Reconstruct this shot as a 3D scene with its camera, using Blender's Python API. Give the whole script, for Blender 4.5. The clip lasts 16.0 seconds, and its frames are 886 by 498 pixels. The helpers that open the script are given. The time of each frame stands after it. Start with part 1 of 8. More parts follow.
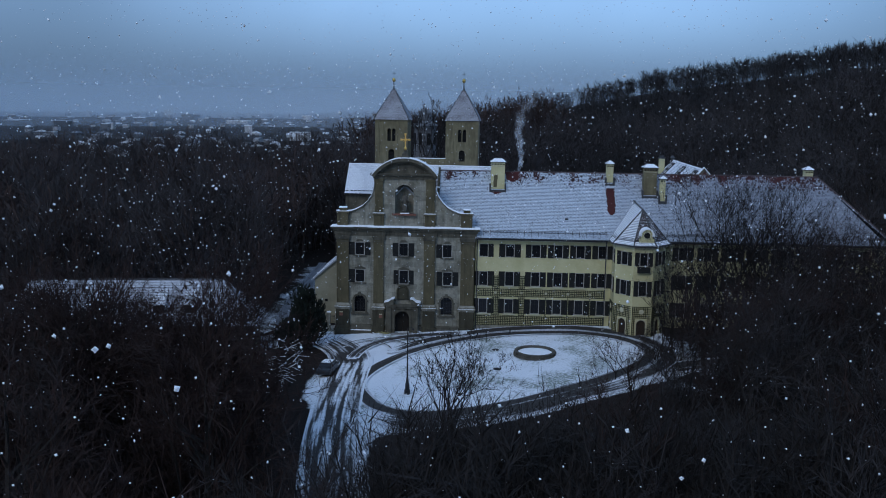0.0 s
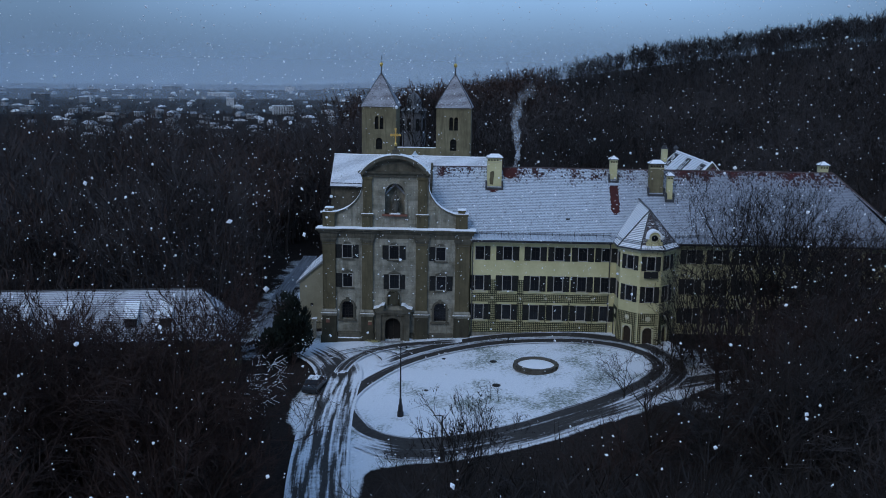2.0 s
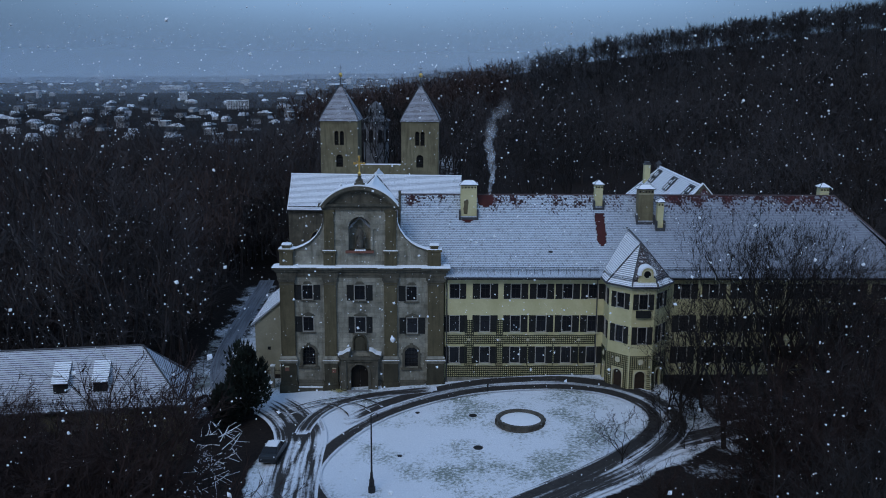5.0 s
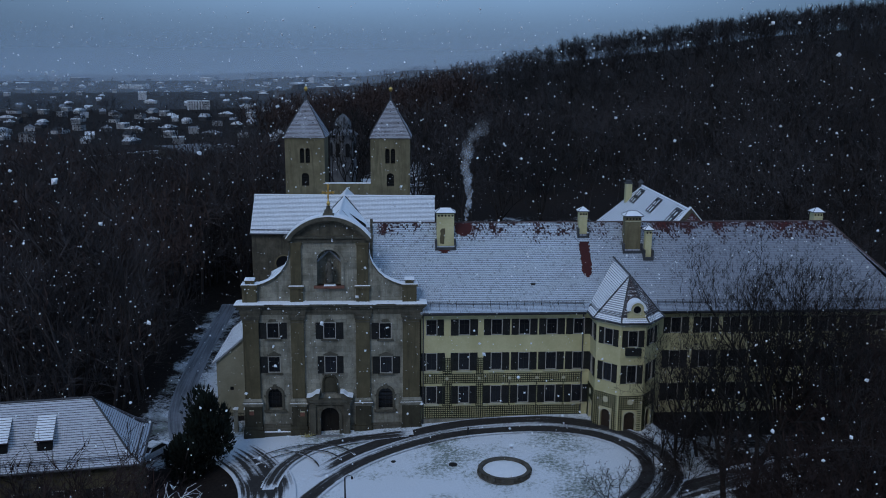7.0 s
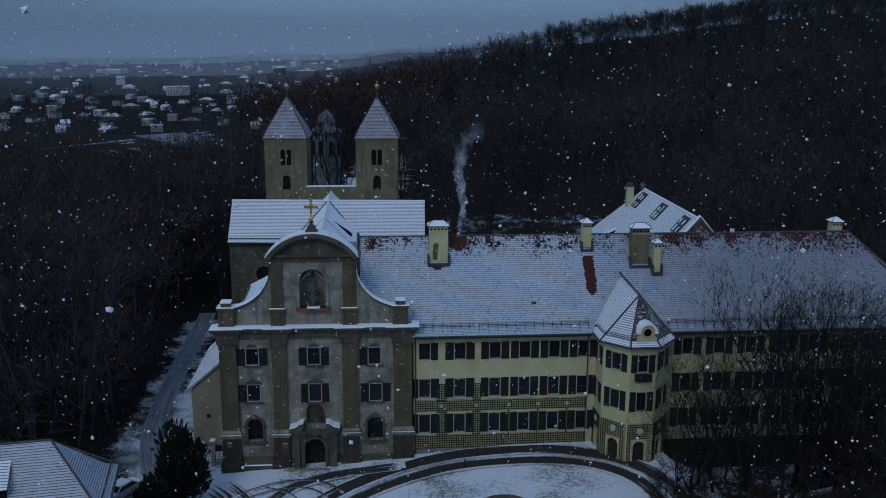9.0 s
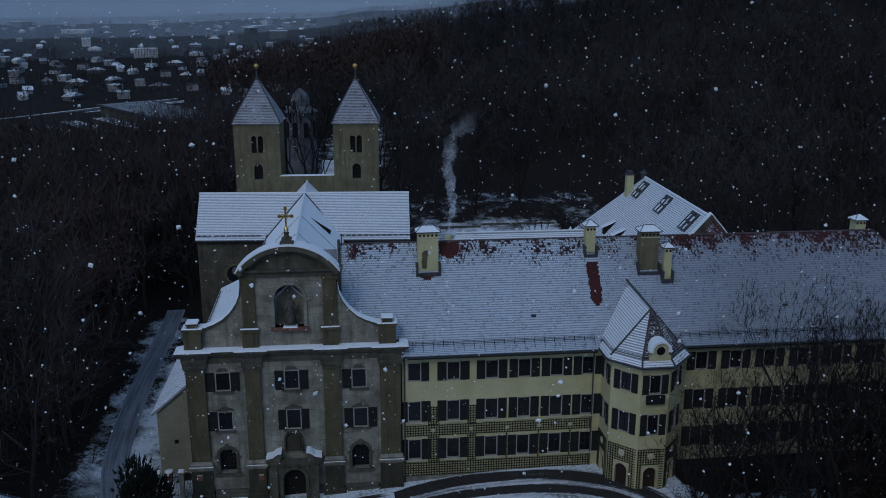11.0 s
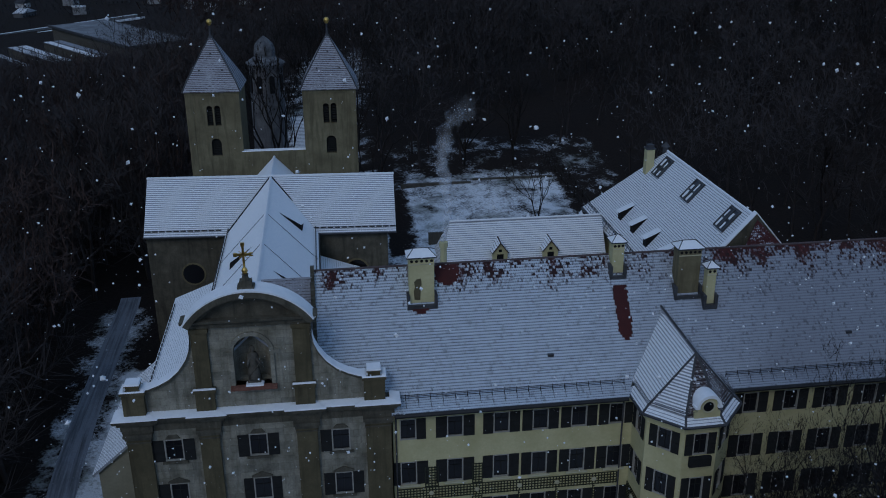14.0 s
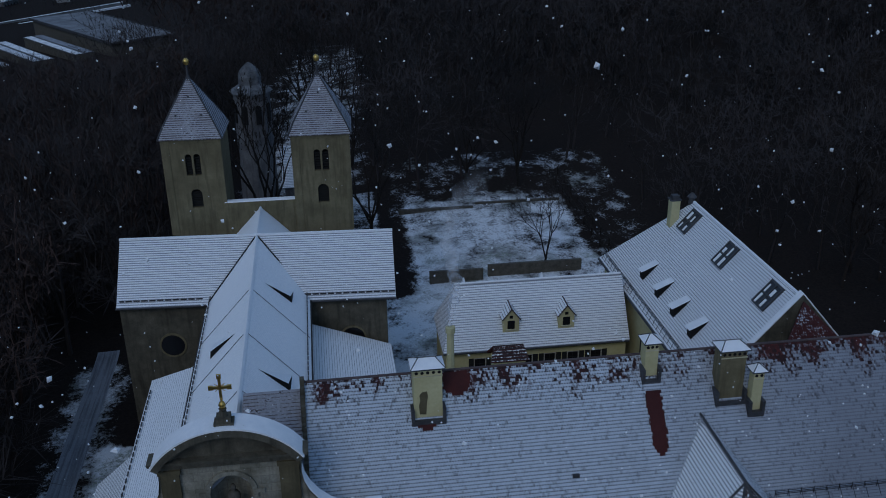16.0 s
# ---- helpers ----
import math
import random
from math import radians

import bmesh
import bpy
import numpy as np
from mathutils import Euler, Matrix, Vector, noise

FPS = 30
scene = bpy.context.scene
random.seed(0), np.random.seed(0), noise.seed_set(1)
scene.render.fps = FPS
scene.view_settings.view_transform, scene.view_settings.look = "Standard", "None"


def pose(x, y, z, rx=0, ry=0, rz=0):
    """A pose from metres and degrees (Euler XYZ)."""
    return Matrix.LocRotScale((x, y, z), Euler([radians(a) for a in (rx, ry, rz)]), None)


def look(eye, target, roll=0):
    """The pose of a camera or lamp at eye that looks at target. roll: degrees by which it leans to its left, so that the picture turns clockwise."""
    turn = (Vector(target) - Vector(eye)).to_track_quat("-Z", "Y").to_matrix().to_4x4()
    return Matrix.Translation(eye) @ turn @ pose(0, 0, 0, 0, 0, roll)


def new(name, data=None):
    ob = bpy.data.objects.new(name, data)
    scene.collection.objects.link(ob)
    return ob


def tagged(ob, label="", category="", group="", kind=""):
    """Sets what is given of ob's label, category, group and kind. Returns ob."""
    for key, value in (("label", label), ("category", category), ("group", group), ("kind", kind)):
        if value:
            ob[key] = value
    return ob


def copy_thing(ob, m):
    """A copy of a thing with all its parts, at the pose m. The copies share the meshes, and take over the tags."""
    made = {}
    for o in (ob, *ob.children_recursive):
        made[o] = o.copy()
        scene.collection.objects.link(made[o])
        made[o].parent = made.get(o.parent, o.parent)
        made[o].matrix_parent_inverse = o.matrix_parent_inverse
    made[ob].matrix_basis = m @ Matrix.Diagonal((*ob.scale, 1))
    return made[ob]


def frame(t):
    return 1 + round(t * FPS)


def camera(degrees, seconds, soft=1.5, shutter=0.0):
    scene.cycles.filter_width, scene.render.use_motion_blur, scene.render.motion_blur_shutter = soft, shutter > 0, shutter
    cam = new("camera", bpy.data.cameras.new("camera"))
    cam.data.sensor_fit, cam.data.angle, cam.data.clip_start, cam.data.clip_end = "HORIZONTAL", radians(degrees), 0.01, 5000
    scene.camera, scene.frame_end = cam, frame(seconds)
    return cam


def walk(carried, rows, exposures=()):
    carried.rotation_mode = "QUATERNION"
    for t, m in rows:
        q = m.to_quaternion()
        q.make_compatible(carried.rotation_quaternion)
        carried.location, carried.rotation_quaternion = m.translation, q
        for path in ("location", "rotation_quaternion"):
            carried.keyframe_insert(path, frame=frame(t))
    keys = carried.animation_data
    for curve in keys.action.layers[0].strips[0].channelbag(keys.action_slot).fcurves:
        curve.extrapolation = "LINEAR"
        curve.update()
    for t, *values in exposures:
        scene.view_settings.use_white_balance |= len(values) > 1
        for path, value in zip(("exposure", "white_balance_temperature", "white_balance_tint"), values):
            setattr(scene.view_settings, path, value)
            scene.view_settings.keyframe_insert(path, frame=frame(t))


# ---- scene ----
cam = camera(51.5, 16.0, 1.0)

PATH = [
    (0, (11.635, -126.598, 32.774), (11.537, -124.627, 32.449), 0.90),
    (0.5, (11.118, -124.140, 33.726), (11.029, -122.172, 33.380), 0.84),
    (1, (11.033, -121.897, 34.291), (10.948, -119.932, 33.931), 0.85),
    (1.5, (10.641, -119.839, 34.916), (10.565, -117.876, 34.542), 0.85),
    (2, (10.001, -117.856, 35.591), (9.938, -115.895, 35.203), 0.88),
    (2.5, (9.679, -115.871, 36.201), (9.625, -113.912, 35.800), 0.91),
    (3, (9.521, -113.772, 36.899), (9.476, -111.816, 36.488), 0.89),
    (3.5, (9.317, -111.616, 37.645), (9.287, -109.660, 37.229), 0.80),
    (4, (8.938, -109.510, 38.341), (8.928, -107.553, 37.926), 0.60),
    (6.5, (7.526, -99.476, 40.769), (7.605, -97.520, 40.358), 0.40),
    (7, (7.214, -97.500, 41.672), (7.315, -95.546, 41.253), 0.41),
    (7.5, (7.168, -95.470, 42.120), (7.275, -93.519, 41.694), 0.39),
    (8, (7.176, -93.414, 42.589), (7.285, -91.465, 42.153), 0.31),
    (8.5, (6.862, -91.224, 43.013), (6.985, -89.277, 42.569), 0.29),
    (9, (6.662, -88.874, 43.493), (6.798, -86.932, 43.037), 0.30),
    (11.5, (5.937, -75.611, 46.663), (6.137, -73.706, 46.087), -0.00),
    (12, (5.885, -72.466, 47.399), (6.097, -70.573, 46.787), -0.09),
    (12.5, (5.954, -69.375, 48.194), (6.171, -67.494, 47.547), -0.11),
    (13, (6.115, -66.218, 49.153), (6.335, -64.351, 48.469), -0.18),
    (13.5, (6.298, -63.080, 49.912), (6.521, -61.226, 49.199), -0.21),
    (14, (6.503, -59.902, 50.853), (6.728, -58.060, 50.107), -0.30),
    (14.5, (6.686, -56.833, 51.929), (6.913, -55.004, 51.153), -0.40),
    (15, (6.922, -53.661, 53.270), (7.150, -51.843, 52.471), -0.50),
    (15.5, (7.087, -50.668, 54.504), (7.317, -48.851, 53.702), -0.60),
    (16, (7.208, -47.584, 55.909), (7.439, -45.767, 55.106), -0.70),
]
walk(cam, [(t, look(eye, target, roll)) for t, eye, target, roll in PATH], [(0, 1.26), (4, 1.26), (8, 0.80), (12, 0.52), (16, 0.42)])

# ---------------------------------------------------------------- light
world = bpy.data.worlds.new("dusk_sky")
scene.world = world
world.use_nodes = True
wt = world.node_tree
wt.nodes.clear()
w_out = wt.nodes.new("ShaderNodeOutputWorld")
w_bg = wt.nodes.new("ShaderNodeBackground")
w_sky = wt.nodes.new("ShaderNodeTexSky")
w_sky.sky_type = "NISHITA"
w_sky.sun_disc = False
w_sky.sun_elevation = radians(6.0)
w_sky.sun_rotation = radians(200.0)
w_sky.air_density, w_sky.dust_density, w_sky.ozone_density = 1.0, 1.0, 5.0
w_mix = wt.nodes.new("ShaderNodeMix")
w_mix.data_type = "RGBA"
w_mix.inputs["Factor"].default_value = 0.84
w_mix.inputs["B"].default_value = (1.20, 2.0, 3.44, 1.0)
w_noise = wt.nodes.new("ShaderNodeTexNoise")
w_noise.inputs["Scale"].default_value = 2.2
w_noise.inputs["Detail"].default_value = 5.0
w_ramp = wt.nodes.new("ShaderNodeMapRange")
w_ramp.inputs["From Min"].default_value, w_ramp.inputs["From Max"].default_value = 0.3, 0.7
w_ramp.inputs["To Min"].default_value, w_ramp.inputs["To Max"].default_value = 0.86, 1.12
w_mul = wt.nodes.new("ShaderNodeVectorMath")
w_mul.operation = "SCALE"
wt.links.new(w_sky.outputs["Color"], w_mix.inputs["A"])
wt.links.new(w_noise.outputs["Fac"], w_ramp.inputs["Value"])
wt.links.new(w_mix.outputs["Result"], w_mul.inputs[0])
# brighter over the plain beyond the hill's foot; vignette-like dimming is put into the sides
w_tc, w_dot, w_glow, w_both = (wt.nodes.new(k) for k in ("ShaderNodeTexCoord", "ShaderNodeVectorMath", "ShaderNodeMapRange", "ShaderNodeMath"))
w_dot.operation, w_both.operation = "DOT_PRODUCT", "MULTIPLY"
w_dot.inputs[1].default_value = Vector((0.0, 0.98, 0.16)).normalized()
w_glow.interpolation_type = "SMOOTHSTEP"
w_glow.inputs["From Min"].default_value, w_glow.inputs["From Max"].default_value = 0.90, 0.995
w_glow.inputs["To Min"].default_value, w_glow.inputs["To Max"].default_value = 0.52, 0.98
wt.links.new(w_tc.outputs["Generated"], w_dot.inputs[0])
wt.links.new(w_dot.outputs["Value"], w_glow.inputs["Value"])
# and lighter again overhead and towards the south, added to lift the church front
w_south, w_add = wt.nodes.new("ShaderNodeMapRange"), wt.nodes.new("ShaderNodeMath")
w_south.inputs["From Min"].default_value, w_south.inputs["From Max"].default_value = 0.1, 0.8
w_south.inputs["To Min"].default_value, w_south.inputs["To Max"].default_value = 0.30, 0.0
wt.links.new(w_dot.outputs["Value"], w_south.inputs["Value"])
wt.links.new(w_glow.outputs["Result"], w_add.inputs[0])
wt.links.new(w_south.outputs["Result"], w_add.inputs[1])
wt.links.new(w_add.outputs["Value"], w_both.inputs[0])
wt.links.new(w_ramp.outputs["Result"], w_both.inputs[1])
wt.links.new(w_both.outputs["Value"], w_mul.inputs["Scale"])
wt.links.new(w_mul.outputs["Vector"], w_bg.inputs["Color"])
w_bg.inputs["Strength"].default_value = 0.125
wt.links.new(w_bg.outputs["Background"], w_out.inputs["Surface"])

sun_data = bpy.data.lights.new("sun", "SUN")
sun_data.energy, sun_data.angle, sun_data.color = 0.35, radians(25), (0.95, 0.96, 0.97)
sun = new("sun", sun_data)
sun.matrix_world = pose(0, 0, 120, 50, 0, -25)


# ---------------------------------------------------------------- painted distant haze
def painted_haze():
    """A plain glowing band far behind the town, painted as haze; it fades out upwards into the sky."""
    m = bpy.data.materials.new("painted_haze")
    m.use_nodes = True
    t = m.node_tree
    t.nodes.clear()
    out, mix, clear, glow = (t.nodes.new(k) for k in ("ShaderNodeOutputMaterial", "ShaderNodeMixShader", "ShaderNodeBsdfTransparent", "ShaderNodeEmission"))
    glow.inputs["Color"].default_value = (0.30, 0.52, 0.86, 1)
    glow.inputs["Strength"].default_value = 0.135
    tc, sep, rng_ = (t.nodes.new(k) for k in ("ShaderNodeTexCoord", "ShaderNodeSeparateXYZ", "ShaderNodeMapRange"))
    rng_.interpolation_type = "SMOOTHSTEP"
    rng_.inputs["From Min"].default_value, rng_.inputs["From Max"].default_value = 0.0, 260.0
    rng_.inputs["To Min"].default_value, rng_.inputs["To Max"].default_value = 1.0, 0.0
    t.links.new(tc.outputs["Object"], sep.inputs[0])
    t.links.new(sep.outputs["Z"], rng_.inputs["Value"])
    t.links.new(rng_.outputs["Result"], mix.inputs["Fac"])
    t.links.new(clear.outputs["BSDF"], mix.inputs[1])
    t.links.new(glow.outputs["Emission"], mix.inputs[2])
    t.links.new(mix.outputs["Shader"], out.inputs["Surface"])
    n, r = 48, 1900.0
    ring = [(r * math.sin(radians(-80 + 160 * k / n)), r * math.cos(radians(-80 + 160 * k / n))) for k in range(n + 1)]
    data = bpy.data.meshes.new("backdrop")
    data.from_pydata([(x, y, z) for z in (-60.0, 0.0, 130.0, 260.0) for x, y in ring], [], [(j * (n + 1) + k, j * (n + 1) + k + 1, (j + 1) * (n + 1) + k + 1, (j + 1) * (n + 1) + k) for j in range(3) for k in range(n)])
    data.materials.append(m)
    ob = tagged(new("backdrop", data), "glowing band painted as blue-grey haze over the far plain", "mist", "", "structure")
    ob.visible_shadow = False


painted_haze()


def haze_sheet(r, height, thin):
    """A thin see-through sheet whose pale blue paints haze over the plain, lit by the sky."""
    m = bpy.data.materials.new("see_through_haze_paint")
    m.use_nodes = True
    t = m.node_tree
    t.nodes.clear()
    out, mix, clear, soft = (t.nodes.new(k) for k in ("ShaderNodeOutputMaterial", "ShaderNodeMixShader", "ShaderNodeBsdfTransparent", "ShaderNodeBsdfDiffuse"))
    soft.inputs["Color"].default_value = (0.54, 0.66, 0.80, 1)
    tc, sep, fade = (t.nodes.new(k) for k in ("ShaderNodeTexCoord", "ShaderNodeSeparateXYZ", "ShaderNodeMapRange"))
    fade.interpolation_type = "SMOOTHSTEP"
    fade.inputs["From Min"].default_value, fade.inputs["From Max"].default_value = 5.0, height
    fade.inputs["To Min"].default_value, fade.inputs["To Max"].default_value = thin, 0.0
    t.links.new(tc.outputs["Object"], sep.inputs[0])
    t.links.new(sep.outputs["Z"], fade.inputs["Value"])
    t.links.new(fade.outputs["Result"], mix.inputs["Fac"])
    t.links.new(clear.outputs["BSDF"], mix.inputs[1])
    t.links.new(soft.outputs["BSDF"], mix.inputs[2])
    t.links.new(mix.outputs["Shader"], out.inputs["Surface"])
    n = 40
    ring = [(r * math.sin(radians(-70 + 140 * k / n)), r * math.cos(radians(-70 + 140 * k / n))) for k in range(n + 1)]
    data = bpy.data.meshes.new("haze_sheet")
    data.from_pydata([(x, y, z) for z in (-30.0, height) for x, y in ring], [], [(k, k + 1, n + 2 + k, n + 1 + k) for k in range(n)])
    data.materials.append(m)
    tagged(new("haze_sheet", data), "see-through pale blue sheet painted as haze over the plain", "mist", "", "structure").visible_shadow = False


haze_sheet(720.0, 50.0, 0.12)
haze_sheet(1060.0, 75.0, 0.30)
haze_sheet(1500.0, 110.0, 0.50)


# ---------------------------------------------------------------- materials
def material(name, base, rough=0.8, metal=0.0):
    m = bpy.data.materials.new(name)
    m.use_nodes = True
    b = m.node_tree.nodes["Principled BSDF"]
    b.inputs["Base Color"].default_value = (*base, 1)
    b.inputs["Roughness"].default_value = rough
    b.inputs["Metallic"].default_value = metal
    b.inputs["Specular IOR Level"].default_value = 0.3
    return m


def node(m, kind, **values):
    n = m.node_tree.nodes.new(kind)
    for key, value in values.items():
        n.inputs[key.replace("_", " ")].default_value = value
    return n


def link(m, a, b):
    m.node_tree.links.new(a, b)


def noise_of(m, scale, detail=4.0, rough=0.6, stretch=None):
    n = node(m, "ShaderNodeTexNoise", Scale=scale, Detail=detail, Roughness=rough)
    tc = m.node_tree.nodes.new("ShaderNodeTexCoord")
    if stretch:
        mp = m.node_tree.nodes.new("ShaderNodeMapping")
        mp.inputs["Scale"].default_value = stretch
        link(m, tc.outputs["Object"], mp.inputs["Vector"])
        link(m, mp.outputs["Vector"], n.inputs["Vector"])
    else:
        link(m, tc.outputs["Object"], n.inputs["Vector"])
    return n.outputs["Fac"]


def ramp_of(m, value, lo, hi, a=0.0, b=1.0):
    r = node(m, "ShaderNodeMapRange", From_Min=lo, From_Max=hi, To_Min=a, To_Max=b)
    link(m, value, r.inputs["Value"])
    return r.outputs["Result"]


def math_of(m, op, a, b=None):
    n = m.node_tree.nodes.new("ShaderNodeMath")
    n.operation = op
    n.use_clamp = False
    for slot, v in zip(n.inputs, (a, b)):
        if v is None:
            continue
        if isinstance(v, (int, float)):
            slot.default_value = v
        else:
            link(m, v, slot)
    return n.outputs[0]


def mix_of(m, fac, a, b):
    n = m.node_tree.nodes.new("ShaderNodeMix")
    n.data_type = "RGBA"
    for slot, v in (("Factor", fac), ("A", a), ("B", b)):
        if isinstance(v, tuple):
            n.inputs[slot].default_value = (*v, 1)
        elif isinstance(v, (int, float)):
            n.inputs[slot].default_value = v
        else:
            link(m, v, n.inputs[slot])
    return n.outputs["Result"]


def finish(m, colour, rough=None, bump=None, strength=0.3, distance=0.05):
    b = m.node_tree.nodes["Principled BSDF"]
    link(m, colour, b.inputs["Base Color"])
    if rough is not None:
        link(m, rough, b.inputs["Roughness"])
    if bump is not None:
        n = node(m, "ShaderNodeBump", Strength=strength, Distance=distance)
        link(m, bump, n.inputs["Height"])
        link(m, n.outputs["Normal"], b.inputs["Normal"])
    return m


def mottled(name, dark, light, big=0.35, small=6.0, rough=0.85, bump=0.25, streaks=False):
    m = material(name, light, rough)
    n1 = noise_of(m, big, 5, 0.65)
    n2 = noise_of(m, small, 3, 0.6)
    c = mix_of(m, ramp_of(m, n1, 0.3, 0.7), dark, light)
    if streaks:
        n3 = noise_of(m, 1.0, 4, 0.6, (2.2, 2.2, 0.22))
        c = mix_of(m, ramp_of(m, n3, 0.48, 0.75, 0, 0.75), c, tuple(0.45 * v for v in dark))
    c2 = mix_of(m, ramp_of(m, n2, 0.35, 0.75, 0.0, 0.45), c, dark)
    return finish(m, c2, None, n2, bump, 0.03)


def tile_rows(m, axis, width, depth):
    """A height that rises and falls along one axis, one tile to the next."""
    tc = m.node_tree.nodes.new("ShaderNodeTexCoord")
    sep = m.node_tree.nodes.new("ShaderNodeSeparateXYZ")
    link(m, tc.outputs["Object"], sep.inputs[0])
    s = math_of(m, "SINE", math_of(m, "MULTIPLY", sep.outputs[axis], 6.2832 / width))
    return math_of(m, "MULTIPLY", s, depth)


def snowy_tiles(name, axis, tile, cover, width=0.2, lines=0.07, white=((0.72, 0.75, 0.80), (0.91, 0.925, 0.95))):
    """Clay tiles under thin snow."""
    m = material(name, (0.8, 0.82, 0.86), 0.8)
    fine, mid, big = noise_of(m, 4.5, 3, 0.7), noise_of(m, 1.3, 3, 0.6), noise_of(m, 0.35, 4, 0.6)
    rows = tile_rows(m, axis, width, 1.0)
    bare = math_of(m, "ADD", math_of(m, "MULTIPLY", fine, 0.55), math_of(m, "MULTIPLY", mid, 0.35))
    bare = math_of(m, "ADD", bare, math_of(m, "MULTIPLY", big, 0.25))
    bare = math_of(m, "ADD", bare, math_of(m, "MULTIPLY", rows, lines))
    mask = ramp_of(m, bare, cover, cover + 0.06)
    tone = mix_of(m, ramp_of(m, noise_of(m, 3.0, 3), 0.3, 0.7), tuple(0.55 * v for v in tile), tile)
    snow = mix_of(m, ramp_of(m, noise_of(m, 5.0, 5), 0.3, 0.75), white[0], white[1])
    c = mix_of(m, mask, snow, tone)
    b = math_of(m, "ADD", math_of(m, "MULTIPLY", rows, 0.5), fine)
    return finish(m, c, ramp_of(m, mask, 0, 1, 0.9, 0.75), b, 0.5, 0.04)


def plastered_blocks(name, dark, light):
    """Weathered plaster over ashlar: broad blocks show faintly, with streaks and stains."""
    m = material(name, light, 0.9)
    tc = m.node_tree.nodes.new("ShaderNodeTexCoord")
    sep = m.node_tree.nodes.new("ShaderNodeSeparateXYZ")
    com = m.node_tree.nodes.new("ShaderNodeCombineXYZ")
    link(m, tc.outputs["Object"], sep.inputs[0])
    link(m, sep.outputs["X"], com.inputs["X"])
    link(m, sep.outputs["Z"], com.inputs["Y"])
    bk = node(m, "ShaderNodeTexBrick", Scale=1.0, Mortar_Size=0.012, Brick_Width=1.15, Row_Height=0.62, Color1=(0.72, 0.72, 0.72, 1), Color2=(1.12, 1.1, 1.06, 1), Mortar=(0.5, 0.5, 0.48, 1))
    link(m, com.outputs[0], bk.inputs["Vector"])
    n1, n2 = noise_of(m, 0.7, 5, 0.65), noise_of(m, 7.0, 3, 0.6)
    n3 = noise_of(m, 1.0, 4, 0.6, (2.2, 2.2, 0.22))
    c = mix_of(m, ramp_of(m, n1, 0.3, 0.7), dark, light)
    c = mix_of(m, ramp_of(m, n3, 0.5, 0.78, 0, 0.7), c, tuple(0.5 * v for v in dark))
    c = mix_of(m, ramp_of(m, n2, 0.35, 0.75, 0.0, 0.4), c, dark)
    mul = m.node_tree.nodes.new("ShaderNodeMix")
    mul.data_type, mul.blend_type = "RGBA", "MULTIPLY"
    mul.inputs["Factor"].default_value = 0.75
    link(m, c, mul.inputs["A"])
    link(m, bk.outputs["Color"], mul.inputs["B"])
    return finish(m, mul.outputs["Result"], None, n2, 0.25, 0.03)


STONE = plastered_blocks("weathered_grey_plaster", (0.13, 0.122, 0.094), (0.40, 0.385, 0.325))
ANNEX = mottled("dull_grey_cream_plaster", (0.20, 0.188, 0.135), (0.31, 0.295, 0.22), 0.4, 5.0)
OLIVE = mottled("olive_brown_plaster", (0.066, 0.055, 0.030), (0.140, 0.118, 0.069), 0.5, 6.0, streaks=True)
TOWER = mottled("ochre_tower_plaster", (0.118, 0.100, 0.058), (0.23, 0.197, 0.118), 0.4, 5.0, streaks=True)
CREAM = mottled("cream_yellow_plaster", (0.42, 0.38, 0.20), (0.62, 0.57, 0.34), 0.3, 5.0, bump=0.12)
CREAM_TRIM = mottled("pale_cream_trim", (0.40, 0.37, 0.24), (0.62, 0.58, 0.42), 1.0, 8.0, bump=0.12)
ASHLAR = mottled("weathered_cornice_stone", (0.055, 0.05, 0.038), (0.14, 0.128, 0.096), 0.9, 9.0, streaks=True)
PEDESTAL = mottled("dark_olive_pedestal_plaster", (0.034, 0.031, 0.02), (0.085, 0.076, 0.05), 0.5, 6.0, streaks=True)
SNOW = mottled("fresh_snow", (0.80, 0.83, 0.87), (0.93, 0.94, 0.96), 1.5, 14.0, 0.7, 0.5)
SHUTTER = mottled("black_green_shutter_paint", (0.010, 0.011, 0.011), (0.020, 0.021, 0.021), 2.0, 10.0, 0.9)
FRAME = mottled("greyed_white_window_paint", (0.26, 0.25, 0.22), (0.42, 0.40, 0.36), 3.0, 12.0, 0.6)
GLASS = material("dark_window_glass", (0.012, 0.013, 0.016), 0.15)
SKYLIGHT = material("dim_skylight_glass", (0.05, 0.055, 0.065), 0.12)
# near-black, painted in for the shade inside rooms, vents and openings
DARK = material("painted_shade_black", (0.008, 0.008, 0.009), 0.9)
DOOR_WOOD = mottled("dark_brown_door_wood", (0.02, 0.013, 0.009), (0.045, 0.03, 0.02), 2.0, 12.0, 0.6)
TRELLIS = mottled("dark_green_trellis_wood", (0.018, 0.022, 0.012), (0.035, 0.042, 0.024), 2.0, 12.0, 0.7)
RED_TILE = mottled("bare_red_clay_tile", (0.04, 0.008, 0.008), (0.075, 0.014, 0.012), 0.8, 9.0, 0.75, 0.5)
DARK_TILE = mottled("dark_tile_edge", (0.055, 0.042, 0.045), (0.13, 0.10, 0.10), 0.8, 9.0, 0.8, 0.3)
LEAD = mottled("dark_grey_sheet_metal", (0.035, 0.036, 0.04), (0.08, 0.082, 0.09), 1.0, 9.0, 0.55)
GOLD = material("gilded_metal", (0.75, 0.48, 0.14), 0.32, 1.0)
IRON = mottled("black_iron", (0.012, 0.012, 0.013), (0.03, 0.03, 0.032), 2.0, 12.0, 0.5)
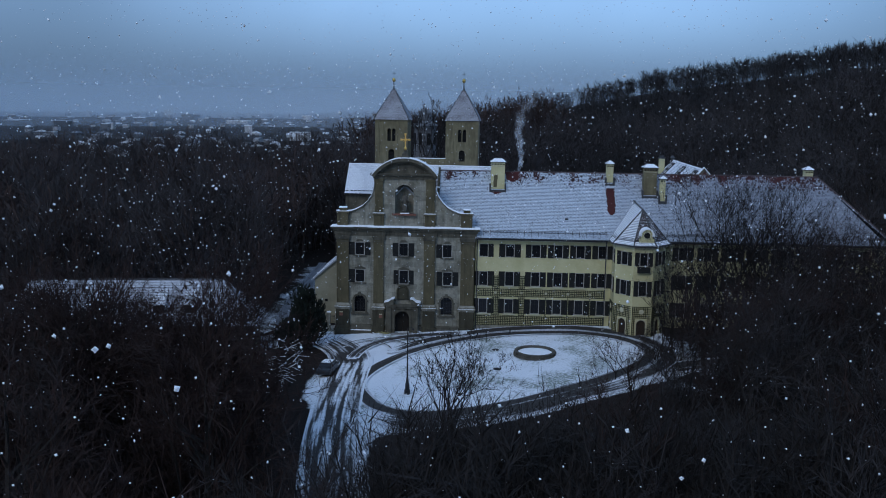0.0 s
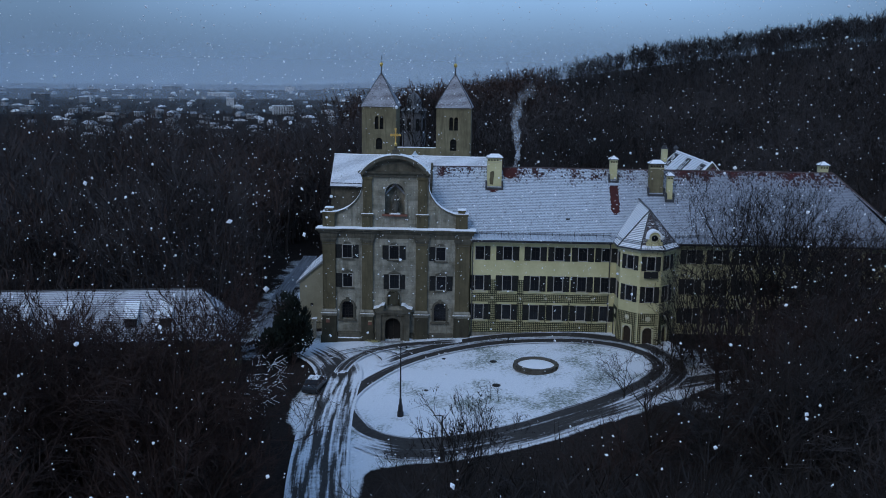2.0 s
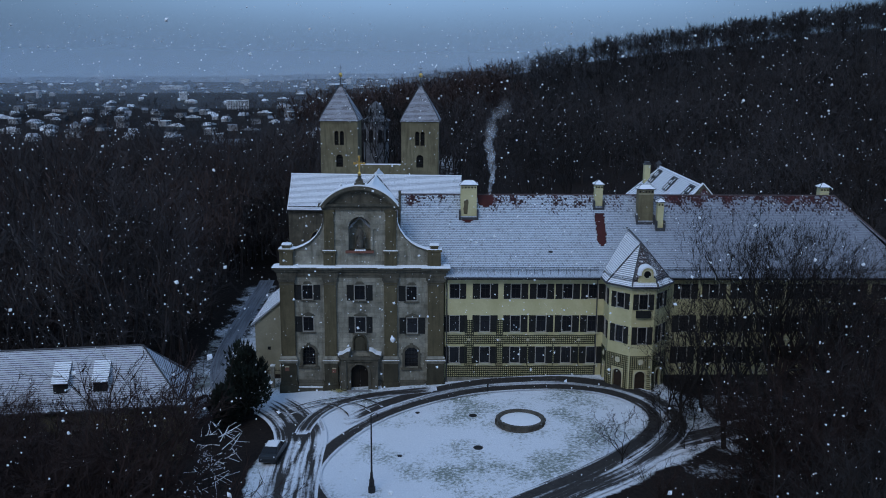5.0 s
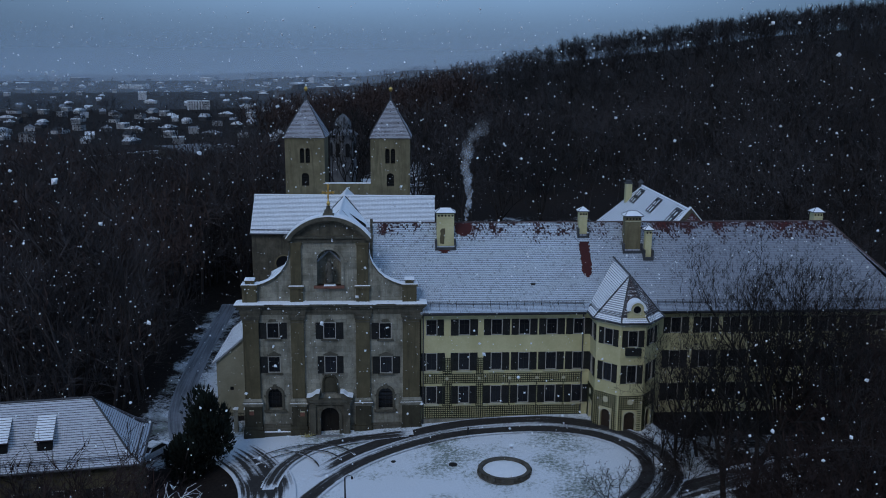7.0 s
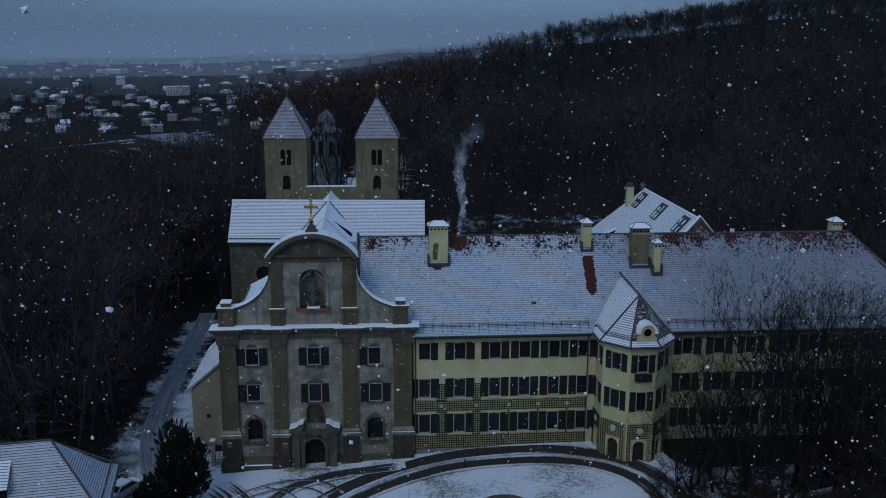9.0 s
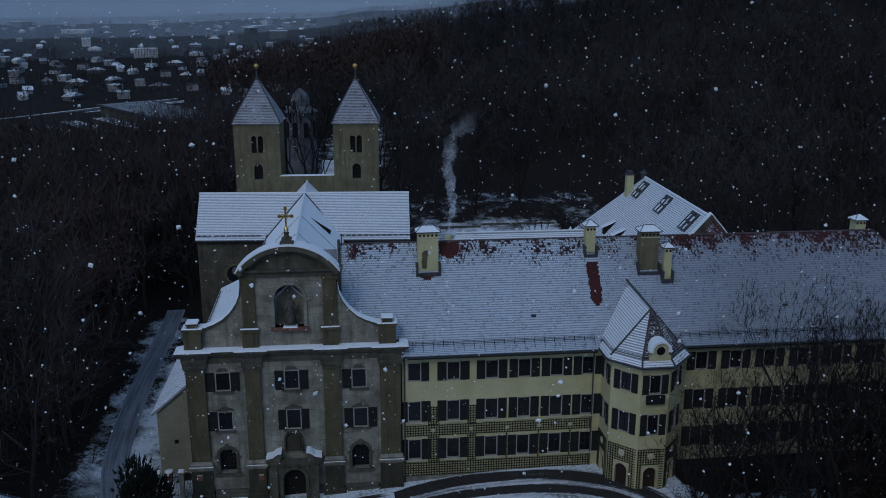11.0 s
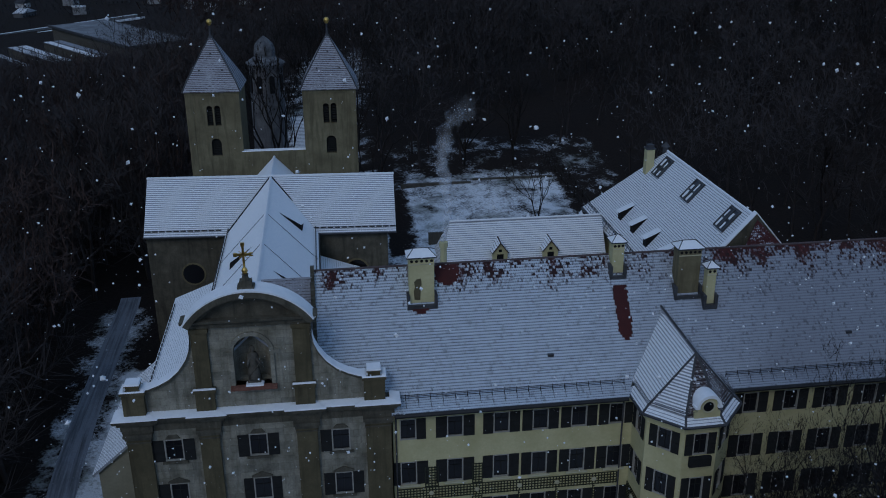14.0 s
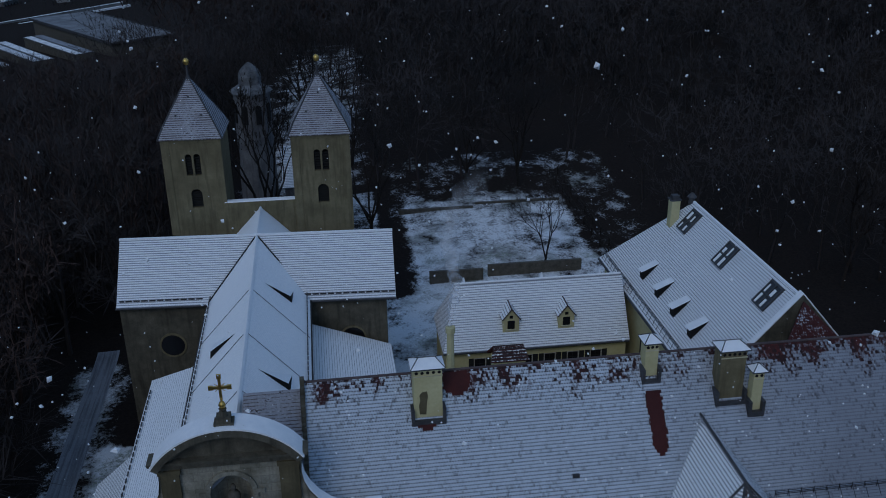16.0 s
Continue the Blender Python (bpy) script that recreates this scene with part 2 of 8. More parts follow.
STATUE = mottled("dark_weathered_stone", (0.05, 0.046, 0.038), (0.13, 0.12, 0.10), 1.5, 9.0, 0.85, 0.5)
RUST = mottled("reddish_sill_stone", (0.13, 0.055, 0.04), (0.24, 0.11, 0.08), 1.5, 9.0, 0.85, 0.4)
BARK = mottled("wet_dark_bark", (0.010, 0.008, 0.007), (0.026, 0.021, 0.018), 1.0, 9.0, 0.9, 0.6)
TWIG = mottled("brown_twigs", (0.015, 0.0115, 0.011), (0.035, 0.027, 0.025), 0.4, 6.0, 0.9, 0.2)
DARK_TWIG = mottled("black_brown_wet_twigs", (0.010, 0.0085, 0.008), (0.024, 0.019, 0.018), 0.4, 6.0, 0.9, 0.2)
WOOD_TWIG = mottled("grey_brown_forest_twigs", (0.029, 0.024, 0.0245), (0.056, 0.047, 0.046), 0.06, 1.5, 0.9, 0.2)
WOOD_BEECH = mottled("rust_brown_forest_twigs", (0.030, 0.019, 0.017), (0.068, 0.041, 0.034), 0.06, 1.5, 0.9, 0.2)
BEECH = mottled("rust_brown_beech_twigs", (0.016, 0.0085, 0.0075), (0.038, 0.020, 0.016), 0.4, 6.0, 0.9, 0.2)
NEEDLE = mottled("dark_green_needles", (0.008, 0.012, 0.010), (0.020, 0.028, 0.020), 0.6, 8.0, 0.8, 0.3)
CONCRETE = mottled("grey_concrete", (0.16, 0.16, 0.16), (0.30, 0.30, 0.30), 1.0, 9.0)


def by_house(name, tones):
    """Paint or snow that differs from house to house."""
    m = material(name, tones[0], 0.85)
    own = m.node_tree.nodes.new("ShaderNodeObjectInfo")
    c = tones[0]
    for k, tone in enumerate(tones[1:], 1):
        c = mix_of(m, ramp_of(m, own.outputs["Random"], k / len(tones) - 0.04, k / len(tones) + 0.04), c, tone)
    n = noise_of(m, 0.5, 4, 0.6)
    return finish(m, mix_of(m, ramp_of(m, n, 0.35, 0.7, 0.0, 0.45), c, tuple(0.35 * v for v in tones[0])))


TOWN_WALL = by_house("town_plaster", [(0.05, 0.052, 0.058), (0.12, 0.12, 0.125), (0.55, 0.55, 0.56)])
TOWN_ROOF = by_house("snow_on_town_roofs", [(0.05, 0.05, 0.055), (0.86, 0.89, 0.93), (0.30, 0.32, 0.36), (0.90, 0.92, 0.95)])
HILL_TWIG = mottled("greyish_far_twigs", (0.021, 0.0195, 0.0205), (0.037, 0.034, 0.036), 0.05, 1.0, 0.9, 0.1)
TOWN_TWIG = mottled("dark_far_twigs", (0.020, 0.020, 0.023), (0.040, 0.040, 0.044), 0.05, 1.0, 0.9, 0.1)


def wing_tiles(name, nose):
    """Clay tiles under thin snow, tile by tile: most are white, many near the ridge lie bare and dark red. nose: the lower edge of a tile, where the snow has slid off."""
    m = material(name, (0.6, 0.65, 0.7), 0.8)
    tc, sep = m.node_tree.nodes.new("ShaderNodeTexCoord"), m.node_tree.nodes.new("ShaderNodeSeparateXYZ")
    link(m, tc.outputs["Object"], sep.inputs[0])
    x, z = sep.outputs["X"], sep.outputs["Z"]
    row = math_of(m, "FLOOR", math_of(m, "MULTIPLY", math_of(m, "SUBTRACT", z, 14.35), 43 / 8.0))
    shift = math_of(m, "MULTIPLY", math_of(m, "MODULO", row, 2.0), 0.5)
    com = m.node_tree.nodes.new("ShaderNodeCombineXYZ")
    link(m, math_of(m, "FLOOR", math_of(m, "ADD", math_of(m, "MULTIPLY", x, 1 / 0.17), shift)), com.inputs["X"])
    link(m, row, com.inputs["Y"])
    each = m.node_tree.nodes.new("ShaderNodeTexWhiteNoise")
    each.noise_dimensions = "2D"
    link(m, com.outputs[0], each.inputs["Vector"])
    big, mid, fine = noise_of(m, 0.28, 4, 0.6), noise_of(m, 1.1, 4, 0.65), noise_of(m, 7.0, 3, 0.6)
    high = ramp_of(m, math_of(m, "ADD", z, math_of(m, "MULTIPLY", math_of(m, "SUBTRACT", noise_of(m, 0.55, 4, 0.7), 0.5), 4.0)), 20.1, 22.5, 0.0, 0.95)
    high = math_of(m, "ADD", high, math_of(m, "MULTIPLY", ramp_of(m, x, 24.5, 29.0), ramp_of(m, z, 18.5, 22.0, 0.0, 0.18)))
    patch = ramp_of(m, math_of(m, "ADD", math_of(m, "MULTIPLY", big, 0.6), math_of(m, "MULTIPLY", mid, 0.4)), 0.40, 0.58, 0.12, 1.0)
    east = ramp_of(m, x, 24.5, 29.0)
    patch = math_of(m, "ADD", patch, math_of(m, "MULTIPLY", east, 0.18))
    # more bare tiles eastwards: melt, plus vignette darkening painted in
    worn = ramp_of(m, x, 21.0, 46.0, 0.0, 0.10)
    share = math_of(m, "ADD", math_of(m, "MULTIPLY", high, patch), ramp_of(m, mid, 0.58, 0.78, 0.002, 0.05))
    share = math_of(m, "ADD", share, math_of(m, "MULTIPLY", worn, ramp_of(m, big, 0.35, 0.6)))
    share = math_of(m, "ADD", share, math_of(m, "MULTIPLY", math_of(m, "SUBTRACT", fine, 0.53), 1.0))
    bare = ramp_of(m, math_of(m, "SUBTRACT", share, each.outputs["Value"]), -0.20, 0.26)
    clay = mix_of(m, each.outputs["Value"], (0.024, 0.012, 0.013), (0.080, 0.016, 0.015))
    clay = mix_of(m, ramp_of(m, high, 0.1, 0.5), (0.040, 0.034, 0.040), clay)
    if nose:
        scale = math_of(m, "SINE", math_of(m, "MULTIPLY", math_of(m, "ADD", x, math_of(m, "MULTIPLY", shift, 0.19)), 6.2832 / 0.19))
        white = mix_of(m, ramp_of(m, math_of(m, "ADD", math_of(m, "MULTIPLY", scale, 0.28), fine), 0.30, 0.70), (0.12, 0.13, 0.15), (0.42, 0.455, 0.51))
    else:
        white = mix_of(m, ramp_of(m, fine, 0.3, 0.75), (0.435, 0.495, 0.57), (0.61, 0.68, 0.76))
        white = mix_of(m, ramp_of(m, big, 0.35, 0.65, 0.0, 0.35), white, (0.46, 0.50, 0.555))
    # greys the snow to the east: thinner cover and painted-in edge darkening
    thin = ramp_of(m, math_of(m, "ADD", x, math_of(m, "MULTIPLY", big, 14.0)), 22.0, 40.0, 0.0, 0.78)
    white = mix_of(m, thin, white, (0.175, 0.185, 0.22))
    return finish(m, mix_of(m, bare, white, clay), None, fine, 0.4, 0.03)


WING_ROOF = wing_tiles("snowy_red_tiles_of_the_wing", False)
WING_EDGE = wing_tiles("tile_noses_of_the_wing", True)
NAVE_ROOF = snowy_tiles("snowy_tiles_of_the_nave", "Y", (0.16, 0.10, 0.09), 0.84, width=0.24, lines=0.06, white=((0.80, 0.835, 0.88), (0.94, 0.955, 0.97)))
CROSS_ROOF = snowy_tiles("snowy_tiles_of_the_transept", "X", (0.14, 0.09, 0.085), 0.79, width=0.22)
SPIRE_ROOF = snowy_tiles("thinly_snowed_plain_tiles", "X", (0.10, 0.07, 0.078), 0.70, width=0.2, lines=0.02, white=((0.30, 0.31, 0.35), (0.47, 0.49, 0.53)))
REAR_ROOF = snowy_tiles("snowy_tiles_of_the_rear_house", "Y", (0.13, 0.075, 0.07), 0.80, width=0.22)
HIP_ROOF = snowy_tiles("thinly_dusted_red_tiles", "X", (0.075, 0.017, 0.017), 0.44, lines=0.03, white=((0.30, 0.31, 0.35), (0.46, 0.48, 0.53)))
LINK_ROOF = snowy_tiles("thinly_dusted_brown_tiles", "X", (0.07, 0.05, 0.055), 0.66, lines=0.02, white=((0.24, 0.245, 0.275), (0.37, 0.38, 0.42)))
BARE_ROOF = snowy_tiles("half_bare_brown_tiles", "Y", (0.05, 0.034, 0.036), 0.46)


def broken_edge():
    """The noses of the tiles: snow clings to some, others are bare."""
    m = material("tile_noses_half_under_snow", (0.1, 0.08, 0.08), 0.85)
    v = math_of(m, "ADD", math_of(m, "MULTIPLY", noise_of(m, 5.5, 3, 0.7), 0.7), math_of(m, "MULTIPLY", noise_of(m, 0.5, 3, 0.6), 0.45))
    return finish(m, mix_of(m, ramp_of(m, v, 0.38, 0.60), (0.46, 0.48, 0.53), (0.085, 0.07, 0.072)))


TILE_EDGE = broken_edge()
SOFT_EDGE = mottled("thinly_snowed_tile_noses", (0.22, 0.235, 0.265), (0.40, 0.425, 0.47), 0.3, 4.0)
GATE_ROOF = snowy_tiles("dusted_tiles_of_the_gate_house", "X", (0.08, 0.07, 0.075), 0.69, width=0.2, lines=0.02, white=((0.46, 0.48, 0.53), (0.66, 0.68, 0.73)))


def ground_material():
    m = material("winter_ground", (0.1, 0.1, 0.1), 0.95)
    m.node_tree.nodes["Principled BSDF"].inputs["Specular IOR Level"].default_value = 0.05
    at = m.node_tree.nodes.new("ShaderNodeAttribute")
    at.attribute_name = "snow"
    n1, n2, n3 = noise_of(m, 0.25, 6, 0.7), noise_of(m, 3.0, 5, 0.7), noise_of(m, 14.0, 3, 0.6)
    s = math_of(m, "ADD", at.outputs["Fac"], math_of(m, "MULTIPLY", math_of(m, "SUBTRACT", n1, 0.5), 0.9))
    s = math_of(m, "ADD", s, math_of(m, "MULTIPLY", math_of(m, "SUBTRACT", n2, 0.5), 0.55))
    s = ramp_of(m, s, 0.42, 0.62)
    litter = mix_of(m, ramp_of(m, n2, 0.3, 0.7), (0.013, 0.0115, 0.0115), (0.032, 0.025, 0.022))
    snow = mix_of(m, ramp_of(m, n3, 0.3, 0.75), (0.62, 0.66, 0.72), (0.88, 0.905, 0.94))
    grass = mix_of(m, ramp_of(m, math_of(m, "MULTIPLY", n2, ramp_of(m, noise_of(m, 0.11, 3), 0.40, 0.68, 0.62, 1.35)), 0.46, 0.70, 0.02, 0.8), snow, (0.10, 0.135, 0.09))
    return finish(m, mix_of(m, s, litter, grass), None, n2, 0.6, 0.1)


def road_material(name="slushy_drive", puddle=(0.020, 0.018, 0.017), snow=(0.80, 0.83, 0.88)):
    """Wet tracks in slush: streaks run along u, v goes across."""
    m = material(name, (0.1, 0.1, 0.1), 0.6)
    uv = m.node_tree.nodes.new("ShaderNodeUVMap")
    mp = m.node_tree.nodes.new("ShaderNodeMapping")
    mp.inputs["Scale"].default_value = (0.03, 0.85, 1.0)
    n = node(m, "ShaderNodeTexNoise", Scale=3.0, Detail=6.0, Roughness=0.62)
    link(m, uv.outputs["UV"], mp.inputs["Vector"])
    link(m, mp.outputs["Vector"], n.inputs["Vector"])
    at = m.node_tree.nodes.new("ShaderNodeAttribute")
    at.attribute_name = "worn"
    n2 = noise_of(m, 2.0, 5, 0.7)
    v = math_of(m, "ADD", n.outputs["Fac"], math_of(m, "MULTIPLY", math_of(m, "SUBTRACT", n2, 0.5), 0.38))
    v = math_of(m, "ADD", v, at.outputs["Fac"])
    v = math_of(m, "ADD", v, math_of(m, "MULTIPLY", math_of(m, "SUBTRACT", noise_of(m, 0.11, 3, 0.5), 0.5), 0.45))
    dark = ramp_of(m, v, 0.42, 0.62)
    wet = mix_of(m, ramp_of(m, n2, 0.3, 0.7), puddle, tuple(2.6 * v for v in puddle))
    white = mix_of(m, ramp_of(m, noise_of(m, 14.0, 3, 0.6), 0.3, 0.75), tuple(0.76 * v for v in snow), tuple(1.06 * v for v in snow))
    c = mix_of(m, dark, white, wet)
    return finish(m, c, ramp_of(m, dark, 0, 1, 0.85, 0.7), n2, 0.4, 0.05)


LANE = road_material("trodden_snow_on_the_lane", (0.06, 0.065, 0.075), (0.28, 0.30, 0.34))
DUSTED = mottled("asphalt_dusted_with_snow", (0.10, 0.105, 0.115), (0.28, 0.295, 0.32), 0.25, 5.0, 0.8)
GROUND = ground_material()
ROAD = road_material()


# ---------------------------------------------------------------- building helpers
class Mesh:
    """Collects vertices and faces; m is the pose given to what is added next, slot the material's number."""

    def __init__(self):
        self.v, self.f, self.s = [], [], []
        self.m, self.slot = Matrix.Identity(4), 0

    def add(self, verts, faces):
        n = len(self.v)
        self.v += [tuple(self.m @ Vector(p)) for p in verts]
        self.f += [tuple(n + i for i in f) for f in faces]
        self.s += [self.slot] * len(faces)
        return self

    def box(self, x0, x1, y0, y1, z0, z1):
        return self.add([(x, y, z) for z in (z0, z1) for x, y in ((x0, y0), (x1, y0), (x1, y1), (x0, y1))],
                        [(0, 3, 2, 1), (4, 5, 6, 7), (0, 1, 5, 4), (1, 2, 6, 5), (2, 3, 7, 6), (3, 0, 4, 7)])

    def slab(self, poly, y0, y1):
        """A polygon of (x, z), pulled from y0 (front) to y1."""
        n = len(poly)
        return self.add([(x, y0, z) for x, z in poly] + [(x, y1, z) for x, z in poly],
                        [tuple(range(n)), tuple(range(2 * n - 1, n - 1, -1))] + [(i, n + i, n + (i + 1) % n, (i + 1) % n) for i in range(n)])

    def rise(self, poly, z0, z1):
        """A polygon of (x, y), counter-clockwise, raised from z0 to z1."""
        n = len(poly)
        return self.add([(x, y, z0) for x, y in poly] + [(x, y, z1) for x, y in poly],
                        [tuple(range(n - 1, -1, -1)), tuple(range(n, 2 * n))] + [(i, (i + 1) % n, n + (i + 1) % n, n + i) for i in range(n)])

    def lathe(self, rings, sides=12, x=0.0, y=0.0, caps=True):
        """Rings of (radius, z) round an upright axis."""
        vs = [(x + r * math.cos(6.28319 * k / sides), y + r * math.sin(6.28319 * k / sides), z) for r, z in rings for k in range(sides)]
        fs = [tuple(range(sides - 1, -1, -1)), tuple(range((len(rings) - 1) * sides, len(rings) * sides))] if caps else []
        fs += [(a * sides + k, a * sides + (k + 1) % sides, (a + 1) * sides + (k + 1) % sides, (a + 1) * sides + k) for a in range(len(rings) - 1) for k in range(sides)]
        return self.add(vs, fs)

    def rod(self, a, b, ra, rb, sides=5):
        a, b = Vector(a), Vector(b)
        t = (b - a).normalized()
        u = t.cross(Vector((0.31, 0.17, 0.93))).normalized()
        w = t.cross(u)
        ring = [(math.cos(6.28319 * k / sides), math.sin(6.28319 * k / sides)) for k in range(sides)]
        vs = [a + ra * (c * u + s * w) for c, s in ring] + [b + rb * (c * u + s * w) for c, s in ring]
        return self.add(vs, [(k, (k + 1) % sides, sides + (k + 1) % sides, sides + k) for k in range(sides)] + [tuple(range(sides - 1, -1, -1)), tuple(range(sides, 2 * sides))])

    def sweep(self, line, profile, slot=None):
        """A moulding: a profile of (out, z) along a line of (x, y) points; out is to the right of the way."""
        pts = [Vector(p) for p in line]
        outs = []
        for i, p in enumerate(pts):
            a = (pts[i] - pts[i - 1]).normalized() if i else (pts[1] - pts[0]).normalized()
            b = (pts[i + 1] - pts[i]).normalized() if i < len(pts) - 1 else a
            na, nb = Vector((a.y, -a.x)), Vector((b.y, -b.x))
            n = (na + nb).normalized()
            outs.append(n / max(0.3, n.dot(na)))
        k = len(profile)
        vs = [(p.x + o * d.x, p.y + o * d.y, z) for p, d in zip(pts, outs) for o, z in profile]
        fs = [(i * k + j, (i + 1) * k + j, (i + 1) * k + (j + 1) % k, i * k + (j + 1) % k) for i in range(len(pts) - 1) for j in range(k)]
        fs += [tuple(range(k - 1, -1, -1)), tuple(range((len(pts) - 1) * k, len(pts) * k))]
        return self.add(vs, fs)

    def wall(self, x0, x1, z0, z1, y0, y1, holes=()):
        """An upright wall from y0 (front) to y1 with rectangular holes (x0, x1, z0, z1) right through it."""
        xs = sorted({x0, x1, *(v for h in holes for v in h[:2] if x0 < v < x1)})
        zs = sorted({z0, z1, *(v for h in holes for v in h[2:] if z0 < v < z1)})
        gone = lambda x, z: any(h[0] < x < h[1] and h[2] < z < h[3] for h in holes)  # noqa: E731
        for a, b in zip(xs, xs[1:]):
            for c, d in zip(zs, zs[1:]):
                if not gone((a + b) / 2, (c + d) / 2):
                    self.add([(a, y0, c), (b, y0, c), (b, y0, d), (a, y0, d), (a, y1, c), (b, y1, c), (b, y1, d), (a, y1, d)], [(0, 1, 2, 3), (5, 4, 7, 6)])
        for a, b, c, d in [*holes, (x1, x0, z0, z1)]:
            self.add([(a, y0, c), (b, y0, c), (b, y0, d), (a, y0, d), (a, y1, c), (b, y1, c), (b, y1, d), (a, y1, d)], [(0, 4, 5, 1), (2, 6, 7, 3), (1, 5, 6, 2), (3, 7, 4, 0)])
        return self

    def roof(self, poly, course=0.24, lip=0.035, under=0.18, nose=0.25):
        """A roof plane in courses, each lying on the one below, with the noses of the tiles bare of snow. poly: corners, the first two of them the eave.
        Slot 0 is the upper side, slot 1 the tiles' edges and the under side."""
        p = [Vector(q) for q in poly]
        u = (p[1] - p[0]).normalized()
        n = u.cross(p[2] - p[0]).normalized()
        n = n if n.z > 0 else -n
        w = n.cross(u)
        w = w if w.z > 0 else -w
        flat = [((q - p[0]).dot(u), (q - p[0]).dot(w)) for q in p]
        low, top = min(b for _, b in flat), max(b for _, b in flat)
        count = max(1, round((top - low) / course))

        def cut(some, level, keep):
            out = []
            for (a0, b0), (a1, b1) in zip(some, some[1:] + some[:1]):
                i0, i1 = keep * (b0 - level) >= -1e-9, keep * (b1 - level) >= -1e-9
                if i0:
                    out.append((a0, b0))
                if i0 != i1:
                    k = (level - b0) / (b1 - b0)
                    out.append((a0 + k * (a1 - a0), level))
            return out

        level = [low] + [low + (top - low) * (k + random.uniform(-0.05, 0.05)) / count for k in range(1, count)] + [top]
        for b0, b1 in zip(level, level[1:]):
            strip = cut(cut(flat, b0, 1), b1, -1)
            if len(strip) < 3:
                continue
            at = lambda a, b, h: p[0] + a * u + b * w + h * n  # noqa: E731
            bm = b0 + nose * random.uniform(0.92, 1.08) * (b1 - b0)
            for lo, hi, slot in ((b0, bm, 1), (bm, b1, 0)):
                piece = cut(cut(strip, lo, 1), hi, -1) if nose else strip
                if len(piece) > 2 and (nose or slot == 0):
                    self.slot = slot
                    self.add([at(a, b, lip * (b1 - b) / (b1 - b0)) for a, b in piece], [tuple(range(len(piece)))])
            edge = [a for a, b in strip if abs(b - b0) < 1e-6]
            if len(edge) > 1:
                self.slot = 1
                self.add([at(min(edge), b0, 0), at(max(edge), b0, 0), at(max(edge), b0, lip), at(min(edge), b0, lip)], [(0, 1, 2, 3)])
        self.slot = 1
        k = len(p)
        self.add([q - under * n for q in p] + p, [tuple(range(k))] + [(i, (i + 1) % k, k + (i + 1) % k, k + i) for i in range(k)])
        self.slot = 0
        return self


def part(name, mesh, mats, parent=None, label="", kind="", smooth=False):
    data = bpy.data.meshes.new(name)
    data.from_pydata(mesh.v, [], mesh.f)
    for m in mats if isinstance(mats, (list, tuple)) else (mats,):
        data.materials.append(m)
    if any(mesh.s):
        data.polygons.foreach_set("material_index", mesh.s)
    if smooth:
        data.polygons.foreach_set("use_smooth", [True] * len(data.polygons))
    data.update()
    ob = new(name, data)
    if parent:
        ob.parent = parent
    return tagged(ob, label, "", "", kind)


def weld(ob):
    """Joins corners that lie on one another, so that a moulding is one piece."""
    bm = bmesh.new()
    bm.from_mesh(ob.data)
    bmesh.ops.remove_doubles(bm, verts=bm.verts, dist=0.0005)
    bm.to_mesh(ob.data)
    bm.free()
    return ob


def thing(name, label, category, at=None, group="", kind=""):
    ob = new(name)
    ob.empty_display_size = 0.5
    if at is not None:
        ob.matrix_basis = at
    return tagged(ob, label, category, group, kind)


def arc(cx, cz, r, a0, a1, n, rz=None):
    return [(cx + r * math.cos(radians(a0 + (a1 - a0) * k / n)), cz + (rz or r) * math.sin(radians(a0 + (a1 - a0) * k / n))) for k in range(n + 1)]


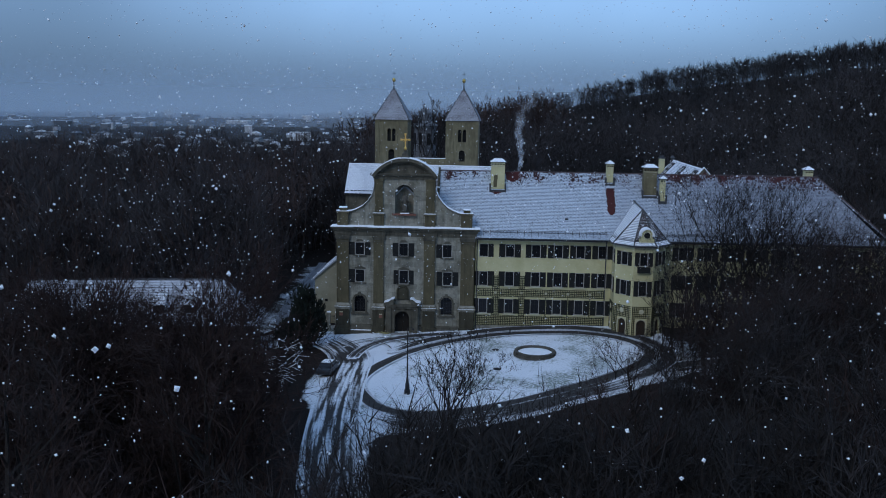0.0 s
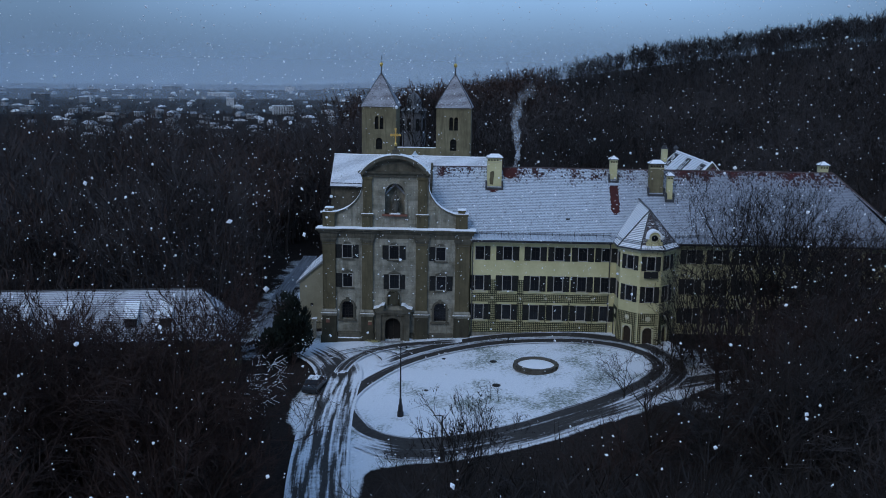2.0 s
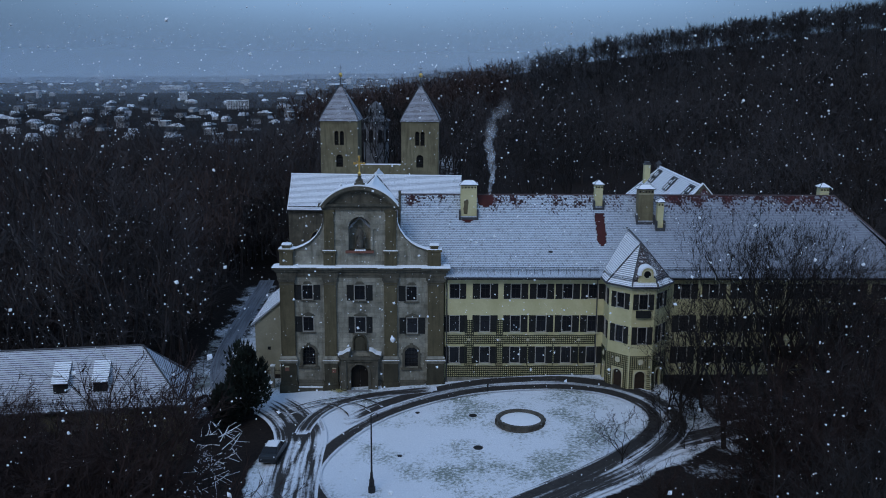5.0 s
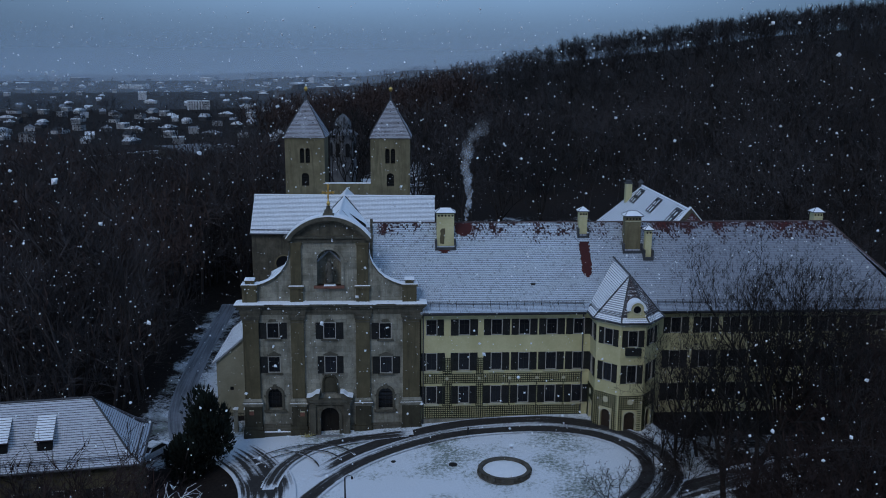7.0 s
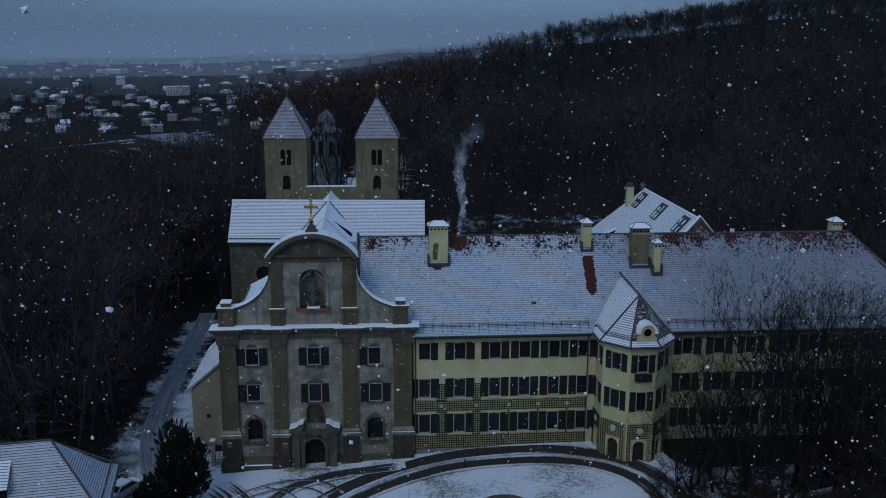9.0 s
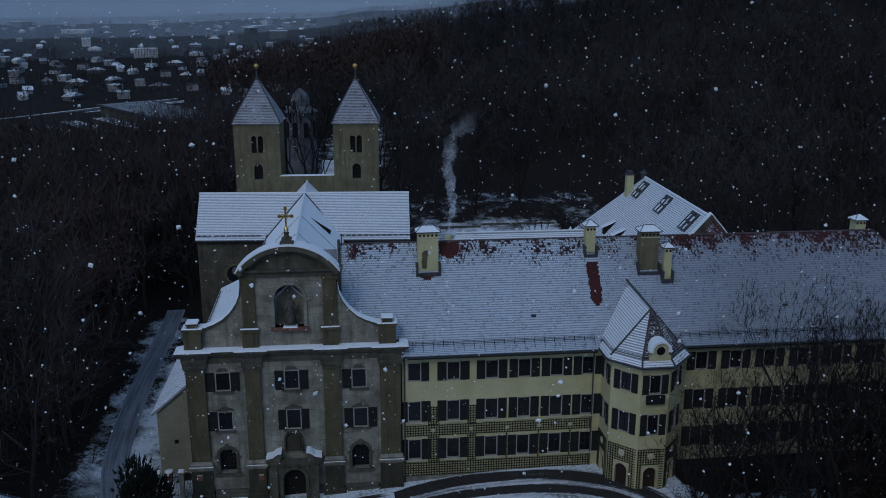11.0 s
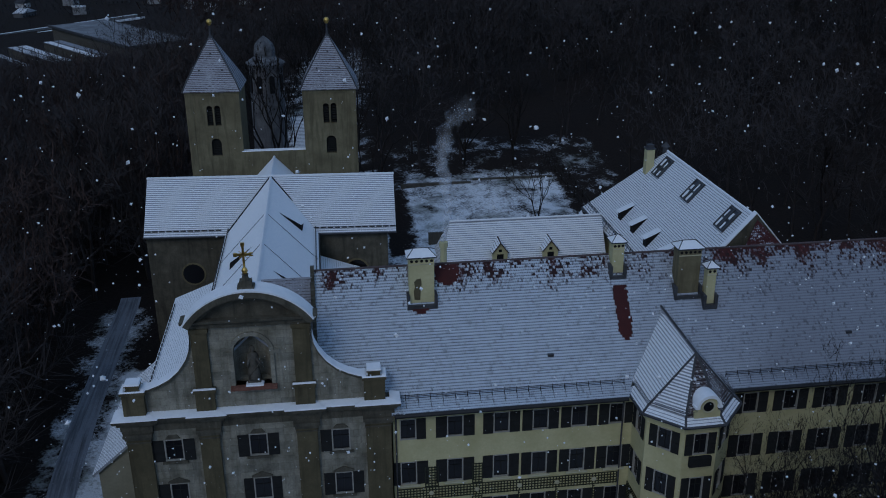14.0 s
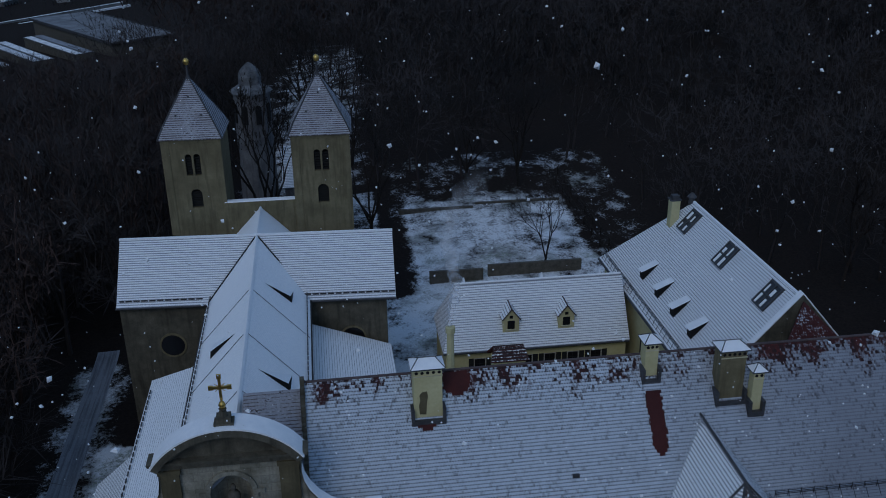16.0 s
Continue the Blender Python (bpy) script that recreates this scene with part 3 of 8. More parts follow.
def window_in(parent, cx, z0, z1, y, w, shutters=(0.85, 0.85), m=None, sill=None):
    """A casement with a white frame, dark panes and open shutters beside it; y: the wall's face."""
    m = m or Matrix.Identity(4)
    a = Mesh()
    a.m = m
    x0, x1, t = cx - w / 2, cx + w / 2, 0.07
    a.box(x0 - 0.02, x0 + t, y - 0.05, y + 0.16, z0, z1).box(x1 - t, x1 + 0.02, y - 0.05, y + 0.16, z0, z1)
    a.box(x0 + t, x1 - t, y - 0.04, y + 0.16, z0, z0 + t).box(x0 + t, x1 - t, y - 0.04, y + 0.16, z1 - t, z1)
    win = part("window", a, FRAME, parent)
    b = Mesh()
    b.m = m
    b.box(x0 + t, x1 - t, y + 0.12, y + 0.15, z0 + t, z1 - t)
    part("pane", b, GLASS, win)
    c = Mesh()
    c.m = m
    zm = z0 + 0.66 * (z1 - z0)
    c.box(cx - 0.025, cx + 0.025, y + 0.07, y + 0.118, z0 + t, z1 - t).box(x0 + t, cx - 0.026, y + 0.08, y + 0.118, zm - 0.025, zm + 0.025).box(cx + 0.026, x1 - t, y + 0.08, y + 0.118, zm - 0.025, zm + 0.025)
    part("glazing_bar", c, SHUTTER, win)
    for side, width in zip((-1, 1), shutters):
        if width:
            d = Mesh()
            d.m = m
            e = x0 - 0.03 - width if side < 0 else x1 + 0.03
            zm = (z0 + z1) / 2
            side_line = [(y - 0.02, z1), (y - 0.02, z0), (y - 0.08, z0), (y - 0.08, z0 + 0.1)]
            for lo, hi in ((z0 + 0.1, zm - 0.05), (zm + 0.05, z1 - 0.1)):
                for j in range(8):
                    side_line += [(y - 0.08, lo + (hi - lo) * (j + 0.15) / 8), (y - 0.035, lo + (hi - lo) * (j + 0.9) / 8)]
                side_line += [(y - 0.08, hi), (y - 0.08, hi + 0.1)]
            n = len(side_line)
            d.add([(q, *v) for q in (e, e + width) for v in side_line], [tuple(range(n)), tuple(range(2 * n - 1, n - 1, -1))] + [(i, n + i, n + (i + 1) % n, (i + 1) % n) for i in range(n)])
            part("shutter", d, SHUTTER, win)
    if sill:
        s = Mesh()
        s.m = m
        s.box(x0 - 0.25, x1 + 0.25, y - 0.22, y - 0.005, z0 - 0.16, z0 - 0.03)
        part("sill", s, sill, win)
    return win


def hole(cx, z0, z1, w):
    return (cx - w / 2, cx + w / 2, z0, z1)


def snow_on(parent, boxes, m=None, name="snow_cap"):
    for x0, x1, y0, y1, z, h in boxes:
        a = Mesh()
        a.m = m or Matrix.Identity(4)
        a.add([(x0, y0, z), (x1, y0, z), (x1, y1, z), (x0, y1, z), (x0 + 0.05, y0 + 0.05, z + h), (x1 - 0.05, y0 + 0.05, z + h), (x1 - 0.05, y1 - 0.05, z + h), (x0 + 0.05, y1 - 0.05, z + h)],
              [(4, 5, 6, 7), (0, 1, 5, 4), (1, 2, 6, 5), (2, 3, 7, 6), (3, 0, 4, 7)])
        part(name, a, SNOW, parent, "thin layer of white snow")


# ---------------------------------------------------------------- ground
def smooth(v, a, b):
    k = min(1.0, max(0.0, (v - a) / (b - a)))
    return k * k * (3 - 2 * k)


def terrain(x, y):
    z = 0.06 * min(max(x, -14), 24) + 0.025 * max(-45, min(y, 0))
    z += 5.0 * smooth(y, 62, 150) * smooth(x, -60, 30)
    z += 33.0 * smooth(x + 0.25 * (y - 200), 20, 175) * smooth(y + 0.35 * x, 70, 330) * (1 - 0.8 * smooth(y, 360, 760))
    z += 16.0 * smooth(x, 90, 260) * smooth(y, -160, 60)
    z -= 6.0 * smooth(y, 150, 420) * (1 - smooth(x, -80, 90))
    return z + 0.25 * noise.noise(Vector((x * 0.06, y * 0.06, 0))) * smooth(abs(x) + abs(y + 15), 60, 120)


OVAL = [(-2.6, -22.0), (-0.6, -28.5), (1.8, -31.4), (6.0, -32.8), (12.5, -30.8), (19.0, -27.0), (25.5, -22.0), (31.0, -15.0), (31.0, -9.5), (27.5, -5.8), (20.5, -4.2), (12.5, -4.8), (5.0, -8.6), (0.0, -14.6)]


def open_curve(points, steps=10):
    p = [Vector(points[0]) * 2 - Vector(points[1]), *map(Vector, points), Vector(points[-1]) * 2 - Vector(points[-2])]
    out = []
    for i in range(1, len(p) - 2):
        for k in range(steps + (i == len(p) - 3)):
            t = k / steps
            out.append(0.5 * (2 * p[i] + (p[i + 1] - p[i - 1]) * t + (2 * p[i - 1] - 5 * p[i] + 4 * p[i + 1] - p[i + 2]) * t * t + (3 * p[i] - p[i - 1] - 3 * p[i + 1] + p[i + 2]) * t ** 3))
    return out


def closed_curve(points, steps=10):
    """A smooth closed line through the points."""
    out, n = [], len(points)
    for i in range(n):
        p = [Vector(points[(i + k) % n]) for k in (-1, 0, 1, 2)]
        for k in range(steps):
            t = k / steps
            out.append(0.5 * (2 * p[1] + (p[2] - p[0]) * t + (2 * p[0] - 5 * p[1] + 4 * p[2] - p[3]) * t * t + (3 * p[1] - p[0] - 3 * p[2] + p[3]) * t ** 3))
    return out


OVAL_LINE = closed_curve(OVAL, 4)


def snow_cover(x, y):
    """How much snow lies: the forecourt, the path beside the church and the garden are white, the woods are not."""
    s = -0.12
    if -30 < x < 60 and -60 < y < 20:
        near = min(math.hypot(x - p.x, y - p.y) for p in OVAL_LINE)
        inside = sum((a.y > y) != (b.y > y) and x < (b.x - a.x) * (y - a.y) / (b.y - a.y) + a.x for a, b in zip(OVAL_LINE, OVAL_LINE[1:] + OVAL_LINE[:1])) % 2
        s = max(s, 1.15 if inside else 1.15 - 1.3 * smooth(near + 1.9 * smooth(-y, 18, 26) * smooth(x, 0, 6), 5.8, 8.4))
    if -12 < x < 36 and -7 < y < 4:
        s = max(s, 1.1)
    way = abs(x + 19.8 + 0.025 * max(0, y - 5))
    s = max(s, 0.49 - 0.55 * smooth(way, 2.2, 6.5) - 1.0 * smooth(-y, 6, 14) - 1.0 * smooth(y, 50, 62))
    s = max(s, 1.0 - 1.1 * smooth(abs(x - np.interp(y, [-80, -60, -45, -36, -30, -20], [2.5, 0.0, -2.0, -2.4, -3.6, -5.0])), 1.9, 3.9) - 1.1 * smooth(y, -20, -8) - 1.1 * smooth(-y, 66, 84))
    box = lambda x0, x1, y0, y1, soft: smooth(max(x0 - x, x - x1, y0 - y, y - y1), -soft, soft)  # noqa: E731
    s = max(s, 0.57 - 0.75 * box(18, 45, 48, 93.0, 0.8))
    s = max(s, 0.39 - 0.6 * box(15, 57, 50, 113, 2.0))
    if 40 < y < 62 and 12 < x < 20:
        s = max(s, 0.6)
    if -12 < x < 14 and 62 < y < 100:
        s = max(s, 0.52)
    if -18.5 < x < -12 and -2 < y < 36:
        s = max(s, 0.62)
    if 32 < x < 66 and -27 < y < -6:
        s = max(s, 0.42)
    if 100 < y < 250:
        s = max(s, 0.47 - 0.45 * smooth(abs(x - 2 - 0.05 * (y - 100)), 6, 20) - 0.5 * smooth(y, 200, 250))
    if y > 330 and x < 120:
        s = max(s, 0.20)
    return s


def axis_steps(fine0, fine1, step, far0, far1):
    out, v, d = [], fine0, step
    while v > far0:
        d *= 1.16
        v -= d
        out.append(max(v, far0))
    out = out[::-1] + [fine0 + step * k for k in range(int((fine1 - fine0) / step) + 1)]
    v, d = out[-1], step
    while v < far1:
        d *= 1.16
        v += d
        out.append(min(v, far1))
    return out


def build_ground():
    xs, ys = axis_steps(-50, 75, 1.25, -3500, 3500), axis_steps(-80, 110, 1.25, -700, 4200)
    a = Mesh()
    a.v = [(x, y, terrain(x, y)) for y in ys for x in xs]
    n = len(xs)
    a.f = [(j * n + i, j * n + i + 1, (j + 1) * n + i + 1, (j + 1) * n + i) for j in range(len(ys) - 1) for i in range(n - 1)]
    ob = tagged(part("ground", a, GROUND, smooth=True), "snow-dusted ground with brown leaf litter under the trees", "ground", "", "structure")
    at = ob.data.attributes.new("snow", "FLOAT", "POINT")
    at.data.foreach_set("value", [snow_cover(v[0], v[1]) for v in a.v])


def ribbon(name, line, offsets, worn, lift, label, mat=None, fade=0.0):
    """A drive along a line, laid just over the ground. offsets: distances to the right of the line; worn: how bare each of them is, or a rule for it."""
    a, u, n = Mesh(), 0.0, len(offsets)
    uvs, wear = [], []
    for i, p in enumerate(line):
        q0, q1 = line[max(0, i - 1)], line[min(len(line) - 1, i + 1)]
        t = (q1 - q0).normalized()
        u += (p - line[i - 1]).length if i else 0
        for k, o in enumerate(offsets):
            x, y = p.x + o * t.y, p.y - o * t.x
            w = worn(x, y, o) if callable(worn) else worn[k]
            a.v.append((x, y, terrain(x, y) + lift))
            uvs.append((u, o))
            wear.append(w)
    if fade:
        wear = [w - 0.6 * (1 - smooth(min(uv[0], u - uv[0]), 0, fade)) for w, uv in zip(wear, uvs)]
    a.f = [(i * n + j, i * n + j + 1, (i + 1) * n + j + 1, (i + 1) * n + j) for i in range(len(line) - 1) for j in range(n - 1)]
    a.f = [f for f in a.f if max(wear[k] for k in f) > -0.08]
    ob = tagged(part(name, a, mat or ROAD, smooth=True), label, "drive", "", "structure")
    at = ob.data.attributes.new("worn", "FLOAT", "POINT")
    at.data.foreach_set("value", wear)
    lay = ob.data.uv_layers.new(name="UVMap")
    for loop in ob.data.loops:
        lay.data[loop.index].uv = uvs[loop.vertex_index]
    return ob


build_ground()
oval = closed_curve(OVAL)


def loop_wear(x, y, o):
    """Along the south the whole width is wet and dark; elsewhere two bands of tracks run in the snow."""
    south = smooth(-y - 0.35 * x, 10, 20) * smooth(x, -1, 5)
    west = smooth(-x, -3, 3)
    rim = 0.26 - 0.42 * smooth(abs(o - 0.75), 0.45, 1.0)
    outer = 0.20 - 0.36 * smooth(abs(o - 3.1), 0.55, 1.2)
    wide = 0.19 - 0.5 * smooth(o, 4.0, 5.0) - 0.3 * smooth(-o, -0.15, 0.2)
    return max(rim, south * wide + (1 - south) * (-0.2), (1 - south) * (1 - west) * outer - 0.2 * (south + west - south * west))


def entrance_wear(x, y, o):
    """Four wheel ruts in slush, trodden bare where the ways meet."""
    rut = max(0.20 - 0.34 * smooth(abs(o - c - w * math.sin(0.21 * y + p)), 0.08, 0.40) for c, w, p in ((-1.7, 0.5, 0.3), (-0.9, 0.35, 2.0), (-0.1, 0.6, 4.1), (0.9, 0.4, 5.2), (1.75, 0.5, 1.1)))
    meet = 0.25 * (1 - smooth(math.hypot(x + 5.6, y + 12.5), 1.2, 3.6))
    return max(rut, meet) - 0.4 * smooth(abs(o), 2.3, 3.1)


STEPS = tuple(round(-0.3 + 0.25 * k, 2) for k in range(22))
ribbon("drive_loop", oval + oval[:1], STEPS, loop_wear, 0.14, "dark wet driveway loop with tyre tracks in the snow")
ribbon("drive_entrance", open_curve([(12.0, -150), (8.5, -120), (4.0, -92), (1.3, -70), (-1.8, -52), (-3.4, -42), (-4.3, -34), (-5.0, -26), (-5.3, -20), (-5.5, -14), (-7.0, -9.2), (-9.4, -5.4), (-12.4, -2.0)]),
       tuple(round(-3.1 + 0.31 * k, 2) for k in range(21)), entrance_wear, 0.17, "slushy entrance drive with wheel ruts", None, 5.0)
ribbon("drive_front", open_curve([(-5.5, -15.5), (-5.2, -11.5), (-4.2, -8.0), (-1.9, -5.2), (1.6, -3.7), (6.0, -3.0), (11.0, -2.6)]),
       (-1.2, -0.95, -0.7, -0.4, -0.1, 0.2, 0.5, 0.8, 1.1), (-0.3, -0.12, 0.10, 0.17, 0.08, 0.17, 0.10, -0.12, -0.3), 0.20, "dark wheel tracks curving past the church front", None, 4.0)
for bend in ([(-8.8, -7.2), (-6.0, -5.0), (-3.0, -4.0), (0.0, -4.4), (2.2, -6.2), (3.2, -8.4)], [(-8.2, -8.6), (-5.8, -6.4), (-3.0, -5.4), (-0.6, -5.8), (1.0, -7.4), (1.7, -9.4)], [(-6.6, -4.2), (-3.0, -6.0), (-1.2, -8.4), (-0.6, -11.0)]):
    ribbon("drive_turnout", open_curve(bend), (-0.13, 0.0, 0.13), (0.02, 0.2, 0.02), 0.22, "thin turning track in the snow before the church", None, 2.5)
ribbon("drive_east", open_curve([(24, -25.5), (33, -19), (44, -14.5), (60, -11), (85, -8)]), (-2.0, -1.2, 0, 1.2, 2.0), (-0.4, 0.12, 0.12, 0.12, -0.4), 0.13, "dark wet drive leading off under the trees")
ribbon("side_path", open_curve([(-15, -4), (-17.5, 2), (-19.4, 11), (-20.4, 24), (-20.9, 40), (-21.2, 54), (-22.0, 60)]), (-1.7, -1.3, -0.8, 0, 0.8, 1.3, 1.7), (-0.3, -0.1, 0.02, -0.05, 0.02, -0.1, -0.3), 0.10, "narrow grey lane under thin trodden snow", LANE, 6.0)


# ---------------------------------------------------------------- the church
def arch_fill(a, x0, x1, top, y0, y1):
    """Closes the corners over a round arch in a square hole."""
    cx, r = (x0 + x1) / 2, (x1 - x0) / 2
    a.slab([(x0, top)] + arc(cx, top - r, r, 180, 90, 8)[:-1] + [(cx - 0.001, top)], y0, y1)
    a.slab(([(x1, top)] + arc(cx, top - r, r, 0, 90, 8)[:-1] + [(cx + 0.001, top)])[::-1], y0, y1)


def arch_ring(a, x0, x1, foot, top, wide, y0, y1):
    """A surround: two jambs and a round arch."""
    cx, r = (x0 + x1) / 2, (x1 - x0) / 2
    s = top - r
    a.slab([(x0 - wide, foot), (x0, foot)] + arc(cx, s, r, 180, 0, 14) + [(x1, foot), (x1 + wide, foot)] + arc(cx, s, r + wide, 0, 180, 14), y0, y1)


DARK_DOOR = mottled("blackened_door_wood", (0.006, 0.005, 0.004), (0.016, 0.012, 0.009), 2.0, 12.0, 0.7)
CHURCH = thing("church", "weathered baroque abbey church with two towers and snowy roofs", "church")
FY = -0.3
ROUND_WINDOWS = [(-7.09, -5.53, 2.60, 5.10), (5.12, 6.73, 2.45, 5.05)]
FRONT_WINDOWS = [(-6.33, 10.85, 12.67, (0.82, 0.82)), (-0.17, 10.78, 12.66, (0.82, 0.82)), (5.95, 10.70, 12.58, (0.82, 0)),
                 (-6.30, 6.93, 8.81, (0.82, 0)), (-0.12, 6.80, 8.79, (0.72, 0.72)), (6.03, 6.73, 8.70, (0.82, 0.82))]


def church_front():
    holes = [hole(c, a, b, 1.34) for c, a, b, _ in FRONT_WINDOWS] + [*ROUND_WINDOWS, (-1.28, 0.80, -0.5, 3.13)]
    a = Mesh().wall(-9.45, 9.65, -1.2, 13.7, FY, 0.6, holes)
    for x0, x1, _, top in ROUND_WINDOWS:
        arch_fill(a, x0, x1, top, FY, 0.6)
    part("front_wall", a, STONE, CHURCH, "mottled grey plaster front wall")
    for i, (c, z0, z1, sh) in enumerate(FRONT_WINDOWS):
        win = window_in(CHURCH, c, z0, z1, FY, 1.34, sh, sill=ASHLAR)
        b = Mesh()
        if i < 3:
            b.slab([(c - 0.55, z1 + 0.12), (c + 0.55, z1 + 0.12), (c + 0.3, z1 + 0.42), (c - 0.3, z1 + 0.42)], FY - 0.10, FY - 0.002)
        else:
            b.slab([(c - 0.8, z1 + 0.1), (c + 0.8, z1 + 0.1), (c + 0.8, z1 + 0.2), (c, z1 + 0.55), (c - 0.8, z1 + 0.2)], FY - 0.12, FY - 0.002)
        part("window_crown", b, ASHLAR, win)
    for x0, x1, z0, top in ROUND_WINDOWS:
        b = Mesh()
        arch_ring(b, x0 + 0.02, x1 - 0.02, z0, top - 0.01, 0.28, FY - 0.13, FY + 0.1)
        b.box(x0 - 0.45, x1 + 0.45, FY - 0.25, FY - 0.005, z0 - 0.25, z0 - 0.02)
        b.slab([((x0 + x1) / 2 - 0.15, top - 0.05), ((x0 + x1) / 2 + 0.15, top - 0.05), ((x0 + x1) / 2 + 0.22, top + 0.5), ((x0 + x1) / 2 - 0.22, top + 0.5)], FY - 0.24, FY - 0.14)
        win = part("arched_window", b, ASHLAR, CHURCH, "arched window in a stone surround")
        part("impost", Mesh().box(x0 - 0.42, x0 - 0.02, FY - 0.2, FY - 0.135, top - 0.95, top - 0.75), ASHLAR, win)
        part("impost", Mesh().box(x1 + 0.02, x1 + 0.42, FY - 0.2, FY - 0.135, top - 0.95, top - 0.75), ASHLAR, win)
        part("pane", Mesh().box(x0, x1, 0.3, 0.34, z0, top), GLASS, win)
        bars = Mesh()
        for k in range(1, 4):
            x = x0 + (x1 - x0) * k / 4
            bars.box(x - 0.02, x + 0.02, 0.24, 0.28, z0, top - 0.25)
        for k in range(1, 5):
            z = z0 + (top - z0) * k / 5.5
            bars.box(x0, x1, 0.2, 0.238, z - 0.02, z + 0.02)
        part("grille", bars, IRON, win)
    # pilasters on tall pedestals
    for x0, x1 in ((-9.55, -7.86), (-4.36, -2.94), (2.71, 4.25), (7.86, 9.75)):
        b = Mesh().box(x0, x1, FY - 0.32, FY - 0.004, 4.0, 13.05)
        pil = part("pilaster", b, OLIVE, CHURCH, "olive-brown plastered pilaster")
        c = Mesh()
        for e, z0, z1 in ((0.10, 0.75, 3.1), (0.20, 0.35, 0.75), (0.30, -1.2, 0.35)):
            c.box(x0 - e, x1 + e, FY - 0.36 - e, FY - 0.003, z0, z1)
        part("pedestal", c, PEDESTAL, pil)
        c = Mesh().sweep([(x0, FY - 0.003), (x0, FY - 0.36), (x1, FY - 0.36), (x1, FY - 0.003)], [(0.0, 3.1), (0.14, 3.1), (0.2, 3.3), (0.3, 3.36), (0.3, 3.5), (0.16, 3.58), (0.22, 3.72), (0.12, 3.86), (0.06, 4.0), (0.0, 4.0)])
        part("base_moulding", c, STONE, pil, "pale moulded pilaster base")
        d = Mesh()
        for e, z0, z1 in ((0.06, 12.75, 12.85), (0.10, 13.05, 13.3), (0.2, 13.3, 13.55)):
            d.box(x0 - e, x1 + e, FY - 0.33 - e, FY - 0.0025, z0, z1)
        part("capital", d, ASHLAR, pil)
        snow_on(pil, [(x0 - 0.28, x1 + 0.28, FY - 0.64, FY - 0.52, 3.503, 0.05)])
    # plinth
    b = Mesh()
    for x0, x1 in ((-7.6, -4.6), (-2.7, -2.3), (1.95, 2.45), (4.5, 7.6)):
        b = Mesh().sweep([(x0, FY - 0.002), (x1, FY - 0.002)], [(0.0, -1.2), (0.52, -1.2), (0.52, 0.05), (0.42, 0.16), (0.42, 0.42), (0.28, 0.55), (0.28, 0.72), (0.16, 0.86), (0.0, 0.9)])
        pl = part("plinth", b, ASHLAR, CHURCH, "low stepped stone plinth")
        part("snow_cap", Mesh().sweep([(x0 + 0.02, FY - 0.002), (x1 - 0.02, FY - 0.002)], [(0.44, 0.15), (0.51, 0.08), (0.5, 0.13), (0.45, 0.2)]), SNOW, pl)
    # entablature, breaking forward over the pilasters
    b = Mesh()
    line = [(-9.75, 0.6), (-9.75, FY)]
    for x0, x1 in ((-9.75, -7.7), (-4.5, -2.8), (2.55, 4.4), (7.7, 9.9)):
        line += [(x0, FY), (x0, FY - 0.22), (x1, FY - 0.22), (x1, FY)]
    line = [p for p, q in zip(line, [None] + line) if p != q] + [(9.9, 0.6)]
    b.sweep(line, [(0, 13.56), (0.06, 13.56), (0.06, 13.8), (0.12, 13.84), (0.12, 14.2), (0.3, 14.3), (0.34, 14.5), (0.55, 14.62), (0.6, 14.86), (0.0, 14.92), (-0.3, 14.92), (-0.3, 13.56)])
    b.box(-9.74, 9.89, FY + 0.01, 0.6, 13.6, 14.9)
    corn = part("cornice", b, ASHLAR, CHURCH, "heavy moulded stone cornice topped with snow")
    c = Mesh().sweep(line, [(0.61, 14.87), (0.58, 14.96), (0.0, 15.06), (-0.2, 15.06), (-0.2, 14.93)])
    part("snow_cap", c, SNOW, corn, "strip of white snow")
    # upper storey with volutes, niche and curved pediment
    b = Mesh().wall(-4.3, 4.2, 14.9, 22.3, -0.15, 0.55, [(-1.42, 1.20, 16.8, 20.82)])
    arch_fill(b, -1.42, 1.20, 20.82, -0.15, 0.55)
    part("gable_wall", b, STONE, CHURCH, "mottled grey gable wall")
    for s, edge in ((-1, -4.3), (1, 4.2)):
        curve = [(edge + s * u, z) for u, z in ((0, 21.6), (0.05, 20.6), (0.16, 19.9), (0.45, 19.2), (1.0, 18.4), (1.7, 17.75), (2.5, 17.3), (3.3, 17.0), (3.9, 16.92), (5.0, 16.92))]
        pts = curve + [(edge + s * 5.0, 14.9), (edge, 14.9)]
        v = part("volute", Mesh().slab(pts if s > 0 else pts[::-1], -0.14, 0.5), STONE, CHURCH, "sweeping concave gable shoulder")
        c, d = Mesh(), Mesh()
        for (x0, z0), (x1, z1) in zip(curve[:-1], curve[1:]):
            c.add([(x0, -0.34, z0), (x1, -0.34, z1), (x1, 0.62, z1), (x0, 0.62, z0), (x0, -0.34, z0 - 0.18), (x1, -0.34, z1 - 0.18), (x1, 0.62, z1 - 0.18), (x0, 0.62, z0 - 0.18)], [(0, 1, 2, 3), (0, 4, 5, 1), (3, 2, 6, 7), (4, 7, 6, 5)])
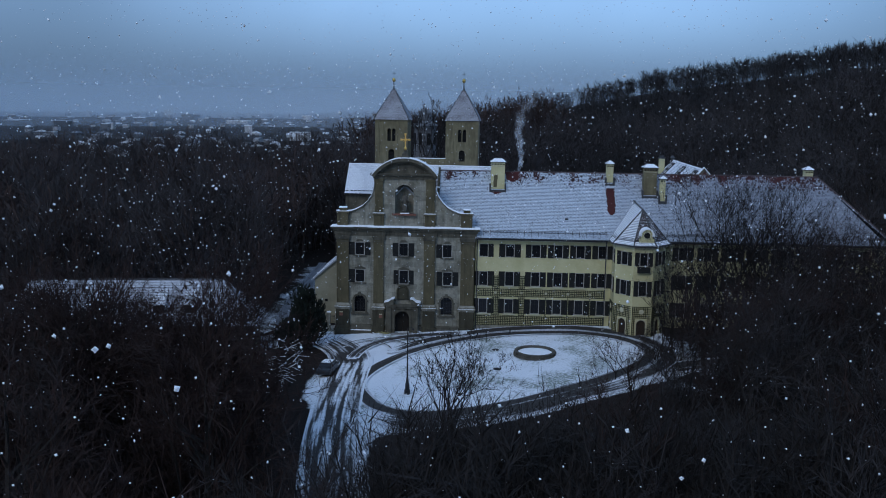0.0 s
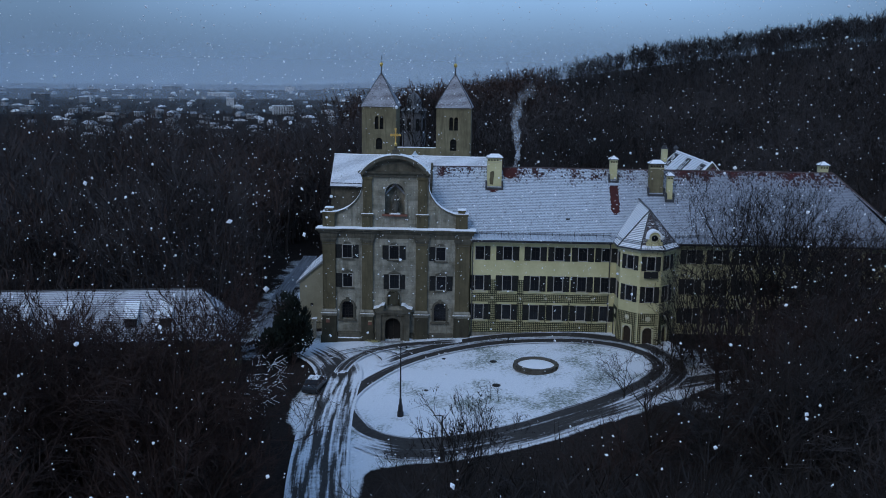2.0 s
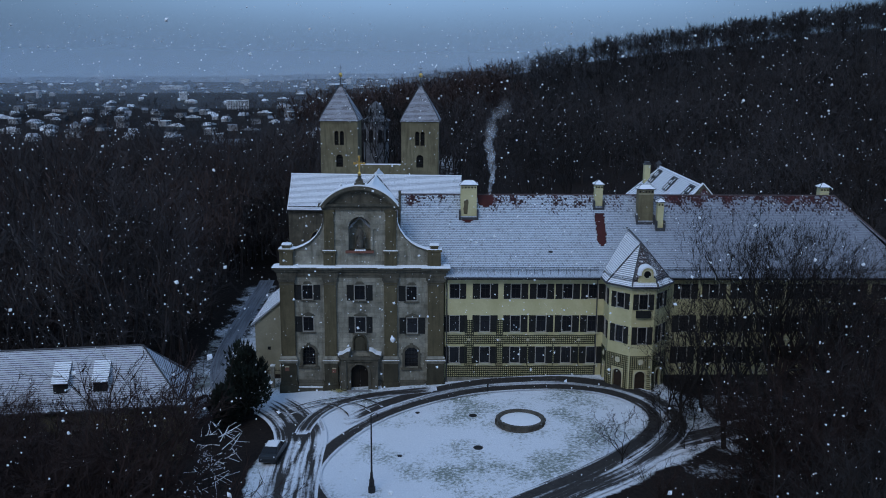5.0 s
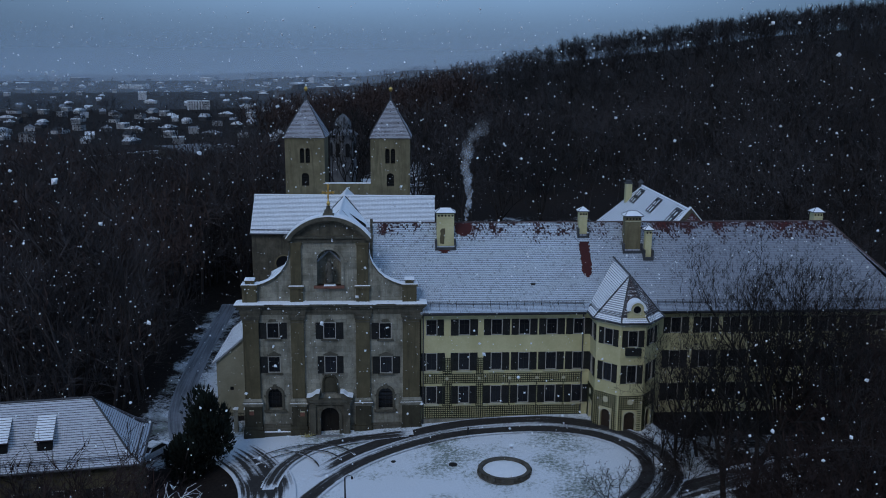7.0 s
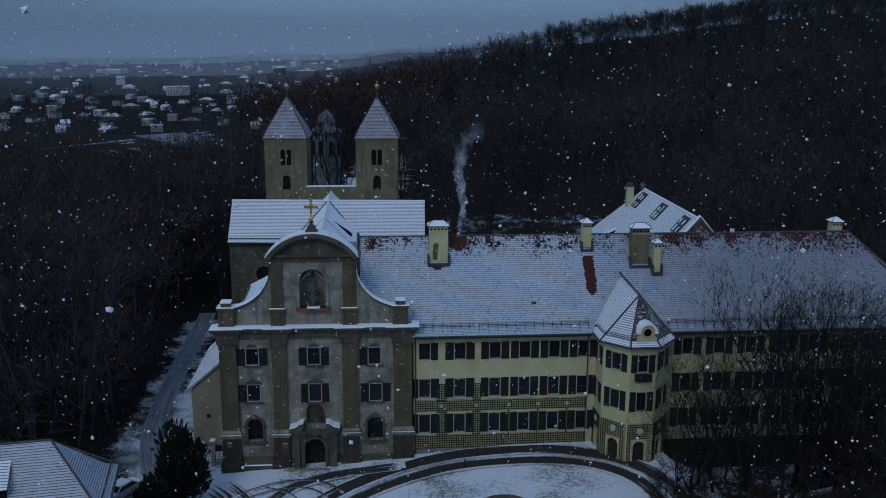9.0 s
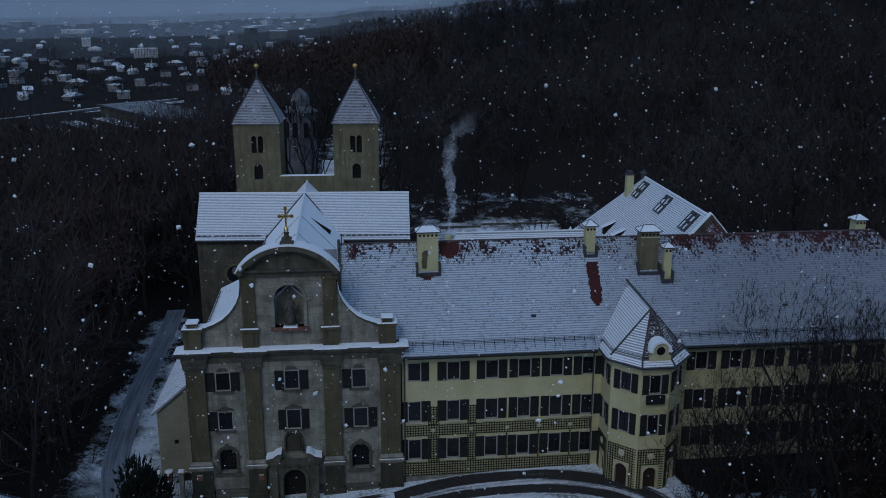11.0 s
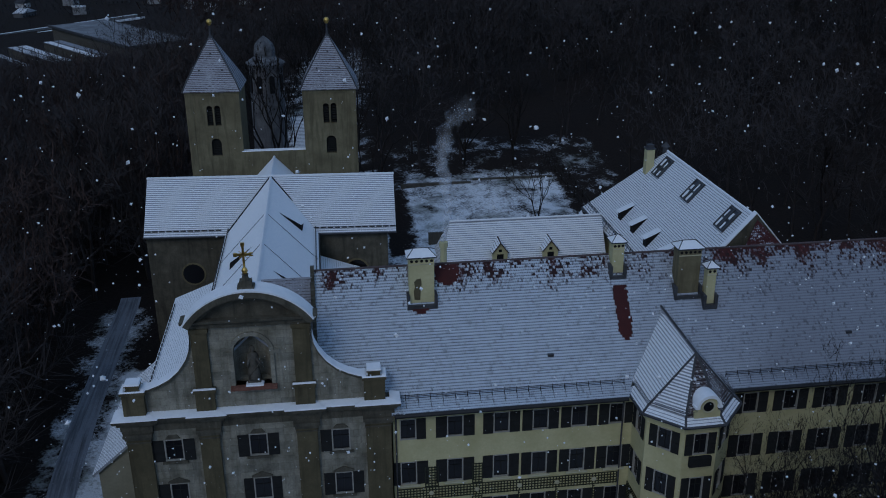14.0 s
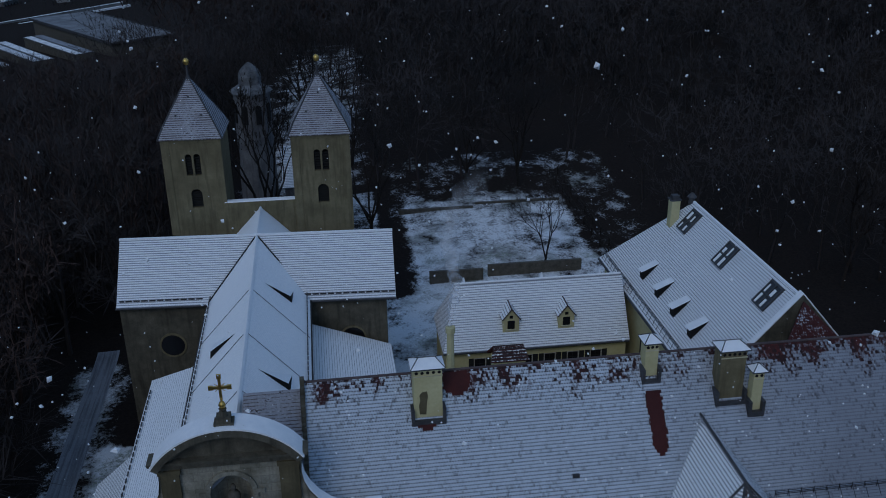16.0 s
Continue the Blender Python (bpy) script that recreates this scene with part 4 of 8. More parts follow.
            if x0 != x1 and abs(z1 - z0) < 0.9:
                d.add([(x0, -0.36, z0 + 0.003), (x1, -0.36, z1 + 0.003), (x1, 0.63, z1 + 0.003), (x0, 0.63, z0 + 0.003), (x0, -0.32, z0 + 0.1), (x1, -0.32, z1 + 0.1), (x1, 0.6, z1 + 0.1), (x0, 0.6, z0 + 0.1)], [(4, 5, 6, 7), (0, 1, 5, 4), (2, 3, 7, 6)])
        weld(part("coping", c, ASHLAR, v))
        weld(part("snow_cap", d, SNOW, v, "curved strip of white snow"))
        e = edge + s * 4.4
        k = Mesh().box(e - 0.78, e + 0.78, -0.6, 0.62, 14.9, 16.75).box(e - 0.9, e + 0.9, -0.72, 0.72, 16.75, 17.0).box(e - 0.45, e + 0.45, -0.42, 0.45, 17.0, 17.35).box(e - 0.55, e + 0.55, -0.52, 0.55, 17.35, 17.45)
        ped = part("corner_pedestal", k, OLIVE, CHURCH, "stepped corner pedestal with a snowy top")
        snow_on(ped, [(e - 0.9, e + 0.9, -0.72, -0.53, 17.0, 0.07), (e - 0.55, e + 0.55, -0.52, 0.55, 17.45, 0.14), (e - 0.9, e - 0.56, -0.52, 0.7, 17.0, 0.07), (e + 0.56, e + 0.9, -0.52, 0.7, 17.0, 0.07)])
    for x0, x1 in ((-4.22, -3.08), (2.9, 4.12)):
        k = Mesh().box(x0, x1, -0.42, -0.154, 16.9, 21.3).box(x0 - 0.12, x1 + 0.12, -0.55, -0.153, 14.9, 16.55).box(x0 - 0.25, x1 + 0.25, -0.68, -0.152, 16.55, 16.82)
        k.box(x0 - 0.1, x1 + 0.1, -0.52, -0.153, 21.3, 21.6)
        pil = part("upper_pilaster", k, OLIVE, CHURCH, "short olive-brown gable pilaster")
        snow_on(pil, [(x0 - 0.25, x1 + 0.25, -0.68, -0.43, 16.82, 0.07)])
    cx, r = -0.06, 5.45
    cz = 24.5 - r
    half = math.degrees(math.asin(4.5 / r))
    outer, inner = arc(cx, cz, r, 90 + half, 90 - half, 28), arc(cx, cz, r - 0.42, 90 + half, 90 - half, 28)
    k = Mesh().slab([(-4.3, 22.2), (4.2, 22.2)] + arc(cx, cz, r - 0.3, 90 - half + 3, 90 + half - 3, 28), -0.25, 0.5)
    part("tympanum", k, ASHLAR, CHURCH, "shaded curved gable field")
    k = Mesh().slab((outer + inner[::-1])[::-1], -1.05, 0.75)
    k.slab((arc(cx, cz, r - 0.421, 90 + half, 90 - half, 28) + arc(cx, cz, r - 0.72, 90 - half, 90 + half, 28))[::-1], -0.6, 0.6)
    ped = part("curved_pediment", k, ASHLAR, CHURCH, "segmental pediment under a band of snow")
    o2 = arc(cx, cz, r + 0.11, 90 + half, 90 - half, 28)
    part("snow_cap", Mesh().slab((o2 + arc(cx, cz, r + 0.003, 90 - half, 90 + half, 28))[::-1], -1.0, 0.72), SNOW, ped, "curved band of white snow")
    k = Mesh().sweep([(-4.35, 0.5), (-4.35, -0.26), (4.25, -0.26), (4.25, 0.5)], [(0, 21.6), (0.1, 21.6), (0.15, 21.9), (0.45, 22.1), (0.5, 22.32), (0, 22.36)])
    part("gable_cornice", k, ASHLAR, CHURCH, "straight moulding under the pediment")
    # niche with its figure
    k = Mesh()
    n, r = 12, 1.31
    rows = [16.8, 18.2, 19.51] + [19.51 + r * math.sin(radians(a)) for a in (22, 45, 66, 84)]
    for z in rows:
        q = r if z <= 19.52 else max(0.05, math.sqrt(max(0.0, r * r - (z - 19.51) ** 2)))
        k.v += [(-0.11 + q * math.cos(math.pi * j / n), 0.5 + 0.75 * q * math.sin(math.pi * j / n), z) for j in range(n + 1)]
    k.f = [(a * (n + 1) + j, a * (n + 1) + j + 1, (a + 1) * (n + 1) + j + 1, (a + 1) * (n + 1) + j) for a in range(len(rows) - 1) for j in range(n)] + [tuple(range(n + 1))]
    k.s = [0] * len(k.f)
    arch_ring(k, -1.40, 1.18, 16.85, 20.80, 0.3, -0.32, -0.06)
    k.box(-2.1, -1.4, -0.36, -0.155, 19.35, 19.6).box(1.18, 1.9, -0.36, -0.155, 19.35, 19.6)
    ni = part("niche", k, STONE, CHURCH, "round-headed niche in the gable")
    part("niche_sill", Mesh().box(-1.75, 1.55, -0.62, 0.45, 16.55, 16.8), RUST, ni, "reddish stone sill")
    snow_on(ni, [(-0.7, 0.6, -0.5, 0.2, 16.8, 0.1)])
    k = Mesh()
    # portal
    k.wall(-2.15, 1.70, -1.0, 3.49, -1.15, FY - 0.01, [(-1.28, 0.80, -0.9, 3.13)])
    arch_fill(k, -1.28, 0.80, 3.13, -1.15, FY - 0.01)
    por = part("portal", k, ASHLAR, CHURCH, "carved stone portal round a dark arched door")
    k = Mesh()
    arch_ring(k, -1.27, 0.79, -0.6, 3.12, 0.3, -1.28, -1.155)
    part("archivolt", k, ASHLAR, por)
    for x0, x1 in ((-2.45, -1.78), (1.33, 2.0)):
        part("portal_pier", Mesh().box(x0, x1, -1.42, -1.155, -1.0, 3.49), ASHLAR, por)
    part("entablature", Mesh().sweep([(-2.4, FY - 0.01), (-2.4, -1.4), (1.95, -1.4), (1.95, FY - 0.01)], [(-0.6, 3.5), (0.0, 3.5), (0.0, 3.74), (0.15, 3.8), (0.15, 4.05), (-0.6, 4.05)]), ASHLAR, por)
    for x0, x1 in ((-1.26, -0.25), (-0.23, 0.78)):
        part("door_leaf", Mesh().box(x0, x1, -0.25, -0.17, -0.2, 3.1), DARK_DOOR, por, "dark wooden leaf of a double door")
    part("doorstep", Mesh().box(-1.7, 1.2, -2.0, -1.56, -0.6, 0.06), CONCRETE, por)
    for s, x in ((-1, -2.75), (1, 2.35)):
        pts = [(x, 4.06), (x - s * 1.3, 4.06), (x - s * 1.42, 4.85), (x - s * 1.05, 4.8), (x - s * 0.6, 4.45), (x, 4.32)]
        sc = part("portal_scroll", Mesh().slab(pts[::-1] if s > 0 else pts, -1.45, FY - 0.012), ASHLAR, por, "broken pediment scroll under snow")
        up = [(x, 4.33), (x - s * 0.6, 4.46), (x - s * 1.05, 4.81), (x - s * 1.42, 4.86)]
        dn = [(px, pz + 0.13) for px, pz in up][::-1]
        part("snow_cap", Mesh().slab((up + dn) if s < 0 else (up + dn)[::-1], -1.47, FY - 0.02), SNOW, sc, "blue-white snow")
    k = Mesh()
    arch_ring(k, -0.92, 0.48, 4.6, 6.55, 0.16, FY - 0.35, FY - 0.003)
    k.box(-0.92, 0.48, FY - 0.06, FY - 0.003, 4.6, 6.3)
    k.slab([(-0.85, 4.7), (0.41, 4.7), (0.41, 5.9), (0.2, 6.3), (-0.22, 6.45), (-0.64, 6.3), (-0.85, 5.9)], FY - 0.2, FY - 0.061)
    part("crest", k, PEDESTAL, por, "dark round-headed crest over the portal")
    return por


church_front()


def figure():
    """A worn stone figure, one plain mesh."""
    a = Mesh().box(-0.55, 0.4, -0.15, 0.6, 16.8, 17.05)
    a.lathe([(0.42, 17.05), (0.5, 17.3), (0.44, 17.9), (0.36, 18.5), (0.43, 18.95), (0.3, 19.2), (0.1, 19.3), (0.17, 19.42), (0.19, 19.58), (0.1, 19.75)], 10, -0.08, 0.2)
    a.rod((0.1, 0.0, 18.9), (0.55, -0.25, 18.35), 0.14, 0.1).rod((-0.3, 0.0, 18.9), (-0.5, -0.2, 18.3), 0.14, 0.1).rod((-0.45, -0.2, 17.4), (0.65, -0.3, 18.9), 0.05, 0.04)
    return tagged(part("niche_statue", a, STATUE, smooth=True), "dark weathered stone figure standing in the gable niche", "statue")


figure()


def gable_cross():
    t = thing("gable_cross", "gilded cross on a stepped stone base above the pediment", "cross", pose(-0.05, -0.2, 24.5) @ Matrix.Scale(0.82, 4))
    a = Mesh().box(-0.72, 0.72, -0.5, 0.5, -0.12, 0.28).box(-0.52, 0.52, -0.4, 0.4, 0.28, 0.75)
    a.lathe([(0.38, 0.75), (0.3, 0.95), (0.24, 1.15), (0.3, 1.3)], 8)
    part("base", a, ASHLAR, t, "weathered stone base")
    part("ball", Mesh().lathe([(0.08, 1.28), (0.2, 1.4), (0.27, 1.6), (0.2, 1.8), (0.07, 1.95), (0.12, 2.1), (0.05, 2.25)], 12), GOLD, t, "gilded ball", smooth=True)
    b = Mesh().box(-0.1, 0.1, -0.07, 0.07, 2.2, 3.95).box(-0.72, -0.102, -0.07, 0.07, 2.97, 3.17).box(0.102, 0.72, -0.07, 0.07, 2.97, 3.17)
    for x, z in ((-0.66, 3.07), (0.66, 3.07), (0, 3.98)):
        b.box(x - 0.16, x + 0.16, -0.085, 0.085, z - 0.16, z + 0.16)
    for x, z in ((-0.2, 3.25), (0.2, 3.25), (-0.2, 2.89), (0.2, 2.89)):
        b.rod((0, 0, 3.07), (2 * x * 0.9, 0, 3.07 + 2 * (z - 3.07) * 0.9), 0.05, 0.02)
    part("cross", b, GOLD, t, "gilded trefoil cross")


gable_cross()


def gable_roof(parent, m, half, length, eave, ridge, mat, name, over=0.4, nose=0.0, label=""):
    """Two planes over a ridge along y, from 0 to length, in the pose m."""
    a = Mesh()
    a.m = m
    a.roof([(-half, length, eave), (-half, 0, eave), (0, 0, ridge), (0, length, ridge)], nose=nose)
    a.roof([(half, 0, eave), (half, length, eave), (0, length, ridge), (0, 0, ridge)], nose=nose)
    r = part(name, a, (mat, SOFT_EDGE), parent, label)
    b = Mesh()
    b.m = m
    b.add([(-0.16, 0, ridge - 0.02), (0.16, 0, ridge - 0.02), (0, 0, ridge + 0.14), (-0.16, length, ridge - 0.02), (0.16, length, ridge - 0.02), (0, length, ridge + 0.14)], [(0, 3, 5, 2), (1, 2, 5, 4), (0, 2, 1), (3, 4, 5)])
    part("ridge_cap", b, SNOW, r)
    return r


def gutter(parent, a, b, guards=True, name="gutter"):
    """A dark gutter along an eave from a to b with short snow stops behind it."""
    a, b = Vector(a), Vector(b)
    k = Mesh().rod(a, b, 0.11, 0.11, 6)
    return part(name, k, LEAD, parent)


def church_body():
    skew = pose(-0.12, 0.6, 0, 0, 0, 0.6)
    a = Mesh()
    a.m = skew
    a.box(-4.5, 4.5, 0, 38, -1, 16.0)
    part("nave_wall", a, TOWER, CHURCH, "ochre plastered nave wall")
    gable_roof(CHURCH, skew, 4.85, 38.0, 15.95, 20.7, NAVE_ROOF, "nave_roof", label="steep snow-covered nave roof")
    for x, z, count in ((-4.62, 16.38, 40), (4.62, 16.38, 40), (-9.35, 12.32, 28)):
        for k in range(count):
            a = Mesh()
            a.m = skew
            y = 0.8 + k * 0.83
            part("snow_guard", a.box(x - 0.05, x + 0.05, y, y + 0.5, z, z + 0.13), LEAD, CHURCH)
    # gutters, valley edges and lightning conductors of the nave
    for e in (-1, 1):
        for name, p, q, r in [("gutter", (e * 4.93, 0.2, 15.88), (e * 4.93, 32.2, 15.88), 0.10), ("valley_flashing", (e * 4.75, 32.7, 16.15), (e * 0.1, 37.5, 20.72), 0.07)] + [("lightning_conductor", (e * 0.2, y, 20.6), (e * 4.8, y - 1.2, 16.06), 0.022) for y in (9.0, 17.5, 25.5)]:
            a = Mesh()
            a.m = skew
            part(name, a.rod(p, q, r, r), IRON, CHURCH)
    # small triangular roof vents
    for y, s in ((28.6, 1), (13.4, 1), (19.4, -1)):
        v = Mesh()
        v.m = skew
        z = lambda k: 20.72 - k * 0.98  # noqa: E731
        v.add([(s * 1.0, y, z(1.0)), (s * 3.3, y, z(3.3)), (s * 3.2, y, z(3.2) + 0.62), (s * 3.4, y + 2.6, z(3.4))], [(0, 1, 2), (0, 2, 3), (1, 3, 2)])
        v.s = [1, 0, 1]
        part("roof_vent", v, (NAVE_ROOF, DARK), CHURCH, "small wedge-shaped roof vent")
    # aisles
    a = Mesh()
    a.m = skew
    a.box(-9.2, -4.51, 0, 25.5, -1, 11.9).box(4.51, 12.1, 13.5, 31.5, -1, 10.2)
    part("aisle_wall", a, TOWER, CHURCH)
    a = Mesh()
    a.m = skew
    a.roof([(-9.6, 26.0, 12.0), (-9.6, 0, 12.0), (-4.55, 0, 15.3), (-4.55, 22.5, 15.3)], nose=0.1)
    a.roof([(-4.55, 26.2, 12.0), (-9.6, 26.0, 12.0), (-4.55, 22.5, 15.3)], nose=0.1)
    a.roof([(12.5, 10, 10.6), (12.5, 31.7, 10.6), (4.55, 31.7, 13.6), (4.55, 10, 13.6)], nose=0.12)
    part("aisle_roof", a, (NAVE_ROOF, SOFT_EDGE), CHURCH, "snow-covered lean-to aisle roofs")
    # transept
    cross = pose(-0.5, 38.4, 0, 0, 0, -3.5)
    a = Mesh()
    a.m = cross
    a.box(-13.0, 12.6, -4.9, 4.9, -1, 15.9)
    for x in (-13.0, 12.6):
        a.add([(x - 0.3 * (x > 0), -4.9, 15.9), (x - 0.3 * (x > 0), 4.9, 15.9), (x - 0.3 * (x > 0), 0, 20.3), (x + 0.3 * (x < 0), -4.9, 15.9), (x + 0.3 * (x < 0), 4.9, 15.9), (x + 0.3 * (x < 0), 0, 20.3)], [(0, 1, 2), (5, 4, 3), (0, 3, 4, 1), (1, 4, 5, 2), (2, 5, 3, 0)])
    part("transept_wall", a, ASHLAR, CHURCH, "dark streaked plaster of the transept")
    a = Mesh()
    a.m = cross
    a.roof([(-13.1, -5.45, 15.9), (13.55, -5.45, 15.9), (13.42, 0, 20.75), (-13.4, 0, 20.75)], nose=0.32)
    a.roof([(13.42, 5.45, 15.9), (-13.4, 5.45, 15.9), (-13.4, 0, 20.75), (13.42, 0, 20.75)])
    tr = part("transept_roof", a, (CROSS_ROOF, SOFT_EDGE), CHURCH, "broad snow-covered transept roof")
    b = Mesh()
    b.m = cross
    b.box(-13.44, 13.46, -0.13, 0.13, 20.66, 20.84)
    part("ridge_cap", b, SNOW, tr)
    b = Mesh()
    b.m = cross
    part("gutter", b.rod((-13.15, -5.55, 15.86), (-3.9, -5.55, 15.86), 0.1, 0.1), LEAD, tr)
    b = Mesh()
    b.m = cross
    part("gutter", b.rod((5.2, -5.55, 15.86), (13.6, -5.55, 15.86), 0.1, 0.1), LEAD, tr)
    for k in range(36):
        x = -13.0 + k * 0.74
        if not -5.2 < x < 4.6:
            b = Mesh()
            b.m = cross
            part("snow_stop", b.box(x, x + 0.6, -5.06, -4.98, 16.33, 16.47), LEAD, tr)
    for x in (-8.4, 9.2):
        k = Mesh()
        k.m = cross @ pose(x, -4.9, 11.4, 90)
        k.lathe([(1.32, 0.0), (1.32, 0.1), (1.15, 0.12), (1.15, 0.0)], 20, caps=False)
        w = part("round_window", k, TOWER, CHURCH, "large dark round window")
        k = Mesh()
        k.m = cross @ pose(x, -4.9, 11.4, 90)
        k.lathe([(1.16, -0.1), (1.16, 0.05)], 20)
        part("pane", k, GLASS, w)
    # choir and the wall between the towers
    gable_roof(CHURCH, pose(-0.5, 38.6, 0), 4.4, 7.4, 16.2, 20.78, NAVE_ROOF, "choir_roof", label="short snowy choir roof")
    part("choir_wall", Mesh().box(-4.6, 3.6, 39, 45.9, -1, 16.1).box(-4.2, 3.3, 46.05, 46.9, -1, 21.45), TOWER, CHURCH, "ochre wall between the two towers")
    snow_on(CHURCH, [(-4.2, 3.3, 46.05, 46.9, 21.45, 0.08)])


church_body()


def tower(cx, cy, label):
    m = pose(cx, cy, 0, 0, 0, -2.0)
    h = 3.0
    two, one = [(-0.78, -0.10), (0.10, 0.78)], (-0.58, 0.58)
    a = Mesh()
    a.m = m
    fronts = [(x0, x1, 24.6, 26.95) for x0, x1 in two] + [(*one, 21.0, 23.1)]
    a.wall(-h, h, -1, 28.6, -h, -h + 0.7, fronts)
    for x0, x1 in two:
        arch_fill(a, x0, x1, 26.95, -h, -h + 0.7)
    arch_fill(a, *one, 23.1, -h, -h + 0.7)
    a.box(-h, h, h - 0.7, h, -1, 28.6).box(-h, -h + 0.7, -h + 0.701, h - 0.701, -1, 28.6).box(h - 0.7, h, -h + 0.701, h - 0.701, -1, 28.6)
    # flat corner strips and round-arch frieze field
    a.box(-h - 0.06, -h + 0.75, -h - 0.08, -h - 0.004, 18, 28.2).box(h - 0.75, h + 0.06, -h - 0.08, -h - 0.004, 18, 28.2).box(-h - 0.07, h + 0.07, -h - 0.09, -h - 0.002, 28.2, 28.6)
    t = part("tower", a, TOWER, CHURCH, label)
    # black sheet that paints the shade behind the belfry openings
    b = Mesh()
    b.m = m
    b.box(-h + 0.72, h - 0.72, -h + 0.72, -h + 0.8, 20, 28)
    part("inside_shade_sheet", b, DARK, t)
    b = Mesh()
    b.m = m
    part("mullion", b.lathe([(0.09, 24.6), (0.07, 26.2), (0.14, 26.5)], 8, 0, -h + 0.35), TOWER, t)
    for x0, x1 in (*two, one):
        z0, z1 = (24.6, 26.6) if (x0, x1) != one else (21.0, 22.8)
        for k in range(7):
            z = z0 + 0.1 + (z1 - z0) * k / 7
            b = Mesh()
            b.m = m
            b.add([(x0, -h + 0.3, z), (x1, -h + 0.3, z), (x1, -h + 0.5, z + 0.16), (x0, -h + 0.5, z + 0.16), (x0, -h + 0.3, z - 0.03), (x1, -h + 0.3, z - 0.03), (x1, -h + 0.5, z + 0.13), (x0, -h + 0.5, z + 0.13)], [(0, 1, 2, 3), (7, 6, 5, 4), (0, 4, 5, 1)])
            part("louvre", b, SHUTTER, t)
    b = Mesh()
    b.m = m
    rings = [(3.28, 28.55), (2.72, 29.75), (0.1, 34.35)]
    for k in range(4):
        b = Mesh()
        b.m = m
        for (r0, z0), (r1, z1) in zip(rings, rings[1:]):
            b.roof([Matrix.Rotation(math.pi / 2 * k, 3, "Z") @ Vector(p) for p in ((-r0, -r0, z0), (r0, -r0, z0), (r1, -r1, z1), (-r1, -r1, z1))], 0.22, 0.03, 0.05, 0.45)
        part("spire_side", b, (SPIRE_ROOF, TILE_EDGE), t, "steep tiled spire dusted with snow")
    s = t
    b = Mesh()
    b.m = m
    for k in range(4):
        q = [Matrix.Rotation(math.pi / 2 * k, 3, "Z") @ Vector((-r, -r, z)) for r, z in rings]
        b.rod(q[0], q[1], 0.09, 0.09).rod(q[1], q[2], 0.09, 0.07)
    b.lathe([(0.3, 34.05), (0.12, 34.55), (0.08, 35.6)], 8)
    part("hip_tile", b, LEAD, s)
    b = Mesh()
    b.m = m
    b.lathe([(0.06, 35.55), (0.22, 35.65), (0.33, 35.9), (0.3, 36.1), (0.18, 36.25), (0.05, 36.32)], 12)
    part("ball", b, GOLD, s, "gilded ball", smooth=True)
    b = Mesh()
    b.m = m
    b.box(-0.03, 0.03, -0.03, 0.03, 36.3, 37.6).box(-0.35, 0.35, -0.025, 0.025, 37.05, 37.12)
    part("cross", b, IRON, s, "thin dark cross")
    for x, z in ((-1.3, 30.9), (1.3, 30.9), (0, 32.6)):
        b = Mesh()
        b.m = m
        b.box(x - 0.09, x + 0.09, -(34.2 - z) / 4.45 * 2.62 - 0.35, -(34.2 - z) / 4.45 * 2.62, z - 0.12, z + 0.05)
        part("roof_hook", b, LEAD, s)


tower(-6.9, 49.3, "square ochre tower with twin belfry openings")
tower(6.38, 48.8, "square ochre tower with twin belfry openings")


# ---------------------------------------------------------------- the abbey wing
WING = thing("abbey_wing", "long cream three-storey abbey wing with dark shutters and a snowy roof", "building", pose(10, 0, 0, 0, 0, 0.6))
WINDOW_X = [1.05, 4.70, 8.33, 11.42, 14.5, 17.55]
EAST_X = [28.6, 32.0, 35.4, 38.8, 42.2, 45.6, 49.0, 52.4]
ROWS = [(2.92, 5.02), (6.85, 8.92), (10.95, 12.80)]


